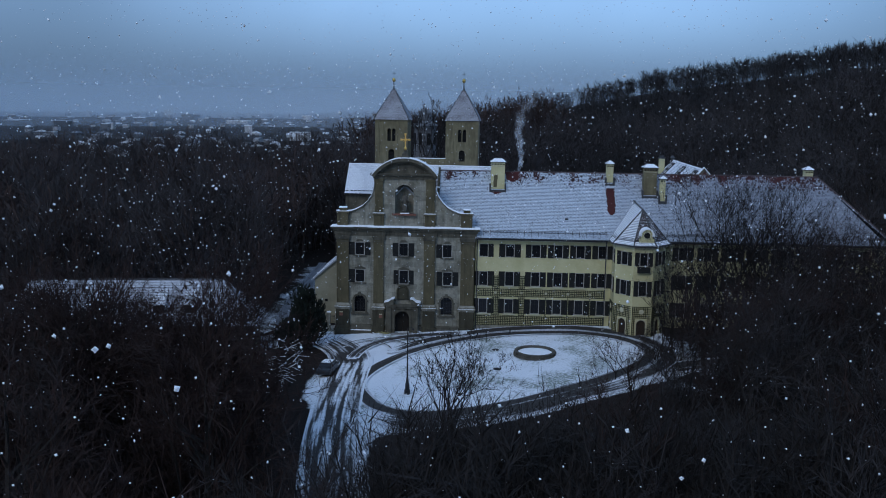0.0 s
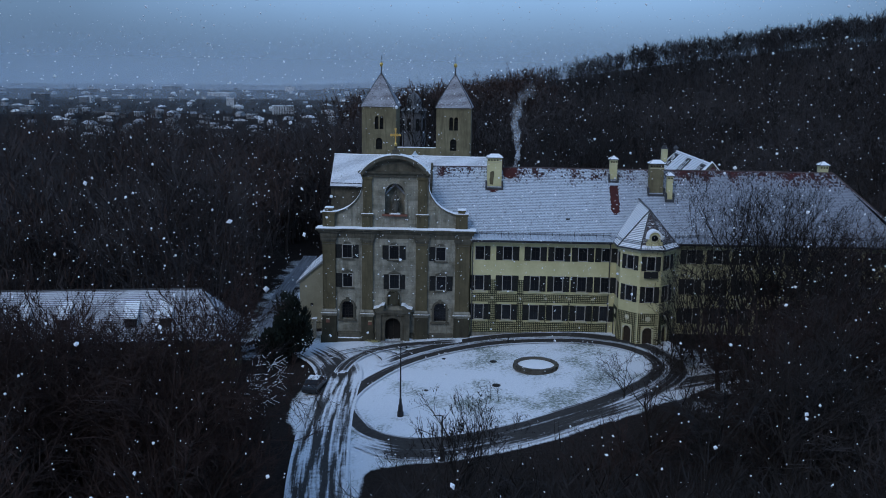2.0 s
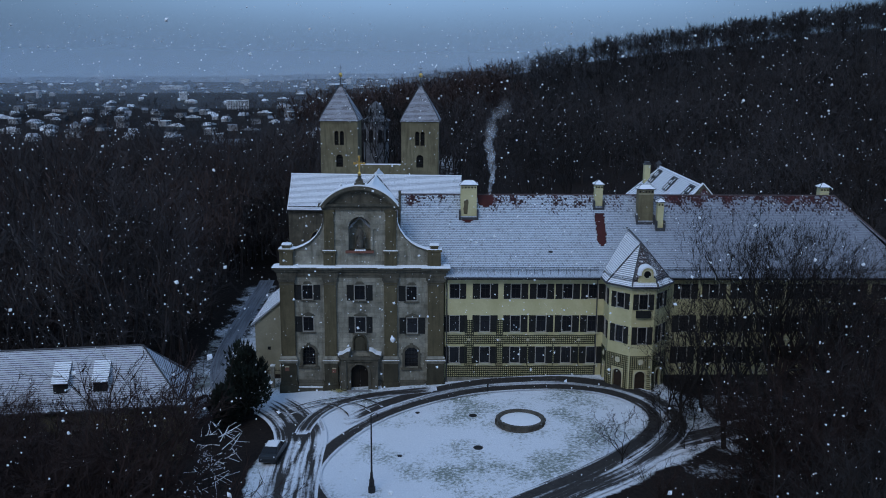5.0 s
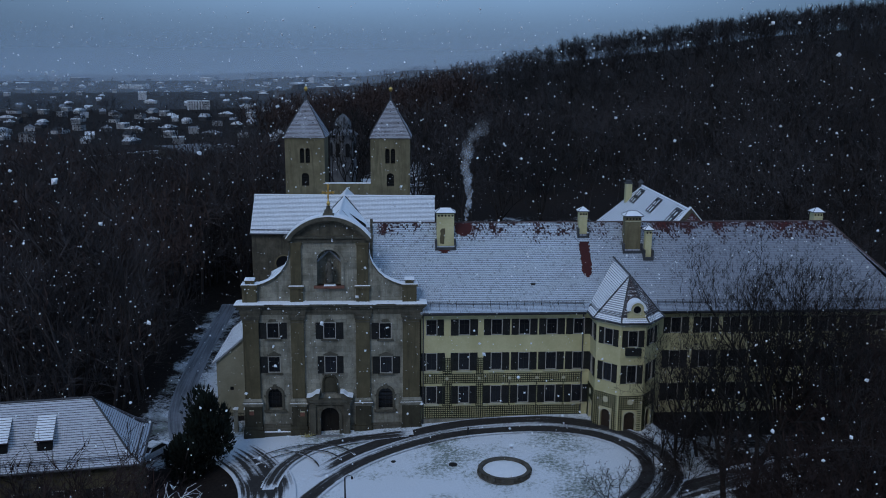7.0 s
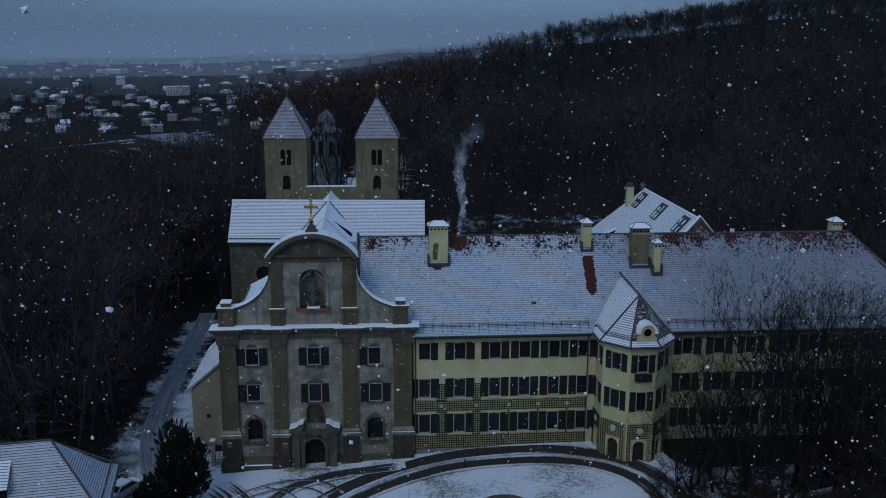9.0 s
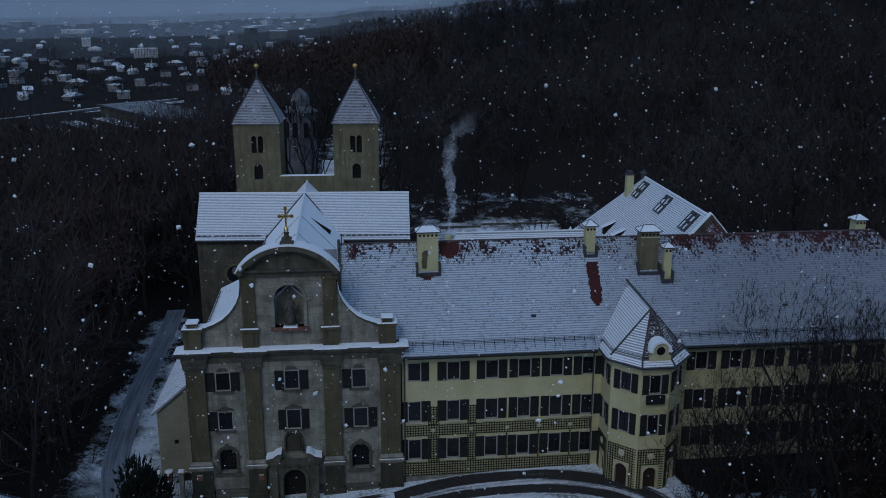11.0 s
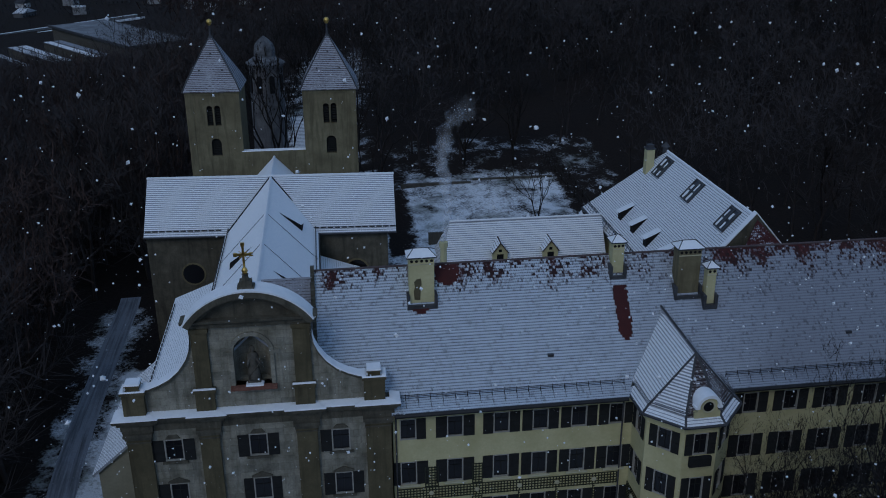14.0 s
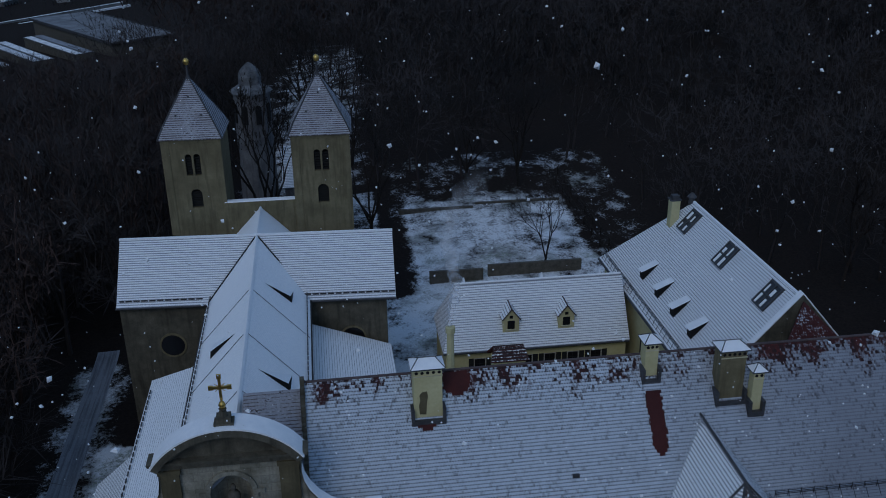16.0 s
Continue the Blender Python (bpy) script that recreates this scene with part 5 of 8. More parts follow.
def wing():
    holes = [hole(c, a, b, 1.24) for c in WINDOW_X[1:] + EAST_X for a, b in ROWS] + [hole(WINDOW_X[0], a, b, 1.24) for a, b in ROWS]
    part("front_wall", Mesh().wall(-0.1, 56.0, -0.5, 13.9, 0, 0.5, holes), CREAM, WING, "cream-yellow plastered wall")
    part("side_wall", Mesh().box(55.5, 56, 0.51, 14.6, -0.5, 13.9).box(-5.4, 55.49, 14.1, 14.6, -0.5, 13.9).box(-0.1, 0.4, 0.51, 14.09, -0.5, 13.9), CREAM, WING)
    # added black sheet: the shade of the rooms behind the windows
    part("inside_shade_sheet", Mesh().box(0.5, 55.4, 0.9, 1.0, 0, 13.6), DARK, WING)
    for i, c in enumerate(WINDOW_X):
        for j, (a, b) in enumerate(ROWS):
            sh = (0, 0.72) if i == 0 and j == 2 else (0.55 if i == 0 else 0.86 if i < 2 else 0.80, 0.86 if i < 2 else 0.80)
            window_in(WING, c, a, b, 0.0, 1.24, sh, sill=CREAM_TRIM if j < 2 else None)
    for c in EAST_X:
        for a, b in ROWS:
            window_in(WING, c, a, b, 0.0, 1.24, (0.8, 0.8))
    for x, y in ((0.12, -0.12), (18.0, -0.14)):
        part("downpipe", Mesh().rod((x, y, 0.5), (x, y, 13.6), 0.065, 0.065, 8), LEAD, WING)
    # string course under the eaves
    part("eave_moulding", Mesh().sweep([(-0.1, 0), (18.2, 0)], [(0.002, 13.2), (0.1, 13.25), (0.14, 13.45), (0.4, 13.6), (0.45, 13.78), (0.002, 13.8)]), CREAM_TRIM, WING)
    part("base_course", Mesh().box(-0.08, 18.2, -0.12, -0.004, -0.5, 1.15), STONE, WING, "grey plinth of the wing")
    # roof: steep above, flatter over the eaves
    a = Mesh()
    ze, zk, zr, yr = 13.72, 14.35, 22.35, 7.35
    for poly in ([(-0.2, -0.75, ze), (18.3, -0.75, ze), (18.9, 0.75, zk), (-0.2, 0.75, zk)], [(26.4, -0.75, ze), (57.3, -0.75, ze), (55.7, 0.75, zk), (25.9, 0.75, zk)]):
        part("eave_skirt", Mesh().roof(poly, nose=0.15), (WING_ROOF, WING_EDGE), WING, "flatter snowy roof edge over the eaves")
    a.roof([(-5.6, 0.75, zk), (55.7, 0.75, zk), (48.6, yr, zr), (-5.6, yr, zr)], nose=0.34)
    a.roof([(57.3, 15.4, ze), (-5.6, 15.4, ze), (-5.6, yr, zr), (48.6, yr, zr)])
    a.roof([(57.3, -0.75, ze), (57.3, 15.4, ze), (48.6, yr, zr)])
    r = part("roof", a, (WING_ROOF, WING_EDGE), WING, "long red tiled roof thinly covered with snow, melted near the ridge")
    part("ridge_cap", Mesh().rod((-5.6, yr, zr), (48.7, yr, zr), 0.10, 0.10, 6).rod((48.7, yr, zr), (57.2, -0.7, ze + 0.1), 0.09, 0.09, 6), DARK_TILE, r, "row of dark ridge tiles")
    # low snow fence above the eaves, and the gutter
    for x0, x1 in ((0.0, 18.1), (26.4, 57.0)):
        part("gutter", Mesh().rod((x0, -0.9, 13.62), (x1, -0.9, 13.62), 0.16, 0.16, 6), IRON, r)
        g = Mesh()
        for z in (0.18, 0.32, 0.46):
            g.rod((x0, 0.35, 14.2 + z), (x1, 0.35, 14.2 + z), 0.022, 0.022, 4)
        for k in range(int((x1 - x0) / 0.95) + 1):
            x = x0 + 0.95 * k
            g.rod((x, 0.35, 14.15), (x, 0.35, 14.75), 0.03, 0.03, 4).rod((x, -0.35, 13.92), (x, 0.35, 14.62), 0.022, 0.022, 4)
        part("snow_fence", g, IRON, r, "dark snow fence along the eaves")
    # firewall that rises out of the roof beside the church
    g = Mesh()
    for k in range(15):
        y0, y1 = 1.4 + k * 0.4, 1.8 + k * 0.4
        z = 14.35 + (y1 - 0.75) * 1.212
        g.box(-5.75, -5.45, y0 + 0.004, y1 - 0.004, z - 1.2, z + 0.38)
    part("firewall", g, ASHLAR, r, "stepped firewall with snowy treads")
    # bare strip where warm air has melted the snow
    for xc, half, top, foot in ((18.95, 0.58, 20.3, 16.9), (5.0, 0.95, 22.25, 20.95), (2.7, 0.75, 19.8, 19.3)):
        left, right, row = [], [], top
        while row > foot:
            slim = 1.0 if row > foot + 0.5 else 0.82 if row > foot + 0.2 else 0.5
            for side, edge in ((left, -1), (right, 1)):
                x = xc + edge * half * slim + random.uniform(-0.1, 0.1)
                side += [(x, row - 0.006), (x, row - 0.18)]
            row -= 0.186
        line = left + right[::-1]
        g = Mesh().add([(x, 0.75 + (z - 14.35) / 1.212 - 0.062, z + 0.03) for x, z in line], [tuple(range(len(line)))])
        part("bare_patch", g, RED_TILE, r, "ragged patch of bare dark-red tiles")
    for x, z in ((12.6, 16.15), (37.6, 16.3), (46.2, 16.4)):
        y = 0.75 + (z - 14.35) / 1.212
        w = Mesh().box(x - 0.24, x + 0.24, y - 0.12, y + 0.22, z - 0.05, z + 0.16)
        part("roof_hatch", w, LEAD, r, "small roof hatch")
    # roof stretch between the firewall and the nave
    g = Mesh().roof([(-10.5, 1.0, 14.6), (-5.8, 1.0, 14.6), (-5.8, yr, zr - 0.5), (-9.6, yr, zr - 0.5)])
    g.roof([(-5.8, 14.5, 14.6), (-10.5, 14.5, 14.6), (-9.6, yr, zr - 0.5), (-5.8, yr, zr - 0.5)])
    part("link_roof", g, (LINK_ROOF, TILE_EDGE), WING, "half-bare brown roof between church and wing")


wing()


def trellis():
    """Dark green lattice on the lower front, leaving out the windows."""
    a = Mesh()
    bands = [(0.1, 17.9, 5.35, 6.45), (0.1, 17.9, 1.2, 2.62)]
    for x0, x1 in ((2.3, 3.35), (6.05, 6.9)):
        bands += [(x0, x1, 6.46, 8.35), (x0, x1, 2.63, 5.34)]
    for c0, c1 in ((8.33, 11.42), (11.42, 14.5), (14.5, 17.55)):
        bands += [((c0 + c1) / 2 - 0.1, (c0 + c1) / 2 + 0.1, 2.63, 5.34)]
    step = 0.25
    for x0, x1, z0, z1 in bands:
        for k in range(int((z1 - z0) / step) + 1):
            z = z0 + k * step
            a.box(x0, x1, -0.05, -0.02, z, z + 0.085)
        for k in range(int((x1 - x0) / step) + 1):
            x = x0 + k * step
            a.box(x, x + 0.085, -0.085, -0.052, z0, z1)
    part("trellis", a, TRELLIS, WING, "dark green wooden wall trellis")
    for x in (2.8, 6.45, 9.88, 12.96, 16.0):
        m = Mesh()
        m.m = pose(x, -0.09, 5.9, 90)
        part("medallion", m.lathe([(0.2, 0), (0.2, 0.05), (0.1, 0.08)], 12), CREAM_TRIM, WING, "round pale medallion")


trellis()


def chimney(x, y, zbase, ztop, w, d, label, openings=5, stain=False):
    """A plastered stack with a slab cap, small vents under it and snow on top. Returns the part."""
    a = Mesh().box(x - w / 2, x + w / 2, y - d / 2, y + d / 2, zbase, ztop - 0.34)
    n = openings
    c = part("chimney", a, TOWER if "olive" in label else CREAM, WING, label)
    for k in range(n):
        v = Mesh()
        v.m = pose(x - w / 2 + w * (k + 0.5) / n, y - d / 2, ztop - 0.62, 90)
        part("dark_vent", v.lathe([(0.12, -0.05), (0.12, 0.006)], 10), DARK, c)
    part("string_course", Mesh().box(x - w / 2 - 0.04, x + w / 2 + 0.04, y - d / 2 - 0.04, y - d / 2 - 0.003, ztop - 0.92, ztop - 0.84), CREAM_TRIM, c)
    e = 0.2
    part("cap", Mesh().box(x - w / 2 - e, x + w / 2 + e, y - d / 2 - e, y + d / 2 + e, ztop - 0.34, ztop - 0.25), LEAD, c)
    q = [(x - w / 2 - e, y - d / 2 - e), (x + w / 2 + e, y - d / 2 - e), (x + w / 2 + e, y + d / 2 + e), (x - w / 2 - e, y + d / 2 + e)]
    u = max(0.02, w / 2 - 0.4)
    t = [(x - u, y), (x + u, y)]
    lid = Mesh().add([(*p, ztop - 0.24) for p in q] + [(*p, ztop + 0.22) for p in t], [(0, 1, 5, 4), (1, 2, 5), (2, 3, 4, 5), (3, 0, 4), (3, 2, 1, 0)])
    lid = part("snow_cap", lid, SNOW, c, "tented cap under snow")
    ribs = Mesh()
    for i in range(4):
        ribs.rod((*q[i], ztop - 0.22), (*t[1 if i in (1, 2) else 0], ztop + 0.24), 0.035, 0.035, 4)
    ribs.rod((*t[0], ztop + 0.24), (*t[1], ztop + 0.24), 0.035, 0.035, 4)
    part("cap_rib", ribs, LEAD, c)
    f = Mesh().box(x - w / 2 - 0.22, x - w / 2 - 0.004, y - d / 2 - 0.35, y + d / 2, zbase, zbase + 0.75 * 1.3).box(x + w / 2 + 0.004, x + w / 2 + 0.22, y - d / 2 - 0.35, y + d / 2, zbase, zbase + 0.75 * 1.3)
    f.box(x - w / 2 - 0.22, x + w / 2 + 0.22, y - d / 2 - 0.36, y - d / 2 - 0.004, zbase - 0.25, zbase + 0.12)
    part("flashing", f, LEAD, c)
    if stain:
        g = Mesh().slab([(x - 0.6, zbase + 0.5), (x - 0.15, zbase + 0.45), (x - 0.1, zbase + 1.3), (x - 0.02, zbase + 1.9), (x - 0.08, zbase + 2.3), (x - 0.4, zbase + 2.25), (x - 0.62, zbase + 2.0), (x - 0.55, zbase + 1.6), (x - 0.65, zbase + 1.2)], y - d / 2 - 0.02, y - d / 2 - 0.004)
        part("damp_patch", g, OLIVE, c, "dark damp stain")
    return c


def roof_z(y):
    return 14.35 + (y - 0.75) * 1.212


chimney(2.86, 6.0, roof_z(5.2), 24.1, 1.95, 1.3, "broad cream chimney with a dark damp stain", stain=True)
chimney(18.95, 6.8, roof_z(6.1), 24.05, 0.95, 1.0, "slim cream chimney", 3)
chimney(24.5, 5.6, roof_z(4.8), 23.7, 1.85, 1.2, "broad olive-cream chimney")
chimney(26.2, 4.7, roof_z(4.3), 22.2, 0.75, 0.7, "small cream chimney beside a broad one", 2)
chimney(47.6, 8.2, 20.5, 23.6, 1.1, 1.1, "slim cream chimney near the hip", 3)


def oriel():
    """The polygonal bay with its own tented roof."""
    base = [(18.85, 0.0), (18.9, -2.9), (21.05, -5.0), (23.7, -4.95), (25.75, -2.6), (25.8, 0.0)]
    eave = [(18.3, 0.3), (18.38, -3.2), (20.85, -5.6), (23.92, -5.55), (26.3, -2.85), (26.4, 0.4)]
    for (xa, ya), (xb, yb) in zip(base, base[1:]):
        length = math.hypot(xb - xa, yb - ya)
        m = pose(xa, ya, 0, 0, 0, math.degrees(math.atan2(yb - ya, xb - xa)))
        cs, w = [length / 2], 1.1
        holes = [hole(c, a, b, w) for c in cs for a, b in ROWS[1:]]
        door = hole(length / 2, 0.2, 3.6, 1.25)
        holes.append(door)
        a = Mesh()
        a.m = m
        a.wall(0, length, -0.5, 13.9, 0, 0.4, holes)
        arch_fill(a, door[0], door[1], 3.6, 0, 0.4)
        if xa > 21 and xb < 24:
            bx = Mesh()
            bx.m = m
            lo = ROWS[-1][0]
            bx.box(length / 2 - 0.85, length / 2 + 0.85, -0.42, -0.1, lo - 0.85, lo - 0.05)
            part("planter", bx, SHUTTER, WING, "dark planter box under a window")
        f = part("bay_wall", a, CREAM, WING, "cream wall face of the polygonal bay")
        for c in cs:
            for z0, z1 in ROWS[1:]:
                window_in(WING, c, z0, z1, 0.0, w, (0.62, 0.62), m)
        b = Mesh()
        b.m = m
        b.box(door[0], door[1], 0.25, 0.32, -0.2, 3.6)
        part("doorway", b, DOOR_WOOD, f, "dark arched doorway")
        t = Mesh()
        t.m = m
        arch_ring(t, door[0] + 0.01, door[1] - 0.01, 0.2, 3.59, 0.14, -0.07, -0.003)
        part("door_surround", t, CREAM_TRIM, f)
        t = Mesh()
        t.m = m
        step = 0.25
        for k in range(int(4.6 / step)):
            z = 1.1 + k * step
            for q0, q1 in ((0.08, door[0] - 0.2), (door[1] + 0.2, length - 0.08)) if z < 3.8 else ((0.08, length - 0.08),):
                t.box(q0, q1, -0.05, -0.02, z, z + 0.085)
        for k in range(int((length - 0.16) / step)):
            x = 0.08 + k * step
            t.box(x, x + 0.085, -0.085, -0.052, 3.9 if door[0] - 0.2 < x < door[1] + 0.2 else 1.1, 1.1 + (int(4.6 / step) - 1) * step + 0.085)
        part("trellis", t, TRELLIS, f)
        t = Mesh()
        t.m = m @ pose(length / 2, -0.09, 4.75, 90)
        part("medallion", t.lathe([(0.34, 0), (0.34, 0.06), (0.2, 0.1)], 14), CREAM_TRIM, f)
        t = Mesh()
        t.m = m
        t.box(-0.05, length + 0.05, -0.2, -0.003, 13.3, 13.72)
        part("eave_moulding", t, CREAM_TRIM, f)
    # dark planter box on the middle face
    ridge, front = Vector((22.18, 4.75, 18.8)), Vector((22.3, -2.8, 18.35))
    ring = [Vector((*p, 13.72)) for p in eave]
    kick = [p + (Vector((22.3, -1.0, 13.72)) - p) * 0.13 + Vector((0, 0, 0.5)) for p in ring]
    facets = [([ring[i], ring[i + 1], kick[i + 1], kick[i]], 0.2) for i in range(5)]
    facets += [([Vector((18.85, 1.3, 14.3)), kick[1], front, ridge], 0.25), ([kick[4], Vector((25.9, 1.3, 14.3)), ridge, front], 0.3), ([kick[1], kick[2], front], 0.45)]
    for i in (2, 3):
        part("bare_facet", Mesh().roof([kick[i], kick[i + 1], front], nose=0.45), (BARE_ROOF, TILE_EDGE), WING, "bare dark-red facet of the bay roof")
    for poly, nose in facets:
        t = part("bay_roof", Mesh().roof(poly, nose=nose), (CROSS_ROOF, SOFT_EDGE), WING, "snowy facet of the tented bay roof")
    b = Mesh()
    for p in kick[1:5]:
        b.rod(p, front, 0.11, 0.09)
    for p, q in zip(ring, kick):
        b.rod(p, q, 0.1, 0.1)
    for p, q in zip(ring, ring[1:]):
        b.rod(p, q, 0.12, 0.12)
    for p, q in zip(kick, kick[1:]):
        for h in (0.15, 0.3, 0.45):
            b.rod(p + Vector((0, 0, h)), q + Vector((0, 0, h)), 0.022, 0.022, 4)
    b.rod(ridge, front, 0.11, 0.11)
    part("hip_tile", b, LEAD, t)
    # little dormer with a round window under a curved snowy cap
    m = pose(22.6, -4.95, 14.2, 0, 0, 2)
    d = Mesh()
    d.m = m
    d.slab([(-1.0, 0), (1.0, 0), (1.0, 0.45), (0.8, 0.5)] + arc(0, 1.0, 0.72, 0, 180, 12) + [(-0.8, 0.5), (-1.0, 0.45)], -0.15, 1.2)
    dd = part("bay_dormer", d, CREAM, WING, "small cream dormer with a round window")
    d = Mesh()
    d.m = m
    d.slab(arc(0, 1.0, 0.95, 0, 180, 14) + arc(0, 1.0, 0.74, 180, 0, 14), -0.4, 1.3)
    d.box(-1.05, -0.7, -0.35, 0.3, 0.85, 1.02).box(0.7, 1.05, -0.35, 0.3, 0.85, 1.02)
    part("snow_cap", d, SNOW, dd)
    d = Mesh()
    d.m = m @ pose(0, -0.15, 0.95, 90)
    d.lathe([(0.40, 0.01), (0.40, 0.06)], 16)
    part("pane", d, GLASS, dd)
    d = Mesh()
    d.m = m @ pose(0, -0.15, 0.95, 90)
    d.lathe([(0.52, 0.0), (0.52, 0.1), (0.42, 0.1), (0.42, 0.0)], 16, caps=False)
    part("ring", d, CREAM_TRIM, dd)


oriel()


# ---------------------------------------------------------------- houses behind and beside the abbey
def shed_dormer(parent, m, w, length, mats, label="small shed dormer"):
    """A wedge that opens out of a roof: m is the pose of its front foot on the slope, y running uphill in plan."""
    a = Mesh()
    a.m = m
    h = 0.95
    a.add([(-w / 2, 0, 0), (w / 2, 0, 0), (w / 2, 0, h), (-w / 2, 0, h), (-w / 2 - 0.06, length, length * 0.95), (w / 2 + 0.06, length, length * 0.95), (-w / 2 - 0.1, -0.25, h - 0.02), (w / 2 + 0.1, -0.25, h - 0.02)],
          [(0, 1, 2, 3), (1, 5, 2), (0, 3, 4), (6, 7, 5, 4)])
    a.s = [1, 1, 1, 0]
    part("dormer", a, mats, parent, label)


def rear_house():
    """The steep house behind the wing; its ridge runs away from the wing."""
    t = thing("rear_house", "steep-roofed cream house behind the abbey wing, roof white with snow", "house", pose(44.1, 0, 0, 0, 0, 1.0))
    zr, ze, h = 22.62, 14.3, 7.55
    part("wall", Mesh().box(-h + 0.5, h - 0.5, 14, 41.0, 0, 14.2), CREAM, t, "cream plastered wall")
    a = Mesh()
    a.roof([(-h, 41.7, ze), (-h, 14.2, ze), (0, 14.2, zr), (0, 35.5, zr)])
    a.roof([(h, 14.2, ze), (h, 41.7, ze), (0, 35.5, zr), (0, 14.2, zr)])
    a.roof([(h, 41.7, ze), (-h, 41.7, ze), (0, 35.5, zr)])
    r = part("roof", a, (REAR_ROOF, SOFT_EDGE), t, "steep roof evenly covered with snow")
    b = Mesh().roof([(-h, 6.0, ze), (h, 6.0, ze), (0, 13.4, zr - 0.2)])
    part("south_hip", b, (HIP_ROOF, RED_TILE), t, "dark red hip end under a thin dusting of snow")
    b = Mesh().slab([(-h + 0.2, 12.0), (h - 0.2, 12.0), (h - 0.2, ze + 0.1), (0, zr + 0.3), (-h + 0.2, ze + 0.1)], 13.65, 14.15)
    part("firewall", b, ASHLAR, t, "firewall across the roof")
    b = Mesh()
    for s in (-1, 1):
        b.add([(0, 13.6, zr + 0.31), (0, 14.2, zr + 0.31), (s * h, 14.2, ze + 0.05), (s * h, 13.6, ze + 0.05), (0, 13.6, zr + 0.45), (0, 14.2, zr + 0.45), (s * h, 14.2, ze + 0.2), (s * h, 13.6, ze + 0.2)], [(4, 5, 6, 7), (0, 3, 7, 4), (1, 5, 6, 2), (2, 6, 7, 3)])
    part("snow_cap", b, SNOW, t, "snow along the firewall")
    part("ridge_cap", Mesh().rod((0, 14.2, zr + 0.02), (0, 35.5, zr + 0.02), 0.13, 0.13, 6), SNOW, r)
    g = Mesh().rod((-h - 0.08, 14.2, ze - 0.06), (-h - 0.08, 41.6, ze - 0.06), 0.12, 0.12, 6)
    for z in (0.0, 0.14, 0.28):
        g.rod((-h + 0.45, 14.5, ze + 0.72 + z), (-h + 0.45, 41.3, ze + 0.72 + z), 0.03, 0.03, 4)
    for k in range(30):
        y = 14.6 + 0.91 * k
        g.rod((-h + 0.1, y, ze + 0.2), (-h + 0.45, y, ze + 1.05), 0.03, 0.03, 4)
    part("gutter", g, LEAD, r, "gutter and snow fence")
    up = (zr - ze) / h
    for y in (16.8, 25.1, 33.5):
        z0, z1 = zr - 2.15, zr - 0.4
        x0, x1 = -(zr - z0) / up, -(zr - z1) / up
        n = math.hypot(1, up)
        long = math.hypot(x1 - x0, z1 - z0)
        m = Matrix(((0, up / n, 1 / n, x0), (-1, 0, 0, y), (0, -1 / n, up / n, z0), (0, 0, 0, 1)))
        lights = [(u, u + 0.78, w, w + long / 2 - 0.16) for u in (-0.86, 0.08) for w in (0.08, long / 2 + 0.04)]
        sk = Mesh()
        sk.m = m
        win = part("skylight", sk.wall(-1.0, 1.0, -0.08, long + 0.08, -0.2, 0.05, lights), LEAD, t, "large double skylight in a dark frame")
        for u0, u1, w0, w1 in lights:
            g = Mesh()
            g.m = m
            part("pane", g.box(u0, u1, -0.1, -0.07, w0, w1), SKYLIGHT, win)
            g = Mesh()
            g.m = m
            part("snow_cap", g.box(u0 + 0.05, u0 + random.uniform(0.25, 0.45), -0.13, -0.102, w0, w0 + (w1 - w0) * random.uniform(0.5, 0.95)), SNOW, win, "patch of snow on the pane")
    for y in (20.4, 24.5, 28.5, 32.6):
        z = 15.9
        shed_dormer(t, pose(-(zr - z) / up, y, z + 0.02, 0, 0, -90), 0.9, 2.1, (SNOW, DARK))
    c = Mesh().box(-2.4, -1.5, 35.4, 36.3, 19.5, 22.9)
    ch = part("chimney", c, CREAM, t, "slim cream chimney")
    part("cap", Mesh().box(-2.5, -1.4, 35.3, 36.4, 22.901, 23.02).box(-2.3, -1.6, 35.5, 36.2, 23.02, 23.4), LEAD, ch)
    c = Mesh().lathe([(0.35, 21.8), (0.32, 23.0), (0.5, 23.05), (0.1, 23.5)], 8, -0.1, 35.9)
    part("finial", c, LEAD, t)
    for y in (20.5, 24.5, 28.0):
        window_in(t, y, 9.6, 11.6, 0, 1.0, (0.45, 0.45), pose(-h + 0.5, 0, 0, 0, 0, -90) @ Matrix.Scale(-1, 4, (1, 0, 0)))


rear_house()


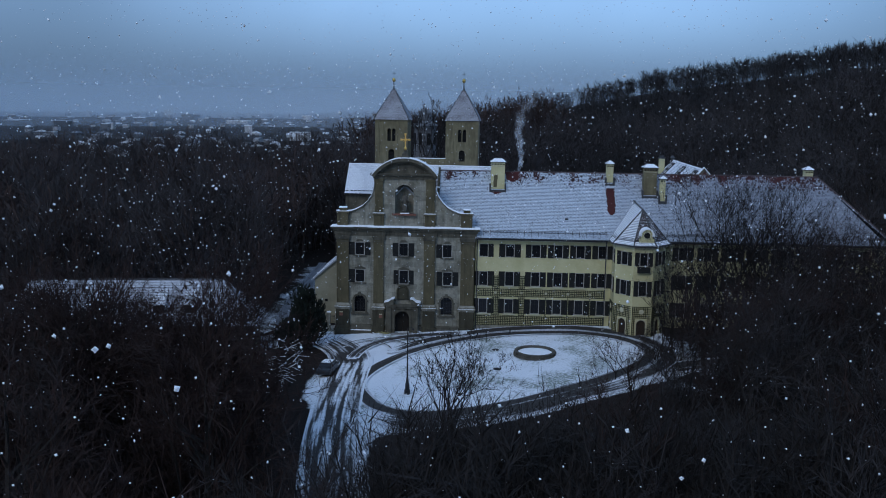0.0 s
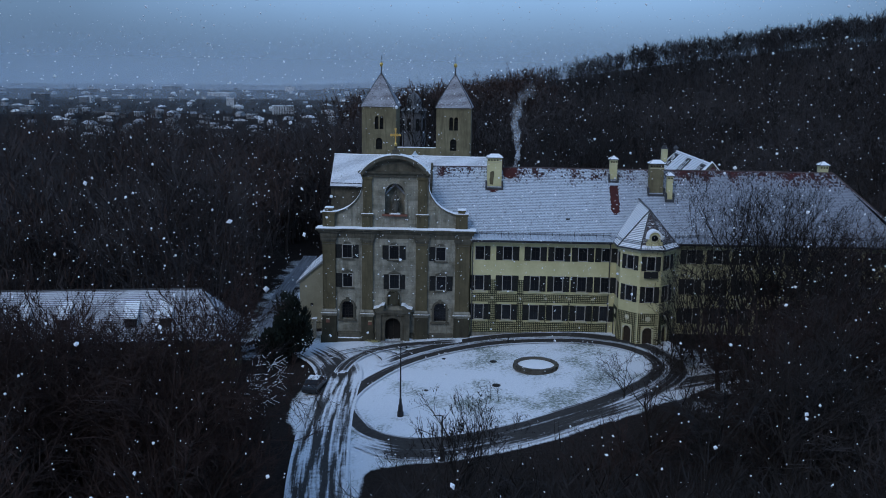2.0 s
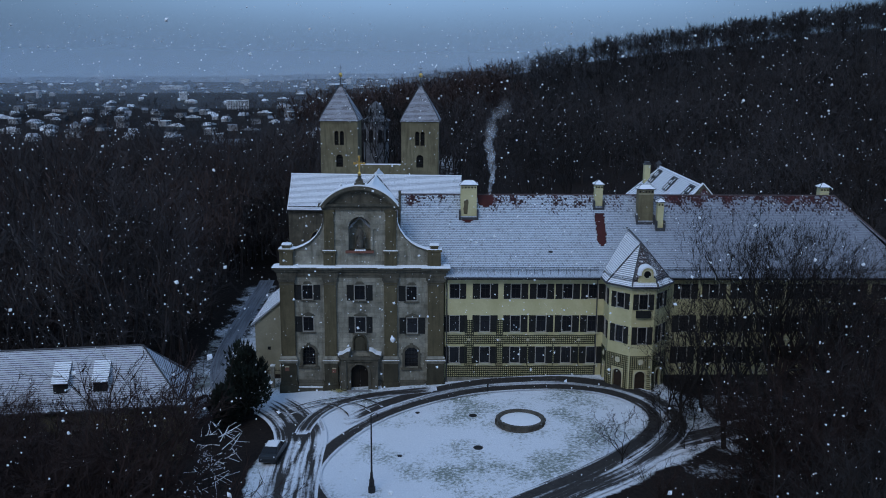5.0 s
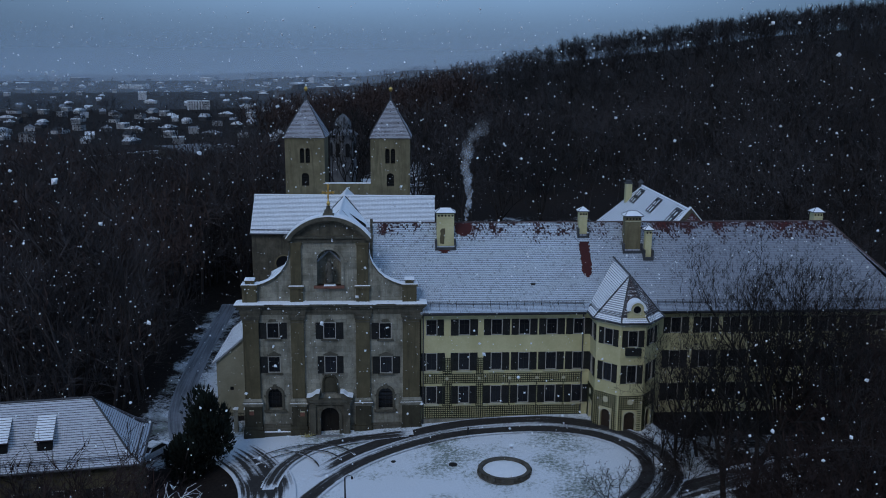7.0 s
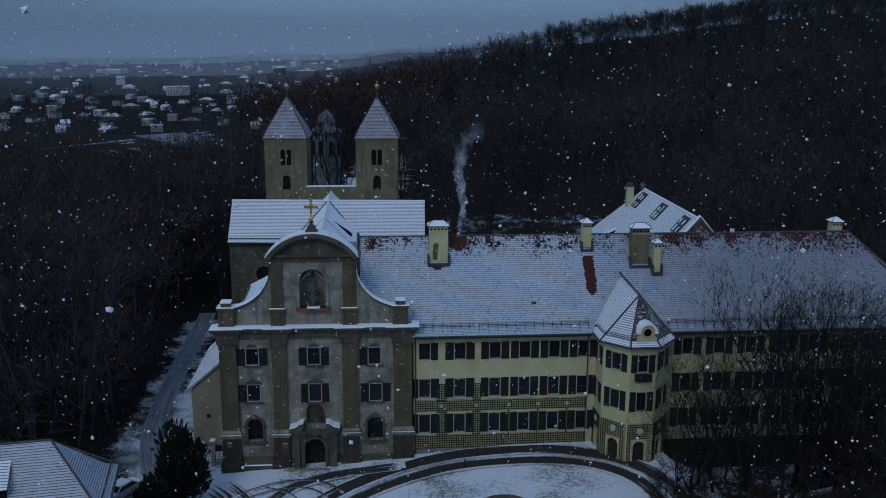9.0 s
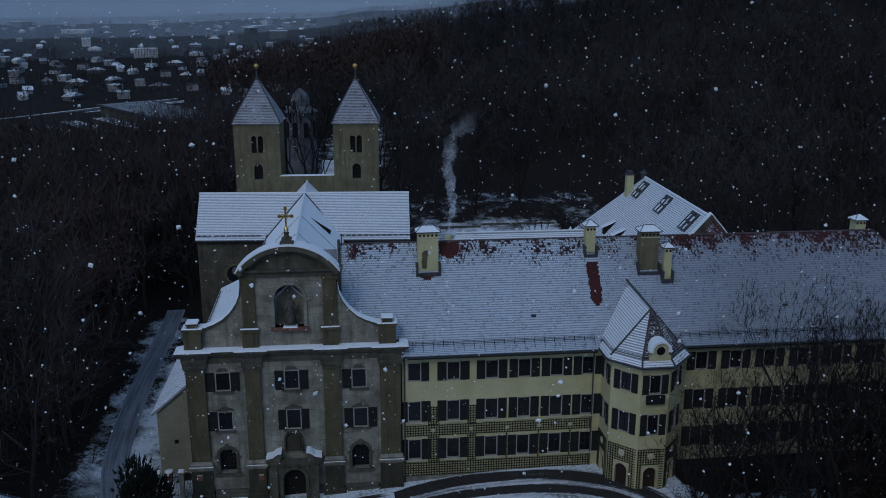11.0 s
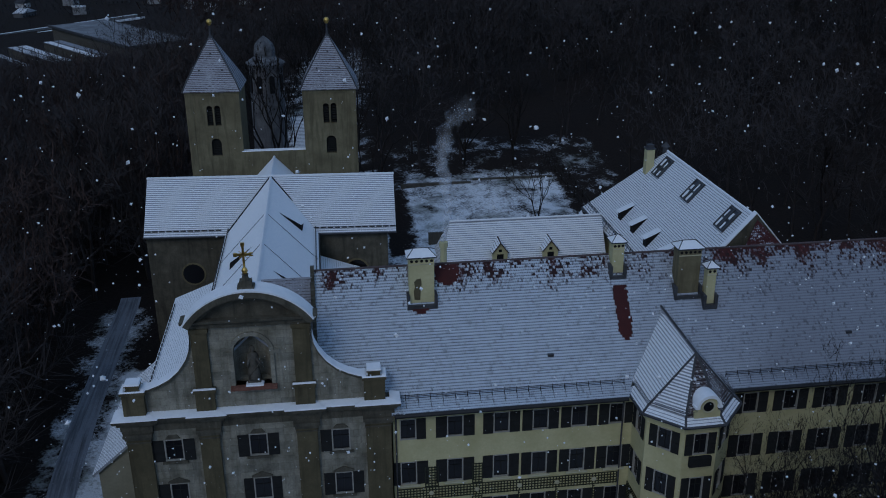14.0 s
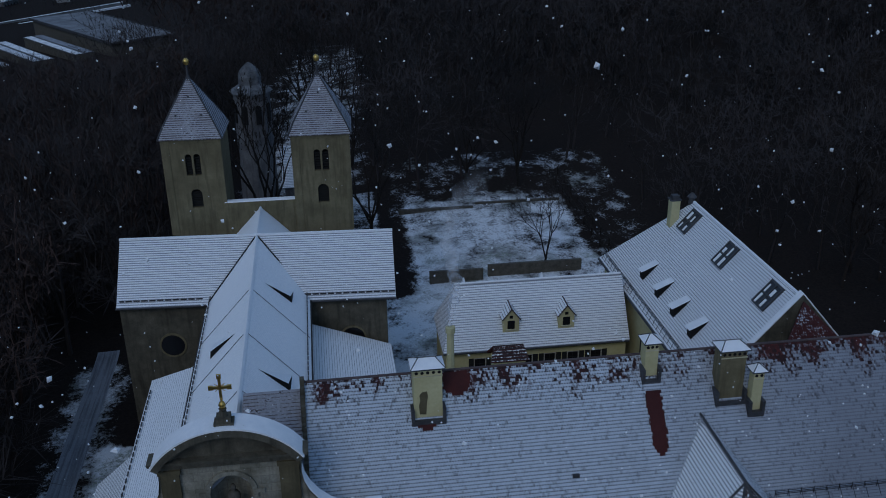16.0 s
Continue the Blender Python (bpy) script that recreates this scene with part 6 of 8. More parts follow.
def low_range():
    t = thing("low_range", "low cream range with two dormers behind the abbey wing", "building")
    yr, zr, ye, ze = 33.3, 16.3, 29.4, 10.75
    holes = [hole(20.6 + 2.35 * k, 7.6, 9.7, 1.2) for k in range(6)]
    part("wall", Mesh().wall(17.2, 35.4, 0, 10.6, ye + 0.5, ye + 0.9, holes).box(17.2, 17.6, ye + 0.91, 37, 0, 10.6).box(17.61, 35.4, 36.6, 37, 0, 10.6), CREAM, t, "cream plastered wall")
    # shade behind these windows, put in as a black sheet
    part("inside_shade_sheet", Mesh().box(17.7, 35.3, ye + 1.2, ye + 1.3, 4, 10.4), DARK, t)
    for k in range(6):
        window_in(t, 20.6 + 2.35 * k, 7.6, 9.7, ye + 0.5, 1.2, (0.5, 0.5))
    a = Mesh().roof([(16.9, ye, ze), (35.6, ye, ze), (35.6, yr, zr), (18.6, yr, zr)])
    a.roof([(35.6, 37.2, ze), (16.9, 37.2, ze), (18.6, yr, zr), (35.6, yr, zr)])
    a.roof([(16.9, 37.2, ze), (16.9, ye, ze), (18.6, yr, zr)])
    r = part("roof", a, (CROSS_ROOF, SOFT_EDGE), t, "snow-covered hipped roof")
    part("ridge_cap", Mesh().rod((18.6, yr, zr), (35.5, yr, zr), 0.12, 0.12, 6), SNOW, r)
    part("gutter", Mesh().rod((16.9, ye - 0.08, ze - 0.05), (35.5, ye - 0.08, ze - 0.05), 0.1, 0.1, 6), LEAD, r, "gutter and snow board")
    up = (zr - ze) / (yr - ye)
    for x in (23.75, 29.3):
        y0, z0 = 30.35, ze + 0.95 * up
        d = Mesh().slab([(x - 0.8, z0 - 0.1), (x + 0.8, z0 - 0.1), (x + 0.8, z0 + 1.55), (x, z0 + 2.55), (x - 0.8, z0 + 1.55)], y0, y0 + 2.0)
        dm = part("dormer", d, CREAM, t, "pointed cream dormer with a small window")
        d = Mesh()
        for s in (-1, 1):
            d.roof([(x + s * 0.95, y0 - 0.2, z0 + 1.42), (x + s * 0.95, y0 + 2.2, z0 + 1.42), (x, y0 + 2.6, z0 + 2.65), (x, y0 - 0.2, z0 + 2.65)] if s > 0 else
                   [(x + s * 0.95, y0 + 2.2, z0 + 1.42), (x + s * 0.95, y0 - 0.2, z0 + 1.42), (x, y0 - 0.2, z0 + 2.65), (x, y0 + 2.6, z0 + 2.65)], 0.3, 0.03, 0.1, 0.15)
        part("dormer_roof", d, (SNOW, DARK_TILE), dm)
        part("pane", Mesh().box(x - 0.36, x + 0.36, y0 - 0.03, y0 - 0.004, z0 + 0.35, z0 + 1.25).box(x - 0.17, x + 0.17, y0 - 0.03, y0 - 0.004, z0 + 1.5, z0 + 1.8), GLASS, dm)
        part("sill", Mesh().box(x - 0.5, x + 0.5, y0 - 0.12, y0 - 0.004, z0 + 0.22, z0 + 0.34), CREAM_TRIM, dm)
    for x in (19.6, 27.5, 33.5):
        part("vent", Mesh().add([(x - 0.35, yr + 0.5, zr - 0.7), (x + 0.35, yr + 0.5, zr - 0.7), (x, yr + 0.5, zr + 0.45), (x, yr + 1.6, zr - 0.2)], [(0, 1, 2), (1, 3, 2), (0, 2, 3)]), SNOW, r)
    c = Mesh().box(20.1, 22.9, 20.0, 21.4, 8, 15.2)
    low = thing("stair_house", "small red-roofed stair house in the yard", "shed")
    part("wall", c, CREAM, low)
    part("roof", Mesh().roof([(19.8, 19.7, 15.2), (23.2, 19.7, 15.2), (22.8, 20.7, 16.3), (20.2, 20.7, 16.3)]).roof([(23.2, 21.7, 15.2), (19.8, 21.7, 15.2), (20.2, 20.7, 16.3), (22.8, 20.7, 16.3)]), (BARE_ROOF, RED_TILE), low)


low_range()


def farm_house():
    """The long hipped house beside the drive."""
    m = pose(-16.8, -14.0, 0, 0, 0, 9.0)
    t = thing("gate_house", "long low house with a hipped snowy roof beside the drive", "house", m)
    zr, ze, h, g = 9.85, 4.9, 4.75, terrain(-18, -14) - 0.6
    holes = [hole(-4.0 - 3.4 * k, 1.0, 2.6, 1.0) for k in range(7)]
    part("wall", Mesh().wall(-31.2, -0.7, g, 4.8, -h + 0.7, -h + 1.1, holes).box(-1.1, -0.7, -h + 1.11, h - 0.7, g, 4.8).box(-31.2, -1.11, h - 1.1, h - 0.7, g, 4.8).box(-31.2, -30.8, -h + 1.11, h - 1.11, g, 4.8), OLIVE, t, "dark weathered plaster wall")
    # black sheet added indoors as the house's inner shade
    part("inside_shade_sheet", Mesh().box(-30.5, -1.3, -h + 1.3, -h + 1.4, g, 4.6), DARK, t)
    for k in range(7):
        window_in(t, -4.0 - 3.4 * k, 1.0, 2.6, -h + 0.7, 1.0, (0.5, 0.5))
    r = None
    for poly in ([(-32, -h, ze), (0, -h, ze), (-1.0, -h + 1.0, ze + 0.65), (-31, -h + 1.0, ze + 0.65)], [(-31, -h + 1.0, ze + 0.65), (-1.0, -h + 1.0, ze + 0.65), (-4.6, 0, zr), (-28, 0, zr)],
                 [(0, -h, ze), (0, h, ze), (-1.0, h - 1, ze + 0.65), (-1.0, -h + 1, ze + 0.65)], [(-1.0, -h + 1, ze + 0.65), (-1.0, h - 1, ze + 0.65), (-4.6, 0, zr)],
                 [(0, h, ze), (-32, h, ze), (-28, 0, zr), (-4.6, 0, zr)], [(-32, h, ze), (-32, -h, ze), (-28, 0, zr)]):
        plane = part("roof_plane", Mesh().roof(poly, nose=0.24), (GATE_ROOF, TILE_EDGE), t, "tile roof dusted with snow")
        r = r or plane
    k = Mesh().rod((-28, 0, zr), (-4.6, 0, zr), 0.12, 0.12, 6)
    for s in (-1, 1):
        k.rod((-4.6, 0, zr), (-1.0, s * (h - 1), ze + 0.65), 0.1, 0.1, 6).rod((-1.0, s * (h - 1), ze + 0.65), (0, s * h, ze), 0.1, 0.1, 6)
    part("hip_tile", k, LEAD, r)
    f = Mesh().rod((-31.9, -h - 0.08, ze - 0.05), (0.08, -h - 0.08, ze - 0.05), 0.1, 0.1, 6).rod((0.08, -h - 0.08, ze - 0.05), (0.08, h, ze - 0.05), 0.1, 0.1, 6)
    for z in (0.1, 0.25, 0.4):
        f.rod((-31, -h + 0.5, ze + 0.35 + z), (-0.5, -h + 0.5, ze + 0.35 + z), 0.025, 0.025, 4).rod((-0.5, -h + 0.5, ze + 0.35 + z), (-0.5, h - 0.5, ze + 0.35 + z), 0.025, 0.025, 4)
    for i in range(12):
        f.rod((-0.5, -h + 0.5 + i * 0.7, ze + 0.3), (-0.5, -h + 0.5 + i * 0.7, ze + 0.8), 0.04, 0.04, 4)
    part("snow_fence", f, LEAD, r, "gutter and snow fence")
    up = (zr - ze - 0.65) / (h - 1.0)
    for x in (-8.4, -12.2, -19.5, -24.0):
        y, z = -3.2, ze + 0.65 + 0.55 * up
        d = Mesh().add([(x - 0.65, y, z), (x + 0.65, y, z), (x + 0.65, y, z + 1.15), (x - 0.65, y, z + 1.15), (x - 0.65, y + 2.1, z + 2.1 * up), (x + 0.65, y + 2.1, z + 2.1 * up)], [(0, 1, 2, 3), (1, 5, 2), (0, 3, 4)])
        dm = part("dormer", d, DARK, t, "shed dormer with a snowy top")
        part("dormer_roof", Mesh().roof([(x - 0.8, y - 0.3, z + 1.1), (x + 0.8, y - 0.3, z + 1.1), (x + 0.8, y + 2.2, z + 2.25 * up), (x - 0.8, y + 2.2, z + 2.25 * up)], 0.3, 0.03, 0.1, 0.15), (SNOW, DARK_TILE), dm)


farm_house()


def side_annex():
    t = thing("side_annex", "small olive lean-to with a snowy roof against the church", "annex")
    part("wall", Mesh().slab([(-13.9, -1.2), (-9.7, -1.2), (-9.7, 9.6), (-13.9, 6.1)], 6.0, 19.5), ANNEX, t, "dull ochre side wall")
    part("roof", Mesh().roof([(-14.4, 20.0, 5.9), (-14.4, 5.7, 5.9), (-9.65, 5.7, 9.95), (-9.65, 20.0, 9.95)]), (NAVE_ROOF, SOFT_EDGE), t, "snow-covered lean-to roof")
    part("pane", Mesh().box(-12.4, -12.0, 5.96, 5.995, 2.6, 3.0), GLASS, t)
    f = thing("iron_gate", "dark iron gate and fence beside the church front", "gate")
    for x in (-13.2, -11.0, -9.8):
        part("gate_post", Mesh().box(x - 0.22, x + 0.22, 1.0, 1.44, -1.0, 2.0).box(x - 0.3, x + 0.3, 0.92, 1.52, 2.0, 2.12), STONE, f)
        snow_on(f, [(x - 0.3, x + 0.3, 0.92, 1.52, 2.12, 0.1)])
    for i in range(20):
        x = -12.9 + i * 0.15
        if not -11.25 < x < -10.75:
            part("bar", Mesh().rod((x, 1.22, -0.8), (x, 1.22, 1.75), 0.018, 0.018, 4), IRON, f)
    for x0, x1, z in ((-12.95, -11.22, 1.5), (-12.95, -11.22, -0.4), (-10.77, -10.02, 1.5)):
        part("rail", Mesh().box(x0, x1, 1.2, 1.24, z, z + 0.06), IRON, f)
    b = thing("refuse_bin", "red metal bin standing by the annex", "bin", pose(-12.9, 4.6, terrain(-12.9, 4.6)))
    part("body", Mesh().lathe([(0.34, 0), (0.38, 1.0), (0.40, 1.05)], 10), RUST, b)
    part("lid", Mesh().lathe([(0.42, 1.052), (0.40, 1.15), (0.1, 1.22)], 10), SNOW, b)


side_annex()


CHAPEL = mottled("pale_chapel_plaster", (0.06, 0.06, 0.066), (0.19, 0.19, 0.197), 0.4, 4.0, streaks=True)
CAP = mottled("dark_sheet_cap_dusted_with_snow", (0.030, 0.032, 0.036), (0.19, 0.20, 0.215), 0.7, 3.0)


def white_tower():
    """The pale chapel tower behind the church."""
    t = thing("chapel_tower", "pale round chapel tower with a snowy domed cap behind the church", "tower", pose(-2.6, 74.0, 1.2) @ Matrix.Diagonal((0.92, 0.92, 1.0, 1.0)))
    holes = []
    a = Mesh().lathe([(2.8, -1.5), (2.7, 12), (2.6, 25.0), (2.8, 25.1), (2.8, 25.5)], 8)
    part("wall", a, CHAPEL, t, "pale weathered plaster")
    b = Mesh().lathe([(3.1, 25.5), (2.9, 25.75), (1.9, 26.3), (1.65, 26.5), (1.65, 27.5), (1.4, 28.2), (0.8, 28.8), (0.12, 29.3)], 8)
    part("dome", b, CAP, t, "domed cap patched with snow")
    for k in range(8):
        ang = radians(22.5 + 45 * k)
        m = Mesh()
        m.m = pose(2.48 * math.cos(ang), 2.48 * math.sin(ang), 0, 0, 0, 22.5 + 45 * k + 90)
        m.slab([(-0.4, 21.5), (0.4, 21.5)] + arc(0, 23.6, 0.4, 0, 180, 8), -0.16, 0.1)
        part("opening", m, DARK, t)
    w = thing("chapel_nave", "low pale chapel wall with a snowy roof", "chapel")
    part("wall", Mesh().box(0.8, 6.5, 73, 81, 0, 13.5), CHAPEL, w)
    part("roof", Mesh().roof([(0.5, 72.5, 13.4), (6.9, 72.5, 13.4), (6.9, 77, 18.0), (0.5, 77, 18.0)]).roof([(6.9, 81.5, 13.4), (0.5, 81.5, 13.4), (0.5, 77, 18.0), (6.9, 77, 18.0)]), (CROSS_ROOF, SOFT_EDGE), w)


white_tower()


# ---------------------------------------------------------------- forecourt
def fountain():
    x, y = 17.9, -13.0
    t = thing("fountain", "round stone fountain basin filled with snow on the lawn", "fountain", pose(x, y, terrain(x, y) - 0.05))
    rim = part("rim", Mesh().lathe([(2.75, 0), (2.75, 0.16), (2.55, 0.18), (2.55, 0.45), (2.62, 0.55), (2.25, 0.58), (2.2, 0.3)], 36, caps=False), STATUE, t, "dark wet stone rim")
    for k in range(18):
        a, b = Mesh(), radians(20 * k)
        a.m = pose(2.66 * math.cos(b), 2.66 * math.sin(b), 0.2, 0, 0, 20 * k)
        part("block", a.box(-0.06, 0.04, -0.14, 0.14, 0, 0.3), STATUE, rim)
    part("snow_fill", Mesh().lathe([(2.19, 0.3), (1.7, 0.36), (0.8, 0.4), (0.02, 0.42)], 36), SNOW, t, "white snow filling the basin")


fountain()


def street_lamp(x, y, h, arm, label):
    t = thing("street_lamp", label, "lamp post", pose(x, y, terrain(x, y)))
    part("base", Mesh().lathe([(0.34, -0.2), (0.34, 0.5), (0.26, 0.55), (0.24, 1.2), (0.16, 1.35), (0.13, 1.9), (0.09, 2.0)], 12), IRON, t)
    part("pole", Mesh().lathe([(0.09, 2.0), (0.06, h)], 10), IRON, t)
    if arm:
        part("arm", Mesh().rod((0, 0, h), (-0.5, 0, h + 0.06), 0.05, 0.04), IRON, t)
        part("lantern", Mesh().box(-0.85, -0.35, -0.12, 0.12, h - 0.02, h + 0.1), IRON, t)
        snow_on(t, [(-0.85, -0.35, -0.12, 0.12, h + 0.1, 0.06)])
    else:
        part("lantern", Mesh().rod((0, 0, h), (0.3, 0, h + 0.2), 0.04, 0.03).rod((0.3, 0, h + 0.2), (0.6, 0, h + 0.1), 0.03, 0.02).lathe([(0.02, h + 0.1), (0.1, h + 0.02), (0.09, h - 0.15)], 8, 0.6), IRON, t)


street_lamp(2.85, -26.6, 7.6, False, "tall slender black iron lamp post on the snowy lawn")
street_lamp(7.6, -37.4, 4.4, True, "short lamp post with a side lantern by the drive")


def lawn_hatch(x, y, r):
    t = Mesh().lathe([(r, 0), (r, 0.06), (r * 0.8, 0.08)], 14)
    t2 = part("lawn_hatch", t, IRON)
    t2.matrix_basis = pose(x, y, terrain(x, y) + 0.0)
    tagged(t2, "dark round metal cover lying in the snowy lawn", "manhole cover", "covers in the lawn")


for hx, hy, hr in ((13.1, -18.6, 0.5), (12.9, -10.6, 0.45), (5.2, -19.5, 0.25), (6.8, -9.0, 0.25)):
    lawn_hatch(hx, hy, hr)

bol = thing("bollard", "short dark post at the drive's edge", "bollard", pose(14.9, -4.2, terrain(14.9, -4.2)))
part("post", Mesh().lathe([(0.1, -0.1), (0.09, 0.9), (0.12, 0.95), (0.05, 1.05)], 8), IRON, bol)


def car(x, y, yaw, paint, label):
    """A small saloon: shaped body, dark glass, wheels, lamps."""
    t = thing("car", label, "car", pose(x, y, terrain(x, y) + 0.12, 0, 0, yaw))
    side = [(-2.1, 0.35), (-2.15, 0.75), (-1.95, 0.92), (-1.35, 0.98), (-0.75, 1.42), (0.75, 1.46), (1.45, 1.0), (2.05, 0.9), (2.12, 0.6), (2.05, 0.35)]
    a = Mesh()
    rows = []
    for w, inset in ((0.84, 0.0), (0.78, 0.06)):
        for s in (-1, 1):
            pass
    n = len(side)
    vs = [(px, s * (0.86 - 0.14 * max(0, pz - 0.9) / 0.5), pz) for s in (-1, 1) for px, pz in side]
    a.add(vs, [tuple(range(n)), tuple(range(2 * n - 1, n - 1, -1))] + [(i, n + i, n + (i + 1) % n, (i + 1) % n) for i in range(n)])
    part("body", a, paint, t)
    g = Mesh()
    for s in (-1, 1):
        pts = [(-1.2, 0.99), (-0.72, 1.36), (0.7, 1.40), (1.28, 1.02)]
        g.add([(px, s * (0.868 - 0.14 * max(0, pz - 0.9) / 0.5), pz) for px, pz in pts], [(0, 1, 2, 3)])
    g.add([(1.40, -0.72, 1.06), (1.40, 0.72, 1.06), (0.80, 0.66, 1.45), (0.80, -0.66, 1.45)], [(0, 1, 2, 3)])
    g.add([(-1.30, -0.72, 1.05), (-1.30, 0.72, 1.05), (-0.80, 0.66, 1.41), (-0.80, -0.66, 1.41)], [(0, 1, 2, 3)])
    part("window_glass", g, GLASS, t)
    for px in (-1.3, 1.3):
        for s in (-1, 1):
            w = Mesh()
            w.m = pose(px, s * 0.74, 0.3, 90)
            ty = part("wheel", w.lathe([(0.31, -0.1), (0.32, 0), (0.31, 0.1)], 14), IRON, t)
    snow_on(t, [(-0.7, 0.7, -0.62, 0.62, 1.45, 0.06), (1.5, 2.0, -0.7, 0.7, 0.97, 0.04)])
    part("headlight", Mesh().box(2.06, 2.12, -0.75, -0.45, 0.6, 0.75).box(2.06, 2.12, 0.45, 0.75, 0.6, 0.75), FRAME, t)


CAR_DARK = material("dark_car_paint", (0.015, 0.017, 0.02), 0.3)
CAR_PALE = mottled("snowed_over_car_paint", (0.45, 0.48, 0.53), (0.7, 0.73, 0.78), 2.0, 9.0, 0.5)
car(-7.7, -18.4, 84, CAR_DARK, "dark car parked beside the slushy drive")
car(-18.9, -4.6, 60, CAR_PALE, "snow-covered car parked by the long house")


def notice(x, y, z, label):
    t = thing("notice_board", label, "sign", pose(x, y, z), group="notices by the portal")
    part("panel", Mesh().box(-0.24, 0.24, -0.05, -0.004, -0.35, 0.1), RUST, t)
    part("white_strip", Mesh().box(-0.24, 0.24, -0.05, -0.004, 0.12, 0.24), CREAM_TRIM, t, "white strip over the panel")


notice(-8.9, -0.762, 2.5, "small dull red notice on a church pedestal")
notice(-3.3, -0.762, 2.3, "small dull red notice beside the church portal")
straw = Mesh()
rng_straw = np.random.default_rng(4)
for k in range(60):
    c0 = Vector((-2.75 + rng_straw.normal(0, 0.28), -1.75 + rng_straw.normal(0, 0.16), 0.12))
    straw.rod(c0, c0 + Vector((rng_straw.normal(0, 0.3), rng_straw.normal(0, 0.1), abs(rng_straw.normal(0, 0.14)))), 0.03, 0.015, 4)
bundle = part("straw_bundle", straw, mottled("pale_yellow_straw", (0.28, 0.25, 0.10), (0.46, 0.42, 0.2), 2.0, 10.0))
bundle.location.z = terrain(-2.7, -1.7) + 0.05
tagged(bundle, "loose pale yellow twigs lying beside the portal", "twigs", "", "stuff")


# garden behind: walls, posts and fence
def garden():
    for i, (x0, x1, y, z) in enumerate(((19.6, 27.0, 64.6, 3.0), (27.8, 41.0, 65.4, 3.1), (17.5, 29.5, 88.6, 3.6), (30.0, 44.0, 89.8, 3.7))):
        g = min(terrain(x0, y), terrain(x1, y))
        t = thing("garden_wall", "low dark garden wall beside the snowy lawn", "wall", group="garden walls")
        z = z if i < 2 else max(terrain(x0, y), terrain(x1, y)) + 0.3
        part("masonry", Mesh().box(x0, x1, y, y + 0.45, g - 0.5, z), STATUE, t)
    f = thing("garden_fence", "long wooden rail fence on the snowy slope", "fence")
    for s in (0, 1.4):
        k = Mesh()
        p0, p1 = Vector((44.8 + s, 100.0, 0)), Vector((46.0 + s, 69.0, 0))
        for i in range(9):
            q = p0.lerp(p1, i / 8)
            z = terrain(q.x, q.y)
            part("post", Mesh().box(q.x - 0.08, q.x + 0.08, q.y - 0.08, q.y + 0.08, z - 0.3, z + 1.3), BARK, f)
        a, b = Vector((p0.x, p0.y, terrain(p0.x, p0.y))), Vector((p1.x, p1.y, terrain(p1.x, p1.y)))
        for h in (0.5, 1.1):
            k.rod(a + Vector((0, 0, h)), b + Vector((0, 0, h)), 0.09, 0.09, 4)
        part("rail", k, BARK, f)


garden()


# ---------------------------------------------------------------- trees
def limbs(rng, height, spread, plan, droop=0.0, trunk=0.02, clear=0.22):
    """Branch segments (start, end, radius, radius, level) of a bare tree. plan: how many shoots each level bears."""
    out = []

    def grow(p, d, length, r, level):
        steps = 4 if level == 0 else 3 if level == 1 else 2 if level == 2 and len(plan) > 3 else 1
        pts, q, v = [p], p, d
        for _ in range(steps):
            v = (v + Vector(rng.normal(0, 0.10 + 0.05 * level, 3)) + Vector((0, 0, (0.10 if level else 0.02) - droop * level))).normalized()
            q = q + v * (length / steps)
            pts.append(q)
        for i in range(steps):
            out.append((pts[i], pts[i + 1], r * (1 - 0.75 * i / steps), r * (1 - 0.75 * (i + 1) / steps), level))
        if level >= len(plan):
            return
        for k in range(plan[level]):
            f = clear + (1 - clear) * (k + rng.uniform(0.1, 0.9)) / plan[level] if level == 0 else rng.uniform(0.18, 1.0)
            f = min(f, 0.999)
            i = int(f * steps)
            at = pts[i].lerp(pts[i + 1], f * steps - i)
            along = (pts[i + 1] - pts[i]).normalized()
            side = along.cross(Vector(rng.normal(0, 1, 3)))
            side = side.normalized() if side.length > 1e-3 else Vector((1, 0, 0))
            tilt = radians(rng.uniform(30, 62) * spread)
            way = (along * math.cos(tilt) + side * math.sin(tilt)).normalized()
            size = length * (rng.uniform(0.40, 0.62) * (1.15 - 0.5 * f) if level == 0 else rng.uniform(0.42, 0.66))
            grow(at, way, size, max(0.006, r * (1 - 0.7 * f) * 0.55), level + 1)

    grow(Vector((0, 0, -0.5)), Vector((0, 0, 1)), height * 0.9, height * trunk, 0)
    k = height / max(b.z for _, b, *_ in out)
    return [(a * k, b * k, ra, rb, level) for a, b, ra, rb, level in out]


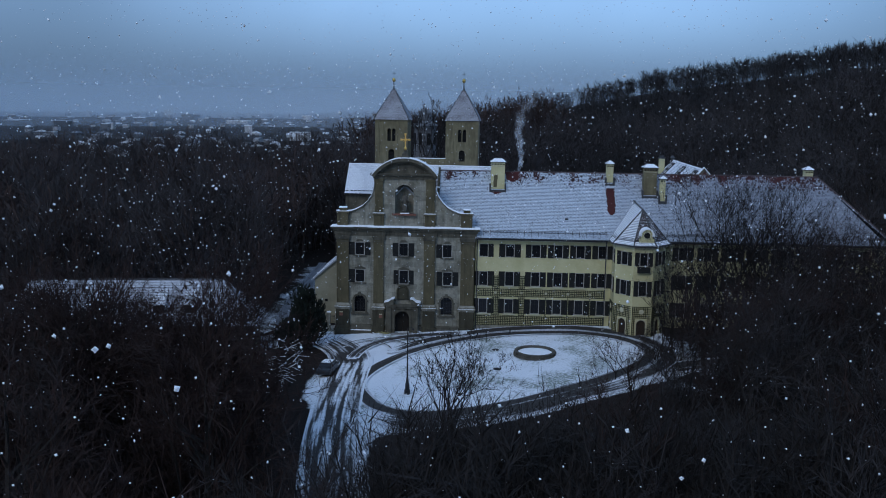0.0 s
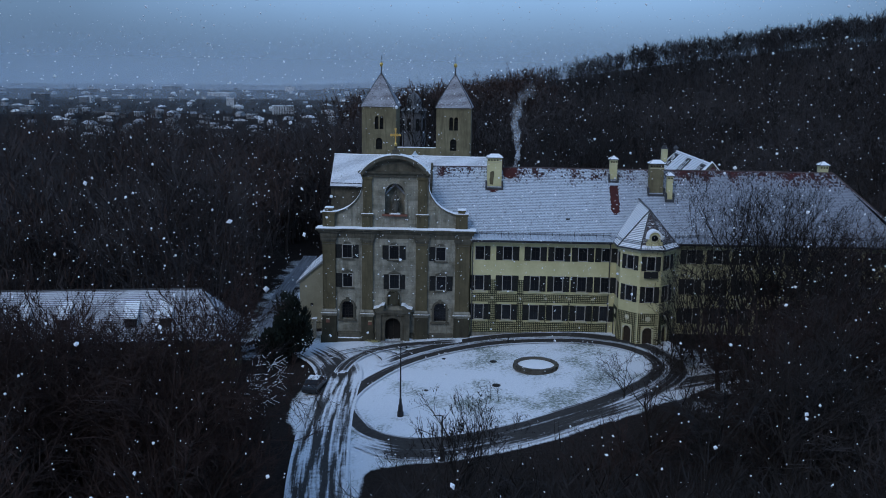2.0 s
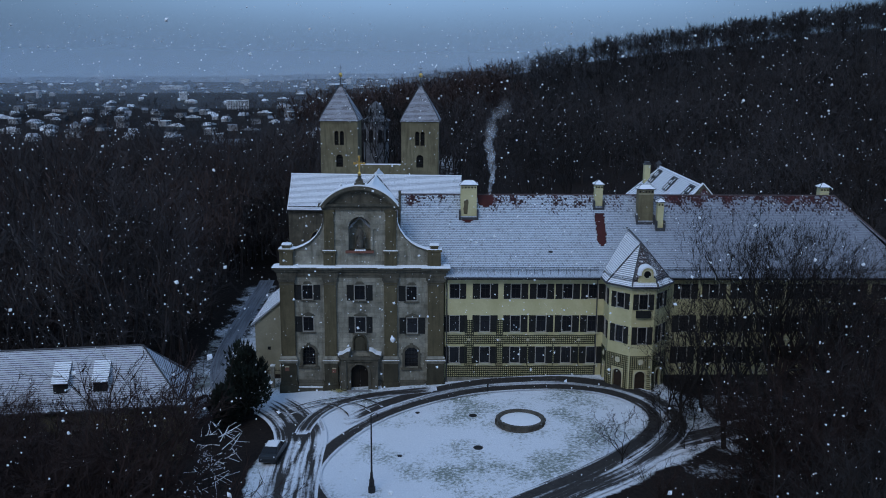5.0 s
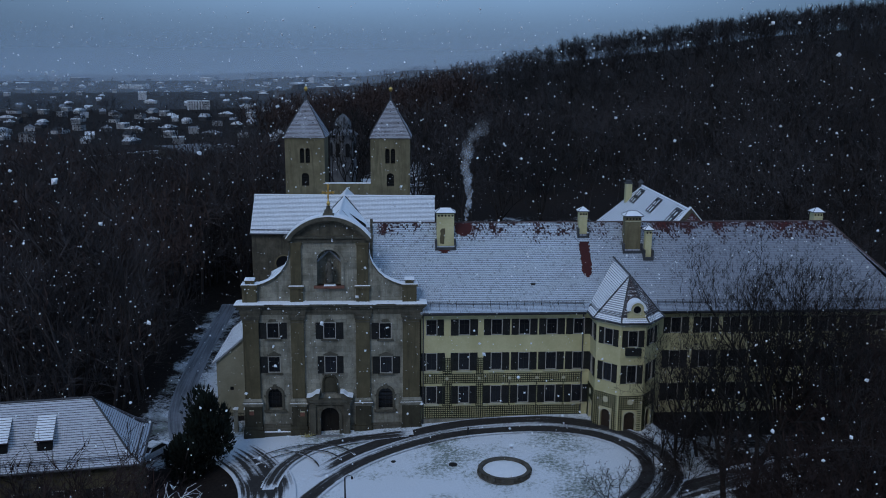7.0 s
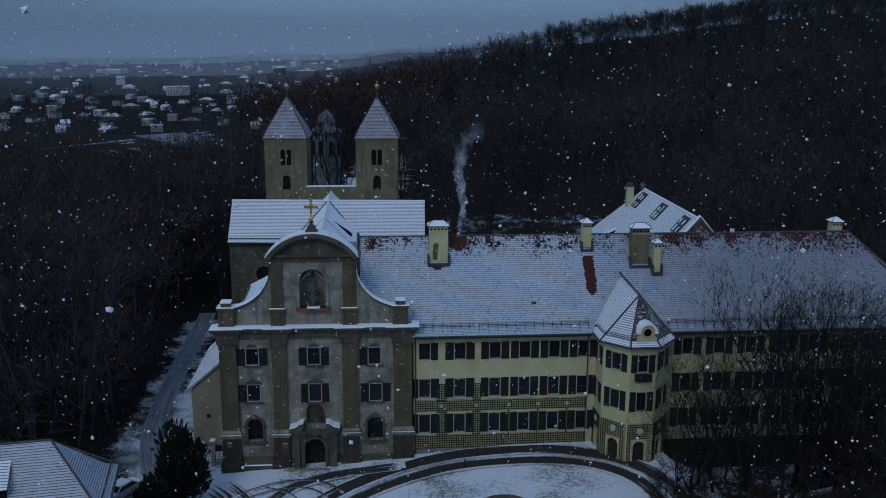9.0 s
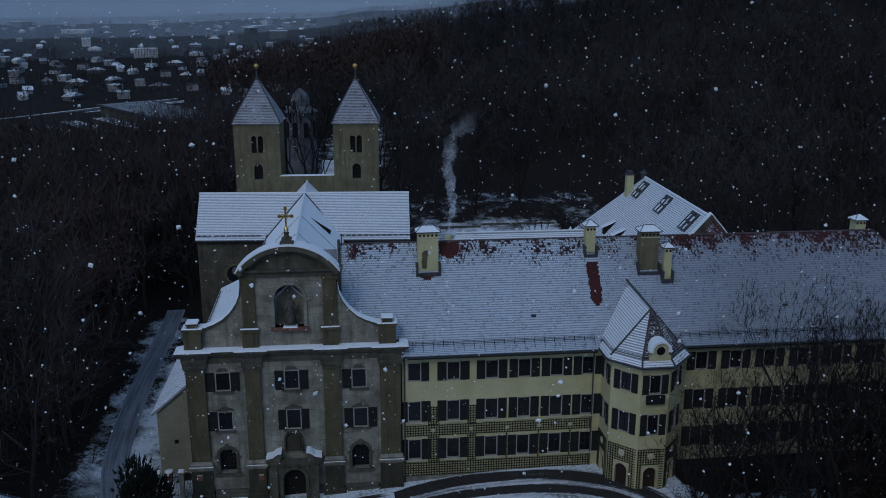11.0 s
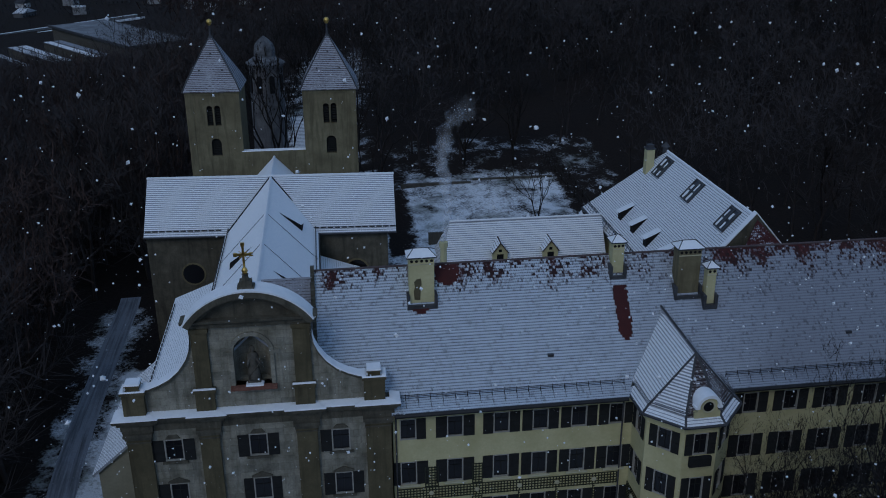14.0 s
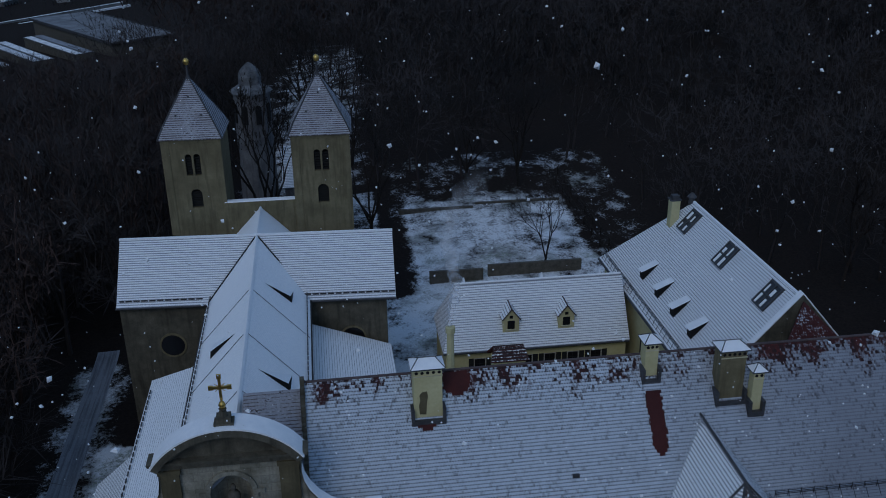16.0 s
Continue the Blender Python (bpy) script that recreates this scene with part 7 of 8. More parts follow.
def fan_limbs(rng, height, stems=4, levels=7, open_way=1.0, clear=0.24, trunk=0.014, twigs=2):
    """Branch segments of a bare tree whose stems rise together and fork again and again into a rounded crown."""
    out = []

    def grow(p, d, length, r, level):
        steps = 2 if level < 4 else 1
        q, v = p, d
        for i in range(steps):
            v = (v + Vector(rng.normal(0, 0.08 + 0.02 * level, 3)) + Vector((0, 0, 0.08 if level < 4 else 0.03))).normalized()
            e = q + v * (length / steps)
            out.append((q, e, r * (1 - 0.14 * i), r * (0.86 - 0.14 * i), min(level, 8)))
            if level >= 3:
                for _ in range(twigs if i == steps - 1 else 1):
                    w = (v + Vector(rng.normal(0, 0.55, 3)) + Vector((0, 0, 0.2))).normalized()
                    at = q.lerp(e, rng.uniform(0.2, 1.0))
                    out.append((at, at + w * length * rng.uniform(0.35, 0.75), r * 0.4, r * 0.2, 8))
            q = e
        if level > levels:
            return
        turn = rng.uniform(0, 6.28)
        u = v.cross(Vector((0.2, 0.9, 0.3))).normalized()
        w = v.cross(u)
        for k in range(3 if rng.random() < 0.18 else 2):
            side = u * math.cos(turn + 2.6 * k) + w * math.sin(turn + 2.6 * k)
            tilt = radians(rng.uniform(14, 34) * open_way * (0.75 if k == 0 else 1.2) * (1 + 0.07 * level))
            grow(q, (v * math.cos(tilt) + side * math.sin(tilt)).normalized(), length * rng.uniform(0.62, 0.84), max(0.008, r * rng.uniform(0.54, 0.68)), level + 1)

    foot = Vector((0, 0, -0.5))
    top = Vector((rng.normal(0, 0.02) * height, rng.normal(0, 0.02) * height, clear * height))
    out.append((foot, top, height * trunk, height * trunk * 0.8, 0))
    first = height * (1 - clear) / 3.1
    for k in range(stems):
        a = 6.28319 * (k + rng.uniform(0.1, 0.7)) / stems
        tilt = radians(rng.uniform(10, 30) * open_way)
        grow(top.lerp(foot, rng.uniform(0, 0.25)), Vector((math.cos(a) * math.sin(tilt), math.sin(a) * math.sin(tilt), math.cos(tilt))), first * rng.uniform(0.85, 1.15), height * trunk * 0.55, 1)
    k = height / max(b.z for _, b, *_ in out)
    return [(a * k, b * k, ra, rb, level) for a, b, ra, rb, level in out]


def skin(segments, thick=1.0, fine=9, least=0.0):
    """Three-sided rods for the branches; from level fine on, flat slips."""
    vs, fs = [], []
    for a, b, ra, rb, level in segments:
        t = (b - a)
        if t.length < 1e-4:
            continue
        t.normalize()
        u = t.cross(Vector((0.3, 0.2, 0.9)))
        u = u.normalized() if u.length > 1e-3 else Vector((1, 0, 0))
        w = t.cross(u)
        n = len(vs)
        ra, rb = max(ra * thick, least), max(rb * thick, least * 0.5)
        if level >= fine:
            vs += [a - ra * u, a + ra * u, b]
            fs.append((n, n + 1, n + 2))
        else:
            for p, r in ((a, ra), (b, rb)):
                vs += [p + r * u, p + r * (-0.5 * u + 0.866 * w), p + r * (-0.5 * u - 0.866 * w)]
            fs += [(n, n + 1, n + 4, n + 3), (n + 1, n + 2, n + 5, n + 4), (n + 2, n, n + 3, n + 5)]
    return [tuple(v) for v in vs], fs


def tree_kind(seed, height, spread, plan, twig, droop=0.0, snow=False, label="tall bare deciduous tree with dense dark twigs", least=0.0, trunk=0.02, clear=0.22, fine=4):
    """One tree: a trunk with its heavy limbs, and a crown of twigs. plan: shoots for each level, or the number of stems and of forkings of a fan-shaped tree."""
    rng = np.random.default_rng(seed)
    fan = len(plan) == 2
    seg = fan_limbs(rng, height, *plan, spread, clear, trunk, 3) if fan else limbs(rng, height, spread, plan, droop, trunk, clear)
    fine = 5 if fan else fine
    t = thing("tree", label, "tree", group="bare trees round the abbey")
    for name, mat, test in (("trunk", BARK, lambda q: q == 0), ("limb", BARK, lambda q: q == 1), ("crown", twig, lambda q: q >= 2)):
        a = Mesh()
        a.v, a.f = skin([s for s in seg if test(s[4])], 1.0, fine, least)
        part(name, a, mat, t)
    if snow:
        a = Mesh()
        for p, q, ra, rb, level in seg:
            if level in (1, 2) and abs((q - p).normalized().z) < 0.75 and rng.random() < 0.8:
                up = Vector((0, 0, ra * 0.75))
                a.rod(p + up, q + Vector((0, 0, rb * 0.75)), ra * 0.7 + 0.02, rb * 0.6 + 0.015, 4)
        part("snow_cap", a, SNOW, t, "snow lying on the limbs")
    return t


TALL = [tree_kind(11, 18, 0.95, (17, 8, 6, 5), TWIG, least=0.016), tree_kind(12, 18, 0.85, (18, 8, 6, 5), TWIG, 0.0, least=0.016), tree_kind(13, 18, 1.05, (16, 8, 6, 5), BEECH, least=0.016)]
LIGHT = [tree_kind(21, 18, 1.0, (15, 8, 9), TWIG, least=0.022, fine=3, clear=0.12), tree_kind(22, 18, 0.9, (16, 8, 9), BEECH, least=0.022, fine=3, clear=0.12), tree_kind(23, 18, 1.1, (14, 8, 10), TWIG, 0.0, least=0.022, fine=3, clear=0.12)]
VASE = [tree_kind(14 + k, 24, 0.86, (5 + k % 2, 7), DARK_TWIG, least=0.019, clear=0.2, trunk=0.016, label="tall bare tree with upright forking limbs and fine dark twigs") for k in range(3)]
FAN = [tree_kind(61 + k, 10, 0.9, (4, 6), TWIG, least=0.016, clear=0.22, trunk=0.013, label="bare tree with a rounded crown of fine forking twigs") for k in range(2)]
SPREADING = tree_kind(65, 6.5, 1.6, (4, 5), TWIG, least=0.016, clear=0.16, trunk=0.018, label="small spreading bare tree beside the drive")
DOME = [tree_kind(16, 18, 1.0, (18, 9, 6, 5), BEECH, least=0.017, clear=0.10, label="broad rust-brown beech with a dense rounded crown"), tree_kind(17, 18, 0.9, (18, 9, 6, 5), BEECH, least=0.017, clear=0.12, label="broad rust-brown beech with a dense rounded crown")]
SHRUB = tree_kind(31, 5, 1.25, (14, 7, 6), TWIG, least=0.012, clear=0.05, label="leafless garden shrub with fine dark twigs", trunk=0.012)
USED = set()


def plant(kind, x, y, h, tall=18.0):
    """Sets the first tree of a kind itself, and copies after it."""
    s = h / tall
    m = pose(x, y, terrain(x, y) - 0.2, random.uniform(-3, 3), random.uniform(-3, 3), random.uniform(0, 360)) @ Matrix.Diagonal((s * random.uniform(0.9, 1.15), s * random.uniform(0.9, 1.15), s, 1))
    if kind in USED:
        q = copy_thing(kind, m)
        q.matrix_basis = m
    else:
        USED.add(kind)
        kind.matrix_basis = m


ABBEY_TREES = [(40.0, -20.0, 24.0), (43.5, -18.4, 25.5), (47.0, -17.0, 23.5), (35.0, -14.0, 13.0), (38.0, -11.0, 15.5), (41.5, -10.5, 16.5), (46.0, -10.5, 17.0), (49.5, -12.0, 17.0), (53.5, -11.0, 17.0), (58.0, -10.5, 16.5), (48.0, -19.0, 19.0), (37.6, -20.0, 18.0),
               (29.5, 97.0, 19.0), (38.5, 96.0, 21.0), (-5.5, 88.0, 25.0), (49.5, -19.5, 16.5), (54.5, -16.0, 16.5), (60.5, -14.0, 16.5), (12.5, 80.0, 25.0), (4.5, 116.0, 29.0), (-7.0, 122.0, 27.0), (11.0, 112.0, 28.0)]
DOMES = [(40.0, -33.0, 16.5), (46.0, -30.0, 17.0), (52.0, -33.0, 17.5), (58.5, -30.0, 18.0), (65.0, -33.0, 18.0), (44.0, -38.0, 18.0), (50.0, -40.0, 18.5), (57.0, -38.0, 19.0), (37.0, -36.5, 16.0), (62.0, -24.0, 17.5), (36.5, -43.0, 18.0), (42.5, -42.0, 17.5), (34.0, -52.0, 19.0), (46.5, -35.0, 16.5), (51.0, -46.0, 18.0), (-19.0, -45.0, 17.0), (-27.0, -44.0, 16.5), (-15.5, -52.0, 18.0), (-35.0, -46.0, 16.5), (-23.0, -56.0, 19.0), (-16.0, -47.0, 18.0), (-24.5, -49.0, 18.5), (-30.0, -41.0, 15.5), (-22.0, -40.0, 14.5), (-39.0, -40.0, 15.0), (-33.0, -40.5, 15.5), (-28.0, -38.5, 14.0), (-41.0, -47.0, 17.0), (-47.0, -42.0, 15.5), (-9.5, -56.0, 20.0), (-14.0, -55.5, 20.5), (-18.5, -56.5, 20.5), (-28.0, -57.0, 20.5), (-33.5, -55.0, 20.0)]
EAST_GROVE = [(42.3, -70.4, 16.0), (36.7, -73.1, 16.0), (89.3, -18.8, 17.8), (41.3, -38.3, 15.4), (81.2, -63.7, 15.5), (69.3, -23.8, 18.3), (72.3, -40.6, 14.9), (58.7, -71.4, 18.7), (85.7, -37.5, 15.5), (67.3, -46.1, 14.8), (47.1, -21.5, 15.2),
              (62.9, -43.1, 15.7), (40.0, -31.2, 15.4), (50.6, -22.7, 15.6), (64.5, -11.1, 14.5), (30.3, -61.1, 17.8), (68.5, -60.4, 15.7), (38.3, -44.0, 14.2), (74.1, -11.7, 18.8), (76.7, -7.0, 14.1), (54.3, -8.2, 17.1), (82.4, -56.3, 15.0), (51.0, -56.5, 14.5),
              (30.1, -73.9, 14.8), (59.9, -59.6, 19.0), (34.4, -38.8, 12.3), (42.7, -47.6, 14.2), (56.0, -33.0, 15.0), (60.0, -24.0, 15.5), (48.0, -30.0, 14.5), (54.0, -42.0, 14.0)]
SOUTH_GROVE = [(1.6, -79.6, 13.6), (32.3, -67.1, 9.3), (-10.9, -79.9, 10.9), (-12.6, -48.5, 10.3), (-26.2, -45.6, 14.1), (19.0, -52.5, 9.7), (7.1, -87.4, 10.9), (19.1, -57.7, 11.4), (42.6, -58.6, 9.5), (-17.5, -60.2, 14.1), (26.0, -45.6, 8.8), (35.7, -86.2, 16.3),
               (5.4, -65.7, 9.2), (-27.4, -62.3, 13.4), (-29.2, -50.1, 16.4), (28.2, -88.7, 16.9), (-15.3, -76.9, 16.5), (10.1, -76.1, 13.9), (37.8, -56.5, 9.1), (-9.6, -64.8, 13.4), (23.7, -67.8, 9.7), (16.0, -69.9, 10.3), (-20.0, -87.9, 10.3), (30.7, -83.1, 17.1), (16.6, -87.3, 12.6), (22.0, -77.0, 12.0), (13.0, -61.0, 10.0)]
WEST_GROVE = [(-54.7, -64.9, 9.2), (-73.8, -21.4, 15.6), (-25.3, -31.9, 12.0), (-65.2, -45.9, 13.0), (-33.1, -35.1, 12.9), (-49.8, -44.9, 16.2), (-54.7, -43.0, 17.0), (-74.2, -72.7, 13.3), (-32.0, -43.8, 11.9), (-16.0, -43.2, 10.2), (-69.3, -67.7, 10.8), (-18.4, -29.2, 9.0), (-58.7, -49.9, 10.3),
              (-57.1, -29.4, 14.6), (-20.5, -36.8, 10.8), (-43.8, -74.7, 15.8), (-20.8, -67.8, 12.1), (-32.7, -27.3, 10.6), (-51.0, -56.7, 9.2), (-65.5, -74.5, 15.8), (-45.4, -36.9, 10.5), (-37.8, -82.5, 14.1), (-37.9, -68.3, 10.6), (-70.6, -32.6, 16.3), (-31.8, -77.2, 16.8), (-23.7, -50.9, 9.0), (-56.5, -59.0, 13.8), (-38.0, -55.0, 13.0), (-28.0, -27.5, 12.0), (-22.3, -26.6, 11.0), (-36.5, -27.5, 12.5), (-42.0, -29.0, 13.0)]
SHRUBS = [(36.1, -46.0, 4.3), (16.3, -47.4, 5.5), (10.0, -54.2, 5.3), (24.4, -40.9, 5.4), (15.7, -51.5, 5.5), (25.8, -50.3, 5.5), (38.3, -40.1, 5.5), (28.1, -35.0, 4.3), (11.2, -57.6, 4.8), (30.8, -35.2, 5.2), (5.4, -57.1, 4.5), (5.5, -52.2, 5.1), (30.4, -48.6, 4.3), (14.6, -44.1, 4.3),
          (10.1, -50.9, 5.1), (11.1, -46.9, 4.4), (35.8, -42.9, 5.5), (6.1, -46.8, 5.3), (34.4, -31.4, 5.3), (31.6, -44.6, 4.8), (22.9, -44.8, 4.5), (28.6, -38.8, 5.4), (33.0, -13.0, 5.5), (34.5, -11.0, 6.0), (35.5, -16.0, 6.0), (31.5, -18.5, 5.0), (36.5, -13.5, 6.0), (33.5, -20.5, 5.5), (-14.5, -30.5, 4.0), (-16.8, -24.5, 3.6), (-10.5, -33.5, 4.4)]
for n, (tx, ty, th) in enumerate(ABBEY_TREES):
    plant(VASE[n % 3], tx, ty, th, 24.0)
plant(FAN[0], 35.8, 66.6, 15.0, 10.0)
plant(TALL[2], 0.8, -66.0, 10.5)
plant(TALL[0], -4.8, -59.0, 10.0)
plant(tree_kind(18, 20.5, 0.62, (5, 7), DARK_TWIG, least=0.017, clear=0.6, trunk=0.010, label="slender bare tree with a dense oval crown"), 8.4, -70.0, 19.4, 20.5)
plant(tree_kind(19, 26, 0.6, (4, 6), DARK_TWIG, least=0.04, clear=0.34, trunk=0.014, label="tall bare tree behind the church towers"), -0.7, 66.0, 34.5, 26.0)
plant(SPREADING, 26.6, -23.6, 6.8, 6.5)
for n, (tx, ty, th) in enumerate([(-46.0, -30.0, 10.0), (-40.5, -28.0, 10.5), (-36.5, -31.0, 9.5), (-31.0, -28.0, 10.5), (-26.0, -29.5, 9.5), (-21.5, -28.0, 9.0), (37.0, -9.5, 10.5), (34.0, -11.5, 9.0), (40.0, -8.5, 11.0), (14.5, -52.0, 8.0), (19.0, -46.5, 6.5)]):
    plant(FAN[n % 2], tx, ty, th, 10.0)
for n, (tx, ty, th) in enumerate(DOMES):
    plant(DOME[n % 2], tx, ty, th + (4.5 if ty < -54 and tx < 0 else 2.5 if tx < 0 else 0.0), 18.0)
for n, (tx, ty, th) in enumerate(SOUTH_GROVE + EAST_GROVE + WEST_GROVE):
    plant(TALL[n % 3] if th > 16.5 and ty > -75 else LIGHT[n % 3], tx, ty, min(th * 1.4, 20.5, 12.5 + 0.475 * (-28 - ty) if tx < -5 else 7.5 + 0.52 * (-46 - ty) if tx < 24 else 99))
for tx, ty, th in SHRUBS:
    plant(SHRUB, tx, ty, th, 5.0)
GNARLED = tree_kind(41, 7, 1.45, (11, 6, 4), TWIG, 0.10, True, "old gnarled tree with snow lying on its limbs", 0.012, 0.028, 0.3)
plant(GNARLED, -11.6, -22.8, 6.5, 7.0)
plant(GNARLED, -12.6, -28.5, 6.0, 7.0)


def evergreen(x, y, h, r, seed, label, kind_of="evergreen"):
    """A dense dark evergreen: a stem and a ragged crown of small sprays."""
    rng = np.random.default_rng(seed)
    t = thing("evergreen_tree", label, "tree", pose(x, y, terrain(x, y) - 0.2))
    part("trunk", Mesh().lathe([(0.25, -0.3), (0.2, h * 0.5), (0.05, h * 0.95)], 7), BARK, t)
    vs, fs = [], []
    lobes = [(rng.normal(0, r * 0.35), rng.normal(0, r * 0.35), rng.uniform(0.25, 0.8) * h, rng.uniform(0.4, 0.75) * r) for _ in range(14)] + [(0, 0, 0.85 * h, 0.35 * r)]
    for cx, cy, cz, cr in lobes:
        for _ in range(330):
            d = Vector(rng.normal(0, 1, 3)).normalized()
            p = Vector((cx, cy, cz)) + Vector((d.x, d.y, d.z * 1.3)) * cr * rng.uniform(0.6, 1.05)
            a, b = Vector(rng.normal(0, 0.085, 3)), Vector(rng.normal(0, 0.085, 3))
            tip = p + d * rng.uniform(0.15, 0.4) + Vector((0, 0, 0.34))
            n = len(vs)
            vs += [p + a, p - a, tip, p + b, p - b]
            fs += [(n, n + 1, n + 2), (n + 3, n + 4, n + 2)]
    m = Mesh()
    m.v, m.f = [tuple(v) for v in vs], fs
    part("crown", m, NEEDLE, t)


evergreen(-12.3, -7.6, 8.4, 2.7, 5, "dense dark yew beside the church front")
evergreen(-14.4, -10.0, 4.6, 1.9, 6, "low dark evergreen beside the drive")


def woods(name, seed, count, place, twig, label, low=14, high=22, shoots=(8, 13), wide=1.0, clear=0.3, fine=1, top=None):
    """Many far trees in one mesh, each a trunk, limbs and slips of twigs. shoots: as for limbs(), or 0 and the stems and forkings of rounded crowns."""
    rng = np.random.default_rng(seed)
    random_state = []
    for v in range(5):
        own = np.random.default_rng(seed * 10 + v)
        seg = fan_limbs(own, 18, *shoots[1:], 1.35, clear, 0.012, 3) if shoots[0] == 0 else limbs(own, 18, 1.0, shoots, 0.0, 0.014, clear)
        vs, fs = skin(seg, 1.0, fine, 0.07 * wide)
        random_state.append((np.array(vs), np.array([f for f in fs if len(f) == 3]).reshape(-1, 3), np.array([f for f in fs if len(f) == 4]).reshape(-1, 4)))
    verts, tris, quads, base, done, tries = [], [], [], 0, 0, 0
    while done < count and tries < count * 40:
        tries += 1
        x, y = place(rng)
        if x is None:
            continue
        v, a, b = random_state[int(rng.integers(5))]
        k, s = rng.uniform(0, 6.28), rng.uniform(low, high) / 18
        s = min(s, (top(x, y) - terrain(x, y)) * rng.uniform(0.8, 1.05) / 18) if top else s
        c, d = math.cos(k), math.sin(k)
        e = s * rng.uniform(0.85, 1.15)
        verts.append(np.stack([x + e * (c * v[:, 0] - d * v[:, 1]), y + e * (d * v[:, 0] + c * v[:, 1]), terrain(x, y) + s * v[:, 2]], 1))
        tris.append(a + base)
        quads.append(b + base)
        base += len(v)
        done += 1
    co, a, b = np.concatenate(verts), np.concatenate(tris), np.concatenate(quads)
    data = bpy.data.meshes.new(name)
    data.vertices.add(len(co))
    data.vertices.foreach_set("co", co.astype(np.float32).ravel())
    loops = np.concatenate([a.ravel(), b.ravel()]).astype(np.int32)
    starts = np.concatenate([np.arange(len(a)) * 3, len(a) * 3 + np.arange(len(b)) * 4]).astype(np.int32)
    data.loops.add(len(loops))
    data.loops.foreach_set("vertex_index", loops)
    data.polygons.add(len(starts))
    data.polygons.foreach_set("loop_start", starts)
    data.materials.append(twig)
    data.update(calc_edges=True)
    data.validate()
    return tagged(new(name, data), label, "woods", "", "stuff")


def near_buildings(x, y):
    return (-16 < x < 14 and -4 < y < 58) or (8 < x < 70 and -8 < y < 46) or (-50 < x < -13 and -22 < y < -6)


def wood_west(rng):
    x, y = -17 - abs(rng.normal(0, 58)), rng.uniform(-10, 290)
    if (y < 58 and abs(x + 20.0 + 0.025 * max(0, y - 5)) < 4.5) or (y < 62 and x > -18) or (y > 205 and -125 < x < -25):
        return None, None
    return (x, y) if x > -190 else (None, None)


def wood_back(rng):
    x, y = rng.uniform(-45, 130), rng.uniform(60, 205)
    if math.hypot((x - 28) / 20, (y - 72) / 27) < 1 or math.hypot(x + 2.7, y - 78) < 11 or (-10 < x < 15 and y < 98) or near_buildings(x, y) or abs(x + 22) < 5 and y < 80:
        return None, None
    return x, y


def wood_hill(rng):
    x, y = rng.uniform(20, 330), rng.uniform(40, 430)
    if terrain(x, y) < 4 or near_buildings(x, y) or (x < 75 and y < 130):
        return None, None
    return x, y


def wood_crest(rng):
    x, y = rng.uniform(70, 380), rng.uniform(180, 480)
    return (x, y) if terrain(x, y) > 14 else (None, None)


def wood_side(rng):
    x, y = rng.uniform(72, 190), rng.uniform(-60, 60)
    return x, y


def wood_town(rng):
    y = 310 + 400 * rng.random() if rng.random() < 0.65 else 600 + 900 * rng.random()
    x = -0.23 * y + rng.uniform(-0.42, 0.36) * y
    if x > 60 or (y < 345 and -125 < x < -25):
        return None, None
    return x, y


def wood_north(rng):
    return rng.uniform(-40, 34), rng.uniform(222, 305)


def grove_edge(y, tall):
    """How far the front woods reach towards the drive: the eastern edge of the western part, the western edge of the eastern part."""
    if tall:
        return np.interp(y, [-80, -72, -60, -44, -38, -34, -10], [-4, -5, -9, -10, -20, -30, -33]), np.interp(y, [-84, -80, -72, -64, -56, -48, -10, -4], [-3, 2, 8, 18, 29, 38, 39, 56])
    return np.interp(y, [-80, -64, -52, -44, -36, -28, -26, -10], [-1.5, -3.5, -5.5, -6.5, -8, -10, -31, -33]), np.interp(y, [-80, -66, -58, -50, -46, -42, -38, -36, -10, -5], [5, 3, 1.5, 2, 5, 17, 30, 37, 38, 50])


def grove(rng, tall, east):
    y = rng.uniform(-92, -6)
    a, b = grove_edge(y, tall)
    x = rng.uniform(b, 105) if east else rng.uniform(-95, a)
    if east and 33 < x < 60 and y > -27 and rng.random() < 0.8:
        return None, None
    if near_buildings(x, y) or (east and abs(y + 22 - 0.25 * (x - 24)) < 2.5 and x < 60):
        return None, None
    return x, y


def wood_top(x, y):
    return np.interp(y, [-20, 20, 110, 200, 290], [20.0, 25.0, 27.0, 9.0, 7.0])


def west_top(x, y):
    return min(21.0, max(5.0, 9.5 + 0.475 * (-28 - y)))


def east_top(x, y):
    high = min(21.0, max(13.0, 16.5 + 0.3 * (-12 - y)))
    return min(high, max(2.5, 5.0 + 0.52 * (-46 - y) + 0.9 * max(0.0, x - 20)))


woods("east_thicket", 14, 480, lambda g: grove(g, False, True), DARK_TWIG, "tangled dark undergrowth below the trees by the wing", 5.5, 10, (13, 16), 0.5, 0.06, top=east_top)
woods("front_thicket", 18, 230, lambda g: (g.uniform(5.5, 36), g.uniform(-79, -61)), DARK_TWIG, "dense dark thicket beside the entrance drive", 14, 19, (13, 14), 0.6, 0.05, top=lambda x, y: 34.6 - 0.431 * (117.9 + y))
woods("west_thicket", 15, 320, lambda g: grove(g, False, False), DARK_TWIG, "tangled dark undergrowth below the trees by the drive", 5, 9.5, (13, 16), 0.5, 0.06, top=west_top)
woods("east_grove", 16, 230, lambda g: grove(g, True, True), DARK_TWIG, "close-set dark bare trees by the abbey wing", 14, 21, (16, 22), 0.55, 0.12, top=east_top)
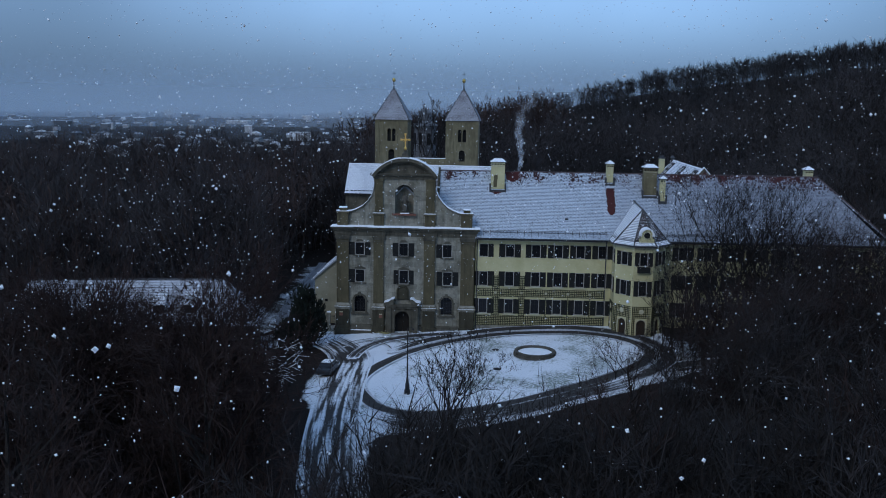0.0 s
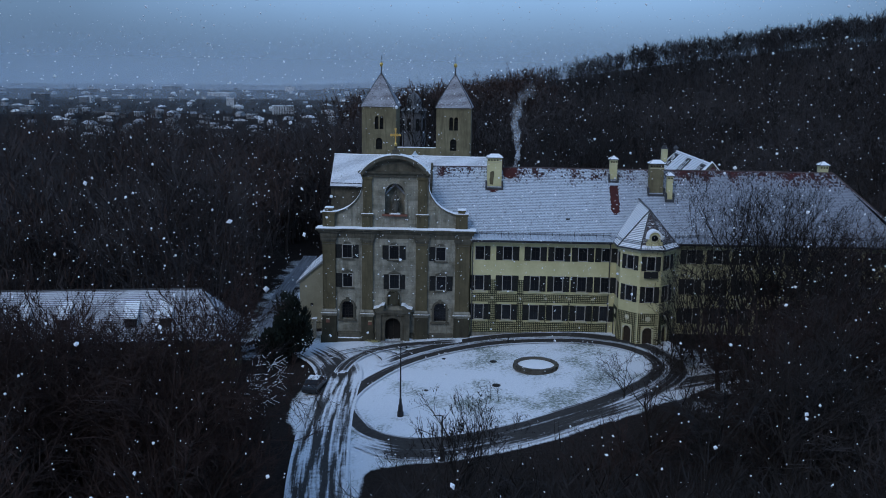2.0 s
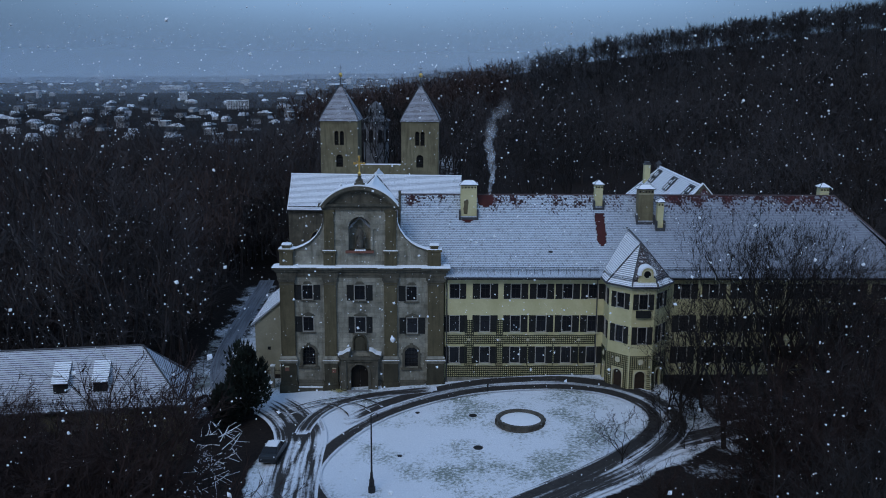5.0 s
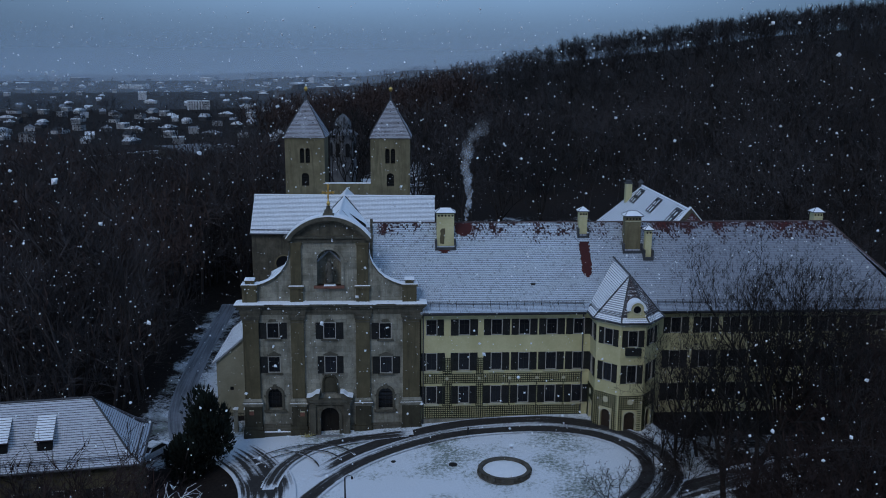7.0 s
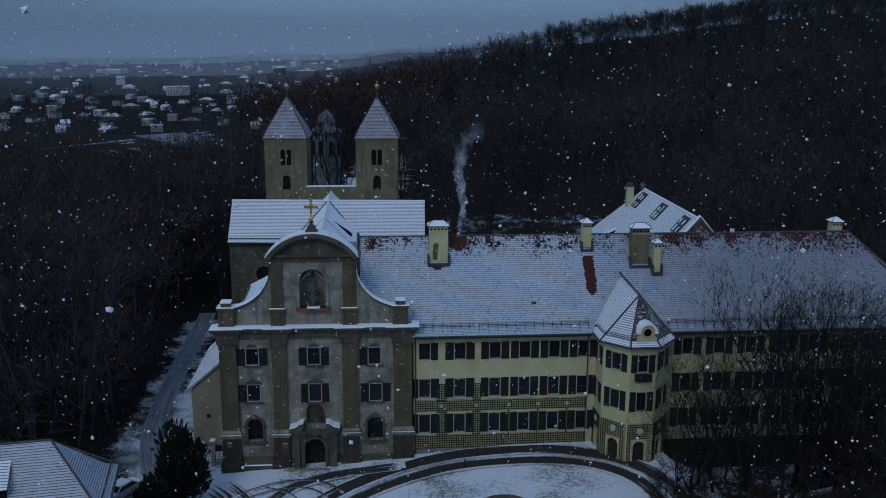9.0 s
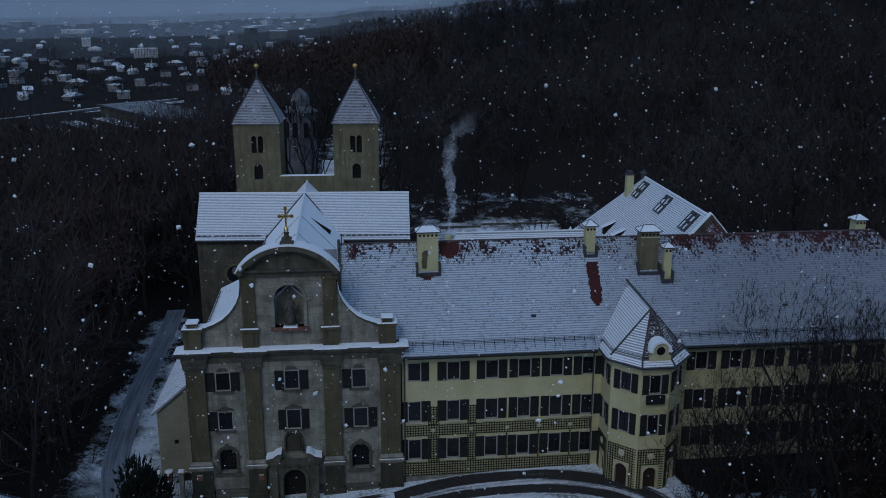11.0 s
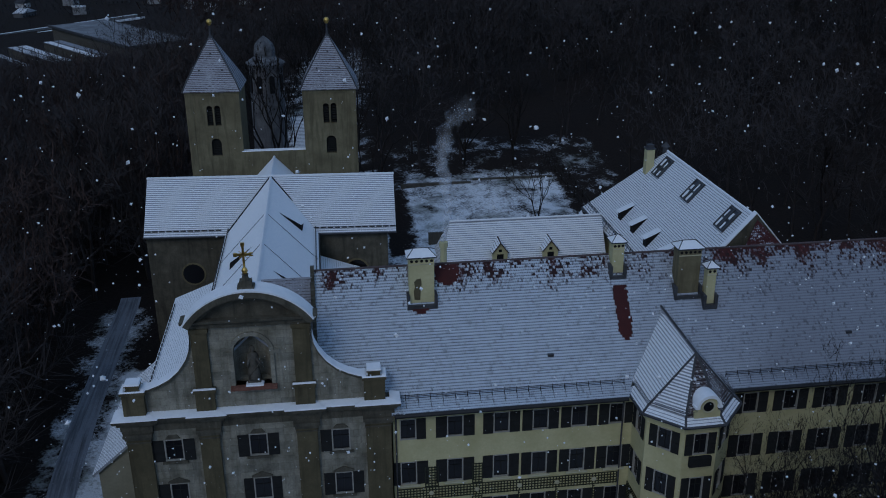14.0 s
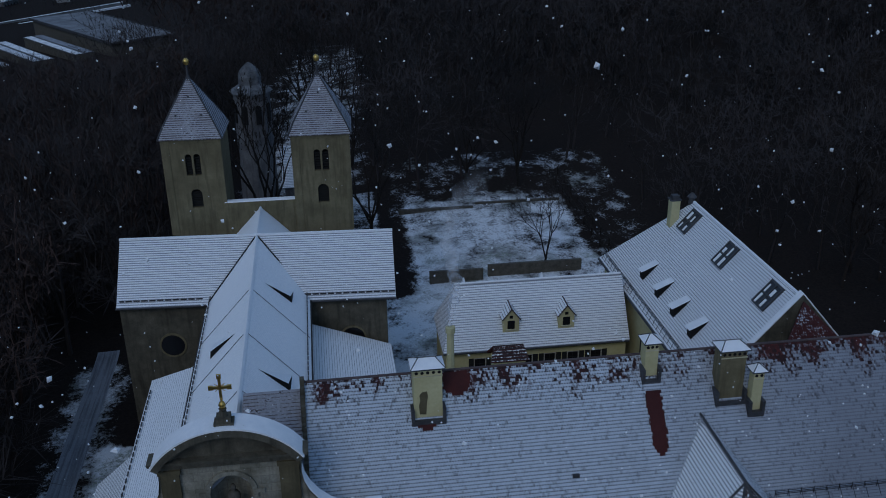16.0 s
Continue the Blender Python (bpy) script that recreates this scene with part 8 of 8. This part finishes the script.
woods("west_grove", 17, 200, lambda g: grove(g, True, False), BEECH, "close-set dark bare trees beside the drive", 12, 19, (16, 22), 0.55, 0.12, top=west_top)
woods("west_wood", 3, 950, wood_west, WOOD_TWIG, "dense dark leafless wood beside the church", 17, 28, (11, 18), 0.6, 0.2, top=wood_top)
woods("back_wood", 4, 210, wood_back, WOOD_TWIG, "leafless wood rising behind the church", 17, 25, (0, 4, 4), 0.8, 0.25)
woods("beech_wood", 5, 160, wood_west, WOOD_BEECH, "rust-brown beeches in the wood", 17, 28, (0, 4, 4), 0.75, 0.2, top=wood_top)
woods("hill_wood", 6, 1600, wood_hill, HILL_TWIG, "dark leafless wood covering the hill", 11, 15, (10, 12), 1.8, 0.1)
woods("hill_crowns", 12, 450, wood_crest, HILL_TWIG, "rounded crowns standing in the wood on the hill", 10, 13, (0, 4, 3), 1.7, 0.05)
woods("side_wood", 7, 260, wood_side, TWIG, "dark leafless wood beyond the abbey wing", 15, 22, (10, 14), 1.0, 0.2)
woods("town_trees", 8, 900, wood_town, TOWN_TWIG, "bare trees among the houses of the town", 7, 13, (0, 3, 2), 3.0, 0.1)
woods("north_grove", 9, 90, wood_north, WOOD_BEECH, "tall rounded trees between the abbey and the town", 24, 31, (0, 4, 4), 1.3, 0.15)


# ---------------------------------------------------------------- the town in the distance
PALE_WALL = mottled("white_town_plaster", (0.22, 0.22, 0.23), (0.42, 0.42, 0.42), 0.2, 2.0)


def town_house(w, d, h, rise, flat, label, paint=TOWN_WALL):
    t = thing("town_house", label, "house", group="houses of the town")
    part("wall", Mesh().box(-w / 2, w / 2, -d / 2, d / 2, -3, h), paint, t)
    if flat:
        part("roof", Mesh().box(-w / 2 - 0.3, w / 2 + 0.3, -d / 2 - 0.3, d / 2 + 0.3, h, h + 0.5), TOWN_ROOF, t)
    else:
        a = Mesh().slab([(-w / 2 - 0.6, h - 0.3), (w / 2 + 0.6, h - 0.3), (0, h + rise)], -d / 2 - 0.5, d / 2 + 0.5)
        part("roof", a, TOWN_ROOF, t)
    n = max(2, int(w / 3.2))
    for s in range(max(1, int(h / 3))):
        for k in range(n):
            x = -w / 2 + w * (k + 0.5) / n
            part("window", Mesh().box(x - 0.55, x + 0.55, -d / 2 - 0.04, -d / 2 - 0.002, 0.9 + 3 * s, 2.3 + 3 * s), GLASS, t)
    return t


HOUSES = [town_house(9, 7, 4.2, 2.6, False, "pale house with a steep snowy roof"), town_house(17, 7, 4.4, 2.4, False, "long pale house with a snowy roof"), town_house(9, 9, 6, 0, True, "flat-roofed white house under snow", PALE_WALL), town_house(28, 12, 12, 0, True, "pale apartment block with a flat snowy roof"), town_house(55, 25, 8, 0, True, "long flat-roofed hall under snow")]
rng_town = np.random.default_rng(77)
first = set()
spots = []
for n in range(6000):
    if len(spots) >= 230:
        break
    far = len(spots) >= 105
    ty = 640 + 900 * rng_town.random() ** 1.4 if far else rng_town.normal(530, 80)
    tx = -0.23 * ty + rng_town.uniform(-0.36, 0.30) * ty
    kind = int(rng_town.choice(5, p=[0.3, 0.3, 0.24, 0.11, 0.05])) if far else int(rng_town.choice(3, p=[0.38, 0.27, 0.35]))
    if any((tx - a) ** 2 + (ty - b) ** 2 < (38 if far else 19.0) ** 2 for a, b in spots) or terrain(tx, ty) > 1.5 or tx > 60 or not 385 < ty < 1500 or noise.noise(Vector((tx * 0.02, ty * 0.02, 3.0))) < (-0.1 if not far else -0.5):
        continue
    spots.append((tx, ty))
    m = pose(tx, ty, terrain(tx, ty) - 0.4, 0, 0, float(rng_town.choice([12, 102, -20, 70])) + rng_town.normal(0, 5)) @ Matrix.Scale(0.8, 4)
    if kind in first:
        copy_thing(HOUSES[kind], m)
    else:
        first.add(kind)
        HOUSES[kind].matrix_basis = m


def nursery():
    """Flat snowy sheds at the wood's far edge."""
    t = thing("flat_hall", "long dark flat-roofed hall with thin snow on its roof", "hall", pose(-67, 277, terrain(-67, 277), 0, 0, -54))
    part("wall", Mesh().box(-31, 31, -10, 10, -1, 5.2), STATUE, t)
    part("roof", Mesh().box(-32, 32, -11, 11, 5.2, 5.7).box(-32, 32, -11, -10.7, 5.7, 6.0).box(-32, 32, 10.7, 11, 5.7, 6.0), LEAD, t)
    a = Mesh().box(-31.5, 31.5, -10.5, 10.5, 5.704, 5.76)
    part("snow_cap", a, DUSTED, t, "thin patchy snow")
    for x, y, w in ((-76, 258, 40), (-85, 248, 38), (-93, 237, 34)):
        s = thing("glass_shed", "low shed with narrow snowy roof strips", "shed", pose(x, y, terrain(x, y), 0, 0, -54), group="sheds at the wood's edge")
        part("wall", Mesh().box(-w / 2, w / 2, -3, 3, -1, 2.6), STATUE, s)
        part("roof", Mesh().slab([(-w / 2, 2.6), (w / 2, 2.6), (w / 2, 2.8), (-w / 2, 2.8)], -3.3, 3.3), LEAD, s)
        for u in (-2.9, 0.5):
            part("snow_cap", Mesh().box(-w / 2 + 0.3, w / 2 - 0.3, u, u + 2.3, 2.804, 2.9), TOWN_ROOF, s, "strip of thin snow")


nursery()
low_wall = thing("field_wall", "long low pale wall with snow on top across the fields", "wall", pose(-108, 342, terrain(-108, 342), 0, 0, 50))
part("masonry", Mesh().box(-46, 46, -0.3, 0.3, -1.5, 0.9), CONCRETE, low_wall)
part("snow_cap", Mesh().box(-46, 46, -0.45, 0.45, 0.904, 1.05), SNOW, low_wall)
part("verge", Mesh().box(-46, 46, -5.2, -4.0, -1.0, 0.25), SNOW, low_wall, "strip of snow along the wall's foot")


# ---------------------------------------------------------------- smoke and falling snow
SMOKE = bpy.data.materials.new("thin_chimney_smoke")
SMOKE.use_nodes = True
nt = SMOKE.node_tree
nt.nodes.clear()
s_out, s_mix, s_clear, s_soft = (nt.nodes.new(k) for k in ("ShaderNodeOutputMaterial", "ShaderNodeMixShader", "ShaderNodeBsdfTransparent", "ShaderNodeBsdfDiffuse"))
s_soft.inputs["Color"].default_value = (0.75, 0.78, 0.82, 1)
nt.links.new(s_clear.outputs["BSDF"], s_mix.inputs[1])
nt.links.new(s_soft.outputs["BSDF"], s_mix.inputs[2])
nt.links.new(s_mix.outputs["Shader"], s_out.inputs["Surface"])


s_co, s_sep, s_fade, s_noise, s_thin, s_mul = (nt.nodes.new(k) for k in ("ShaderNodeTexCoord", "ShaderNodeSeparateXYZ", "ShaderNodeMapRange", "ShaderNodeTexNoise", "ShaderNodeMapRange", "ShaderNodeMath"))
s_fade.inputs["From Min"].default_value, s_fade.inputs["From Max"].default_value = 21.0, 34.0
s_fade.inputs["To Min"].default_value, s_fade.inputs["To Max"].default_value = 0.42, 0.0
s_noise.inputs["Scale"].default_value, s_noise.inputs["Detail"].default_value = 0.8, 4.0
s_thin.inputs["From Min"].default_value, s_thin.inputs["From Max"].default_value = 0.34, 0.66
s_mul.operation = "MULTIPLY"
nt.links.new(s_co.outputs["Object"], s_sep.inputs[0])
nt.links.new(s_co.outputs["Object"], s_noise.inputs["Vector"])
nt.links.new(s_sep.outputs["Z"], s_fade.inputs["Value"])
nt.links.new(s_noise.outputs["Fac"], s_thin.inputs["Value"])
nt.links.new(s_fade.outputs["Result"], s_mul.inputs[0])
nt.links.new(s_thin.outputs["Result"], s_mul.inputs[1])
nt.links.new(s_mul.outputs["Value"], s_mix.inputs["Fac"])


def puff(a, centre, r, rng):
    """A lumpy ball."""
    rings, sides = 5, 8
    off = Vector(rng.uniform(-50, 50, 3))
    vs = []
    for i in range(rings + 1):
        th = math.pi * i / rings
        for j in range(sides):
            d = Vector((math.sin(th) * math.cos(6.28319 * j / sides), math.sin(th) * math.sin(6.28319 * j / sides), math.cos(th)))
            vs.append(centre + d * r * (1 + 0.45 * noise.noise(d * 1.3 + off)))
    a.add(vs, [(i * sides + j, i * sides + (j + 1) % sides, (i + 1) * sides + (j + 1) % sides, (i + 1) * sides + j) for i in range(rings) for j in range(sides)])


def chimney_smoke():
    rng = np.random.default_rng(9)
    a = Mesh()
    for k in range(21):
        f = k / 20
        z = 20.4 + 12.8 * f ** 1.1
        r = 0.24 + 0.8 * f
        puff(a, Vector((16.0 + 0.7 * math.sin(f * 7.0) * f ** 0.5 + 1.5 * f * f + rng.normal(0, 0.25 * r), 17.5 + rng.normal(0, 0.3 * r), z)), r * rng.uniform(0.7, 1.15), rng)
    return tagged(part("chimney_smoke", a, SMOKE, smooth=True), "thin pale smoke rising from a yard chimney", "smoke", "", "stuff")


chimney_smoke()
stack = thing("yard_chimney", "slim dark flue in the yard behind the wing", "chimney")
part("flue", Mesh().lathe([(0.35, 8), (0.3, 19.6), (0.4, 19.7), (0.4, 20.2)], 8, 16.0, 17.5), CREAM, stack)


def falling_snow():
    """Flakes hanging in the air over the forecourt, clear of the camera's line."""
    rng = np.random.default_rng(21)
    n = 22000
    p = np.stack([rng.uniform(-32, 46, n), rng.uniform(-124, -8, n), rng.uniform(12, 68, n)], 1)
    a0, a1 = np.array([12.0, -130.0, 32.0]), np.array([7.0, -40.0, 56.0])
    t = np.clip((p - a0) @ (a1 - a0) / ((a1 - a0) @ (a1 - a0)), 0, 1)
    far = np.linalg.norm(p - a0 - t[:, None] * (a1 - a0), axis=1)
    p = p[far > 8.0]
    shape = np.array([(1, 0, 0.1), (-1, 0.1, 0), (0, 1, -0.1), (0.1, -1, 0), (0, 0.1, 0.9), (0, 0, -0.9)], float)
    turn = rng.normal(0, 1, (len(p), 3, 3))
    turn = np.linalg.qr(turn)[0]
    size = (0.014 + 0.060 * rng.random((len(p), 1, 1)) ** 2.4) * rng.uniform(0.7, 1.25, (len(p), 6, 1))
    co = (p[:, None, :] + (shape @ turn) * size).reshape(-1, 3)
    face = np.array([(0, 2, 4), (2, 1, 4), (1, 3, 4), (3, 0, 4), (2, 0, 5), (1, 2, 5), (3, 1, 5), (0, 3, 5)])
    tri = (face[None] + 6 * np.arange(len(p))[:, None, None]).reshape(-1, 3)
    data = bpy.data.meshes.new("falling_snow")
    data.from_pydata(co.tolist(), [], tri.tolist())
    data.materials.append(SNOW)
    tagged(new("falling_snow", data), "loose snowflakes falling through the dusk air", "snow", "", "stuff")


falling_snow()
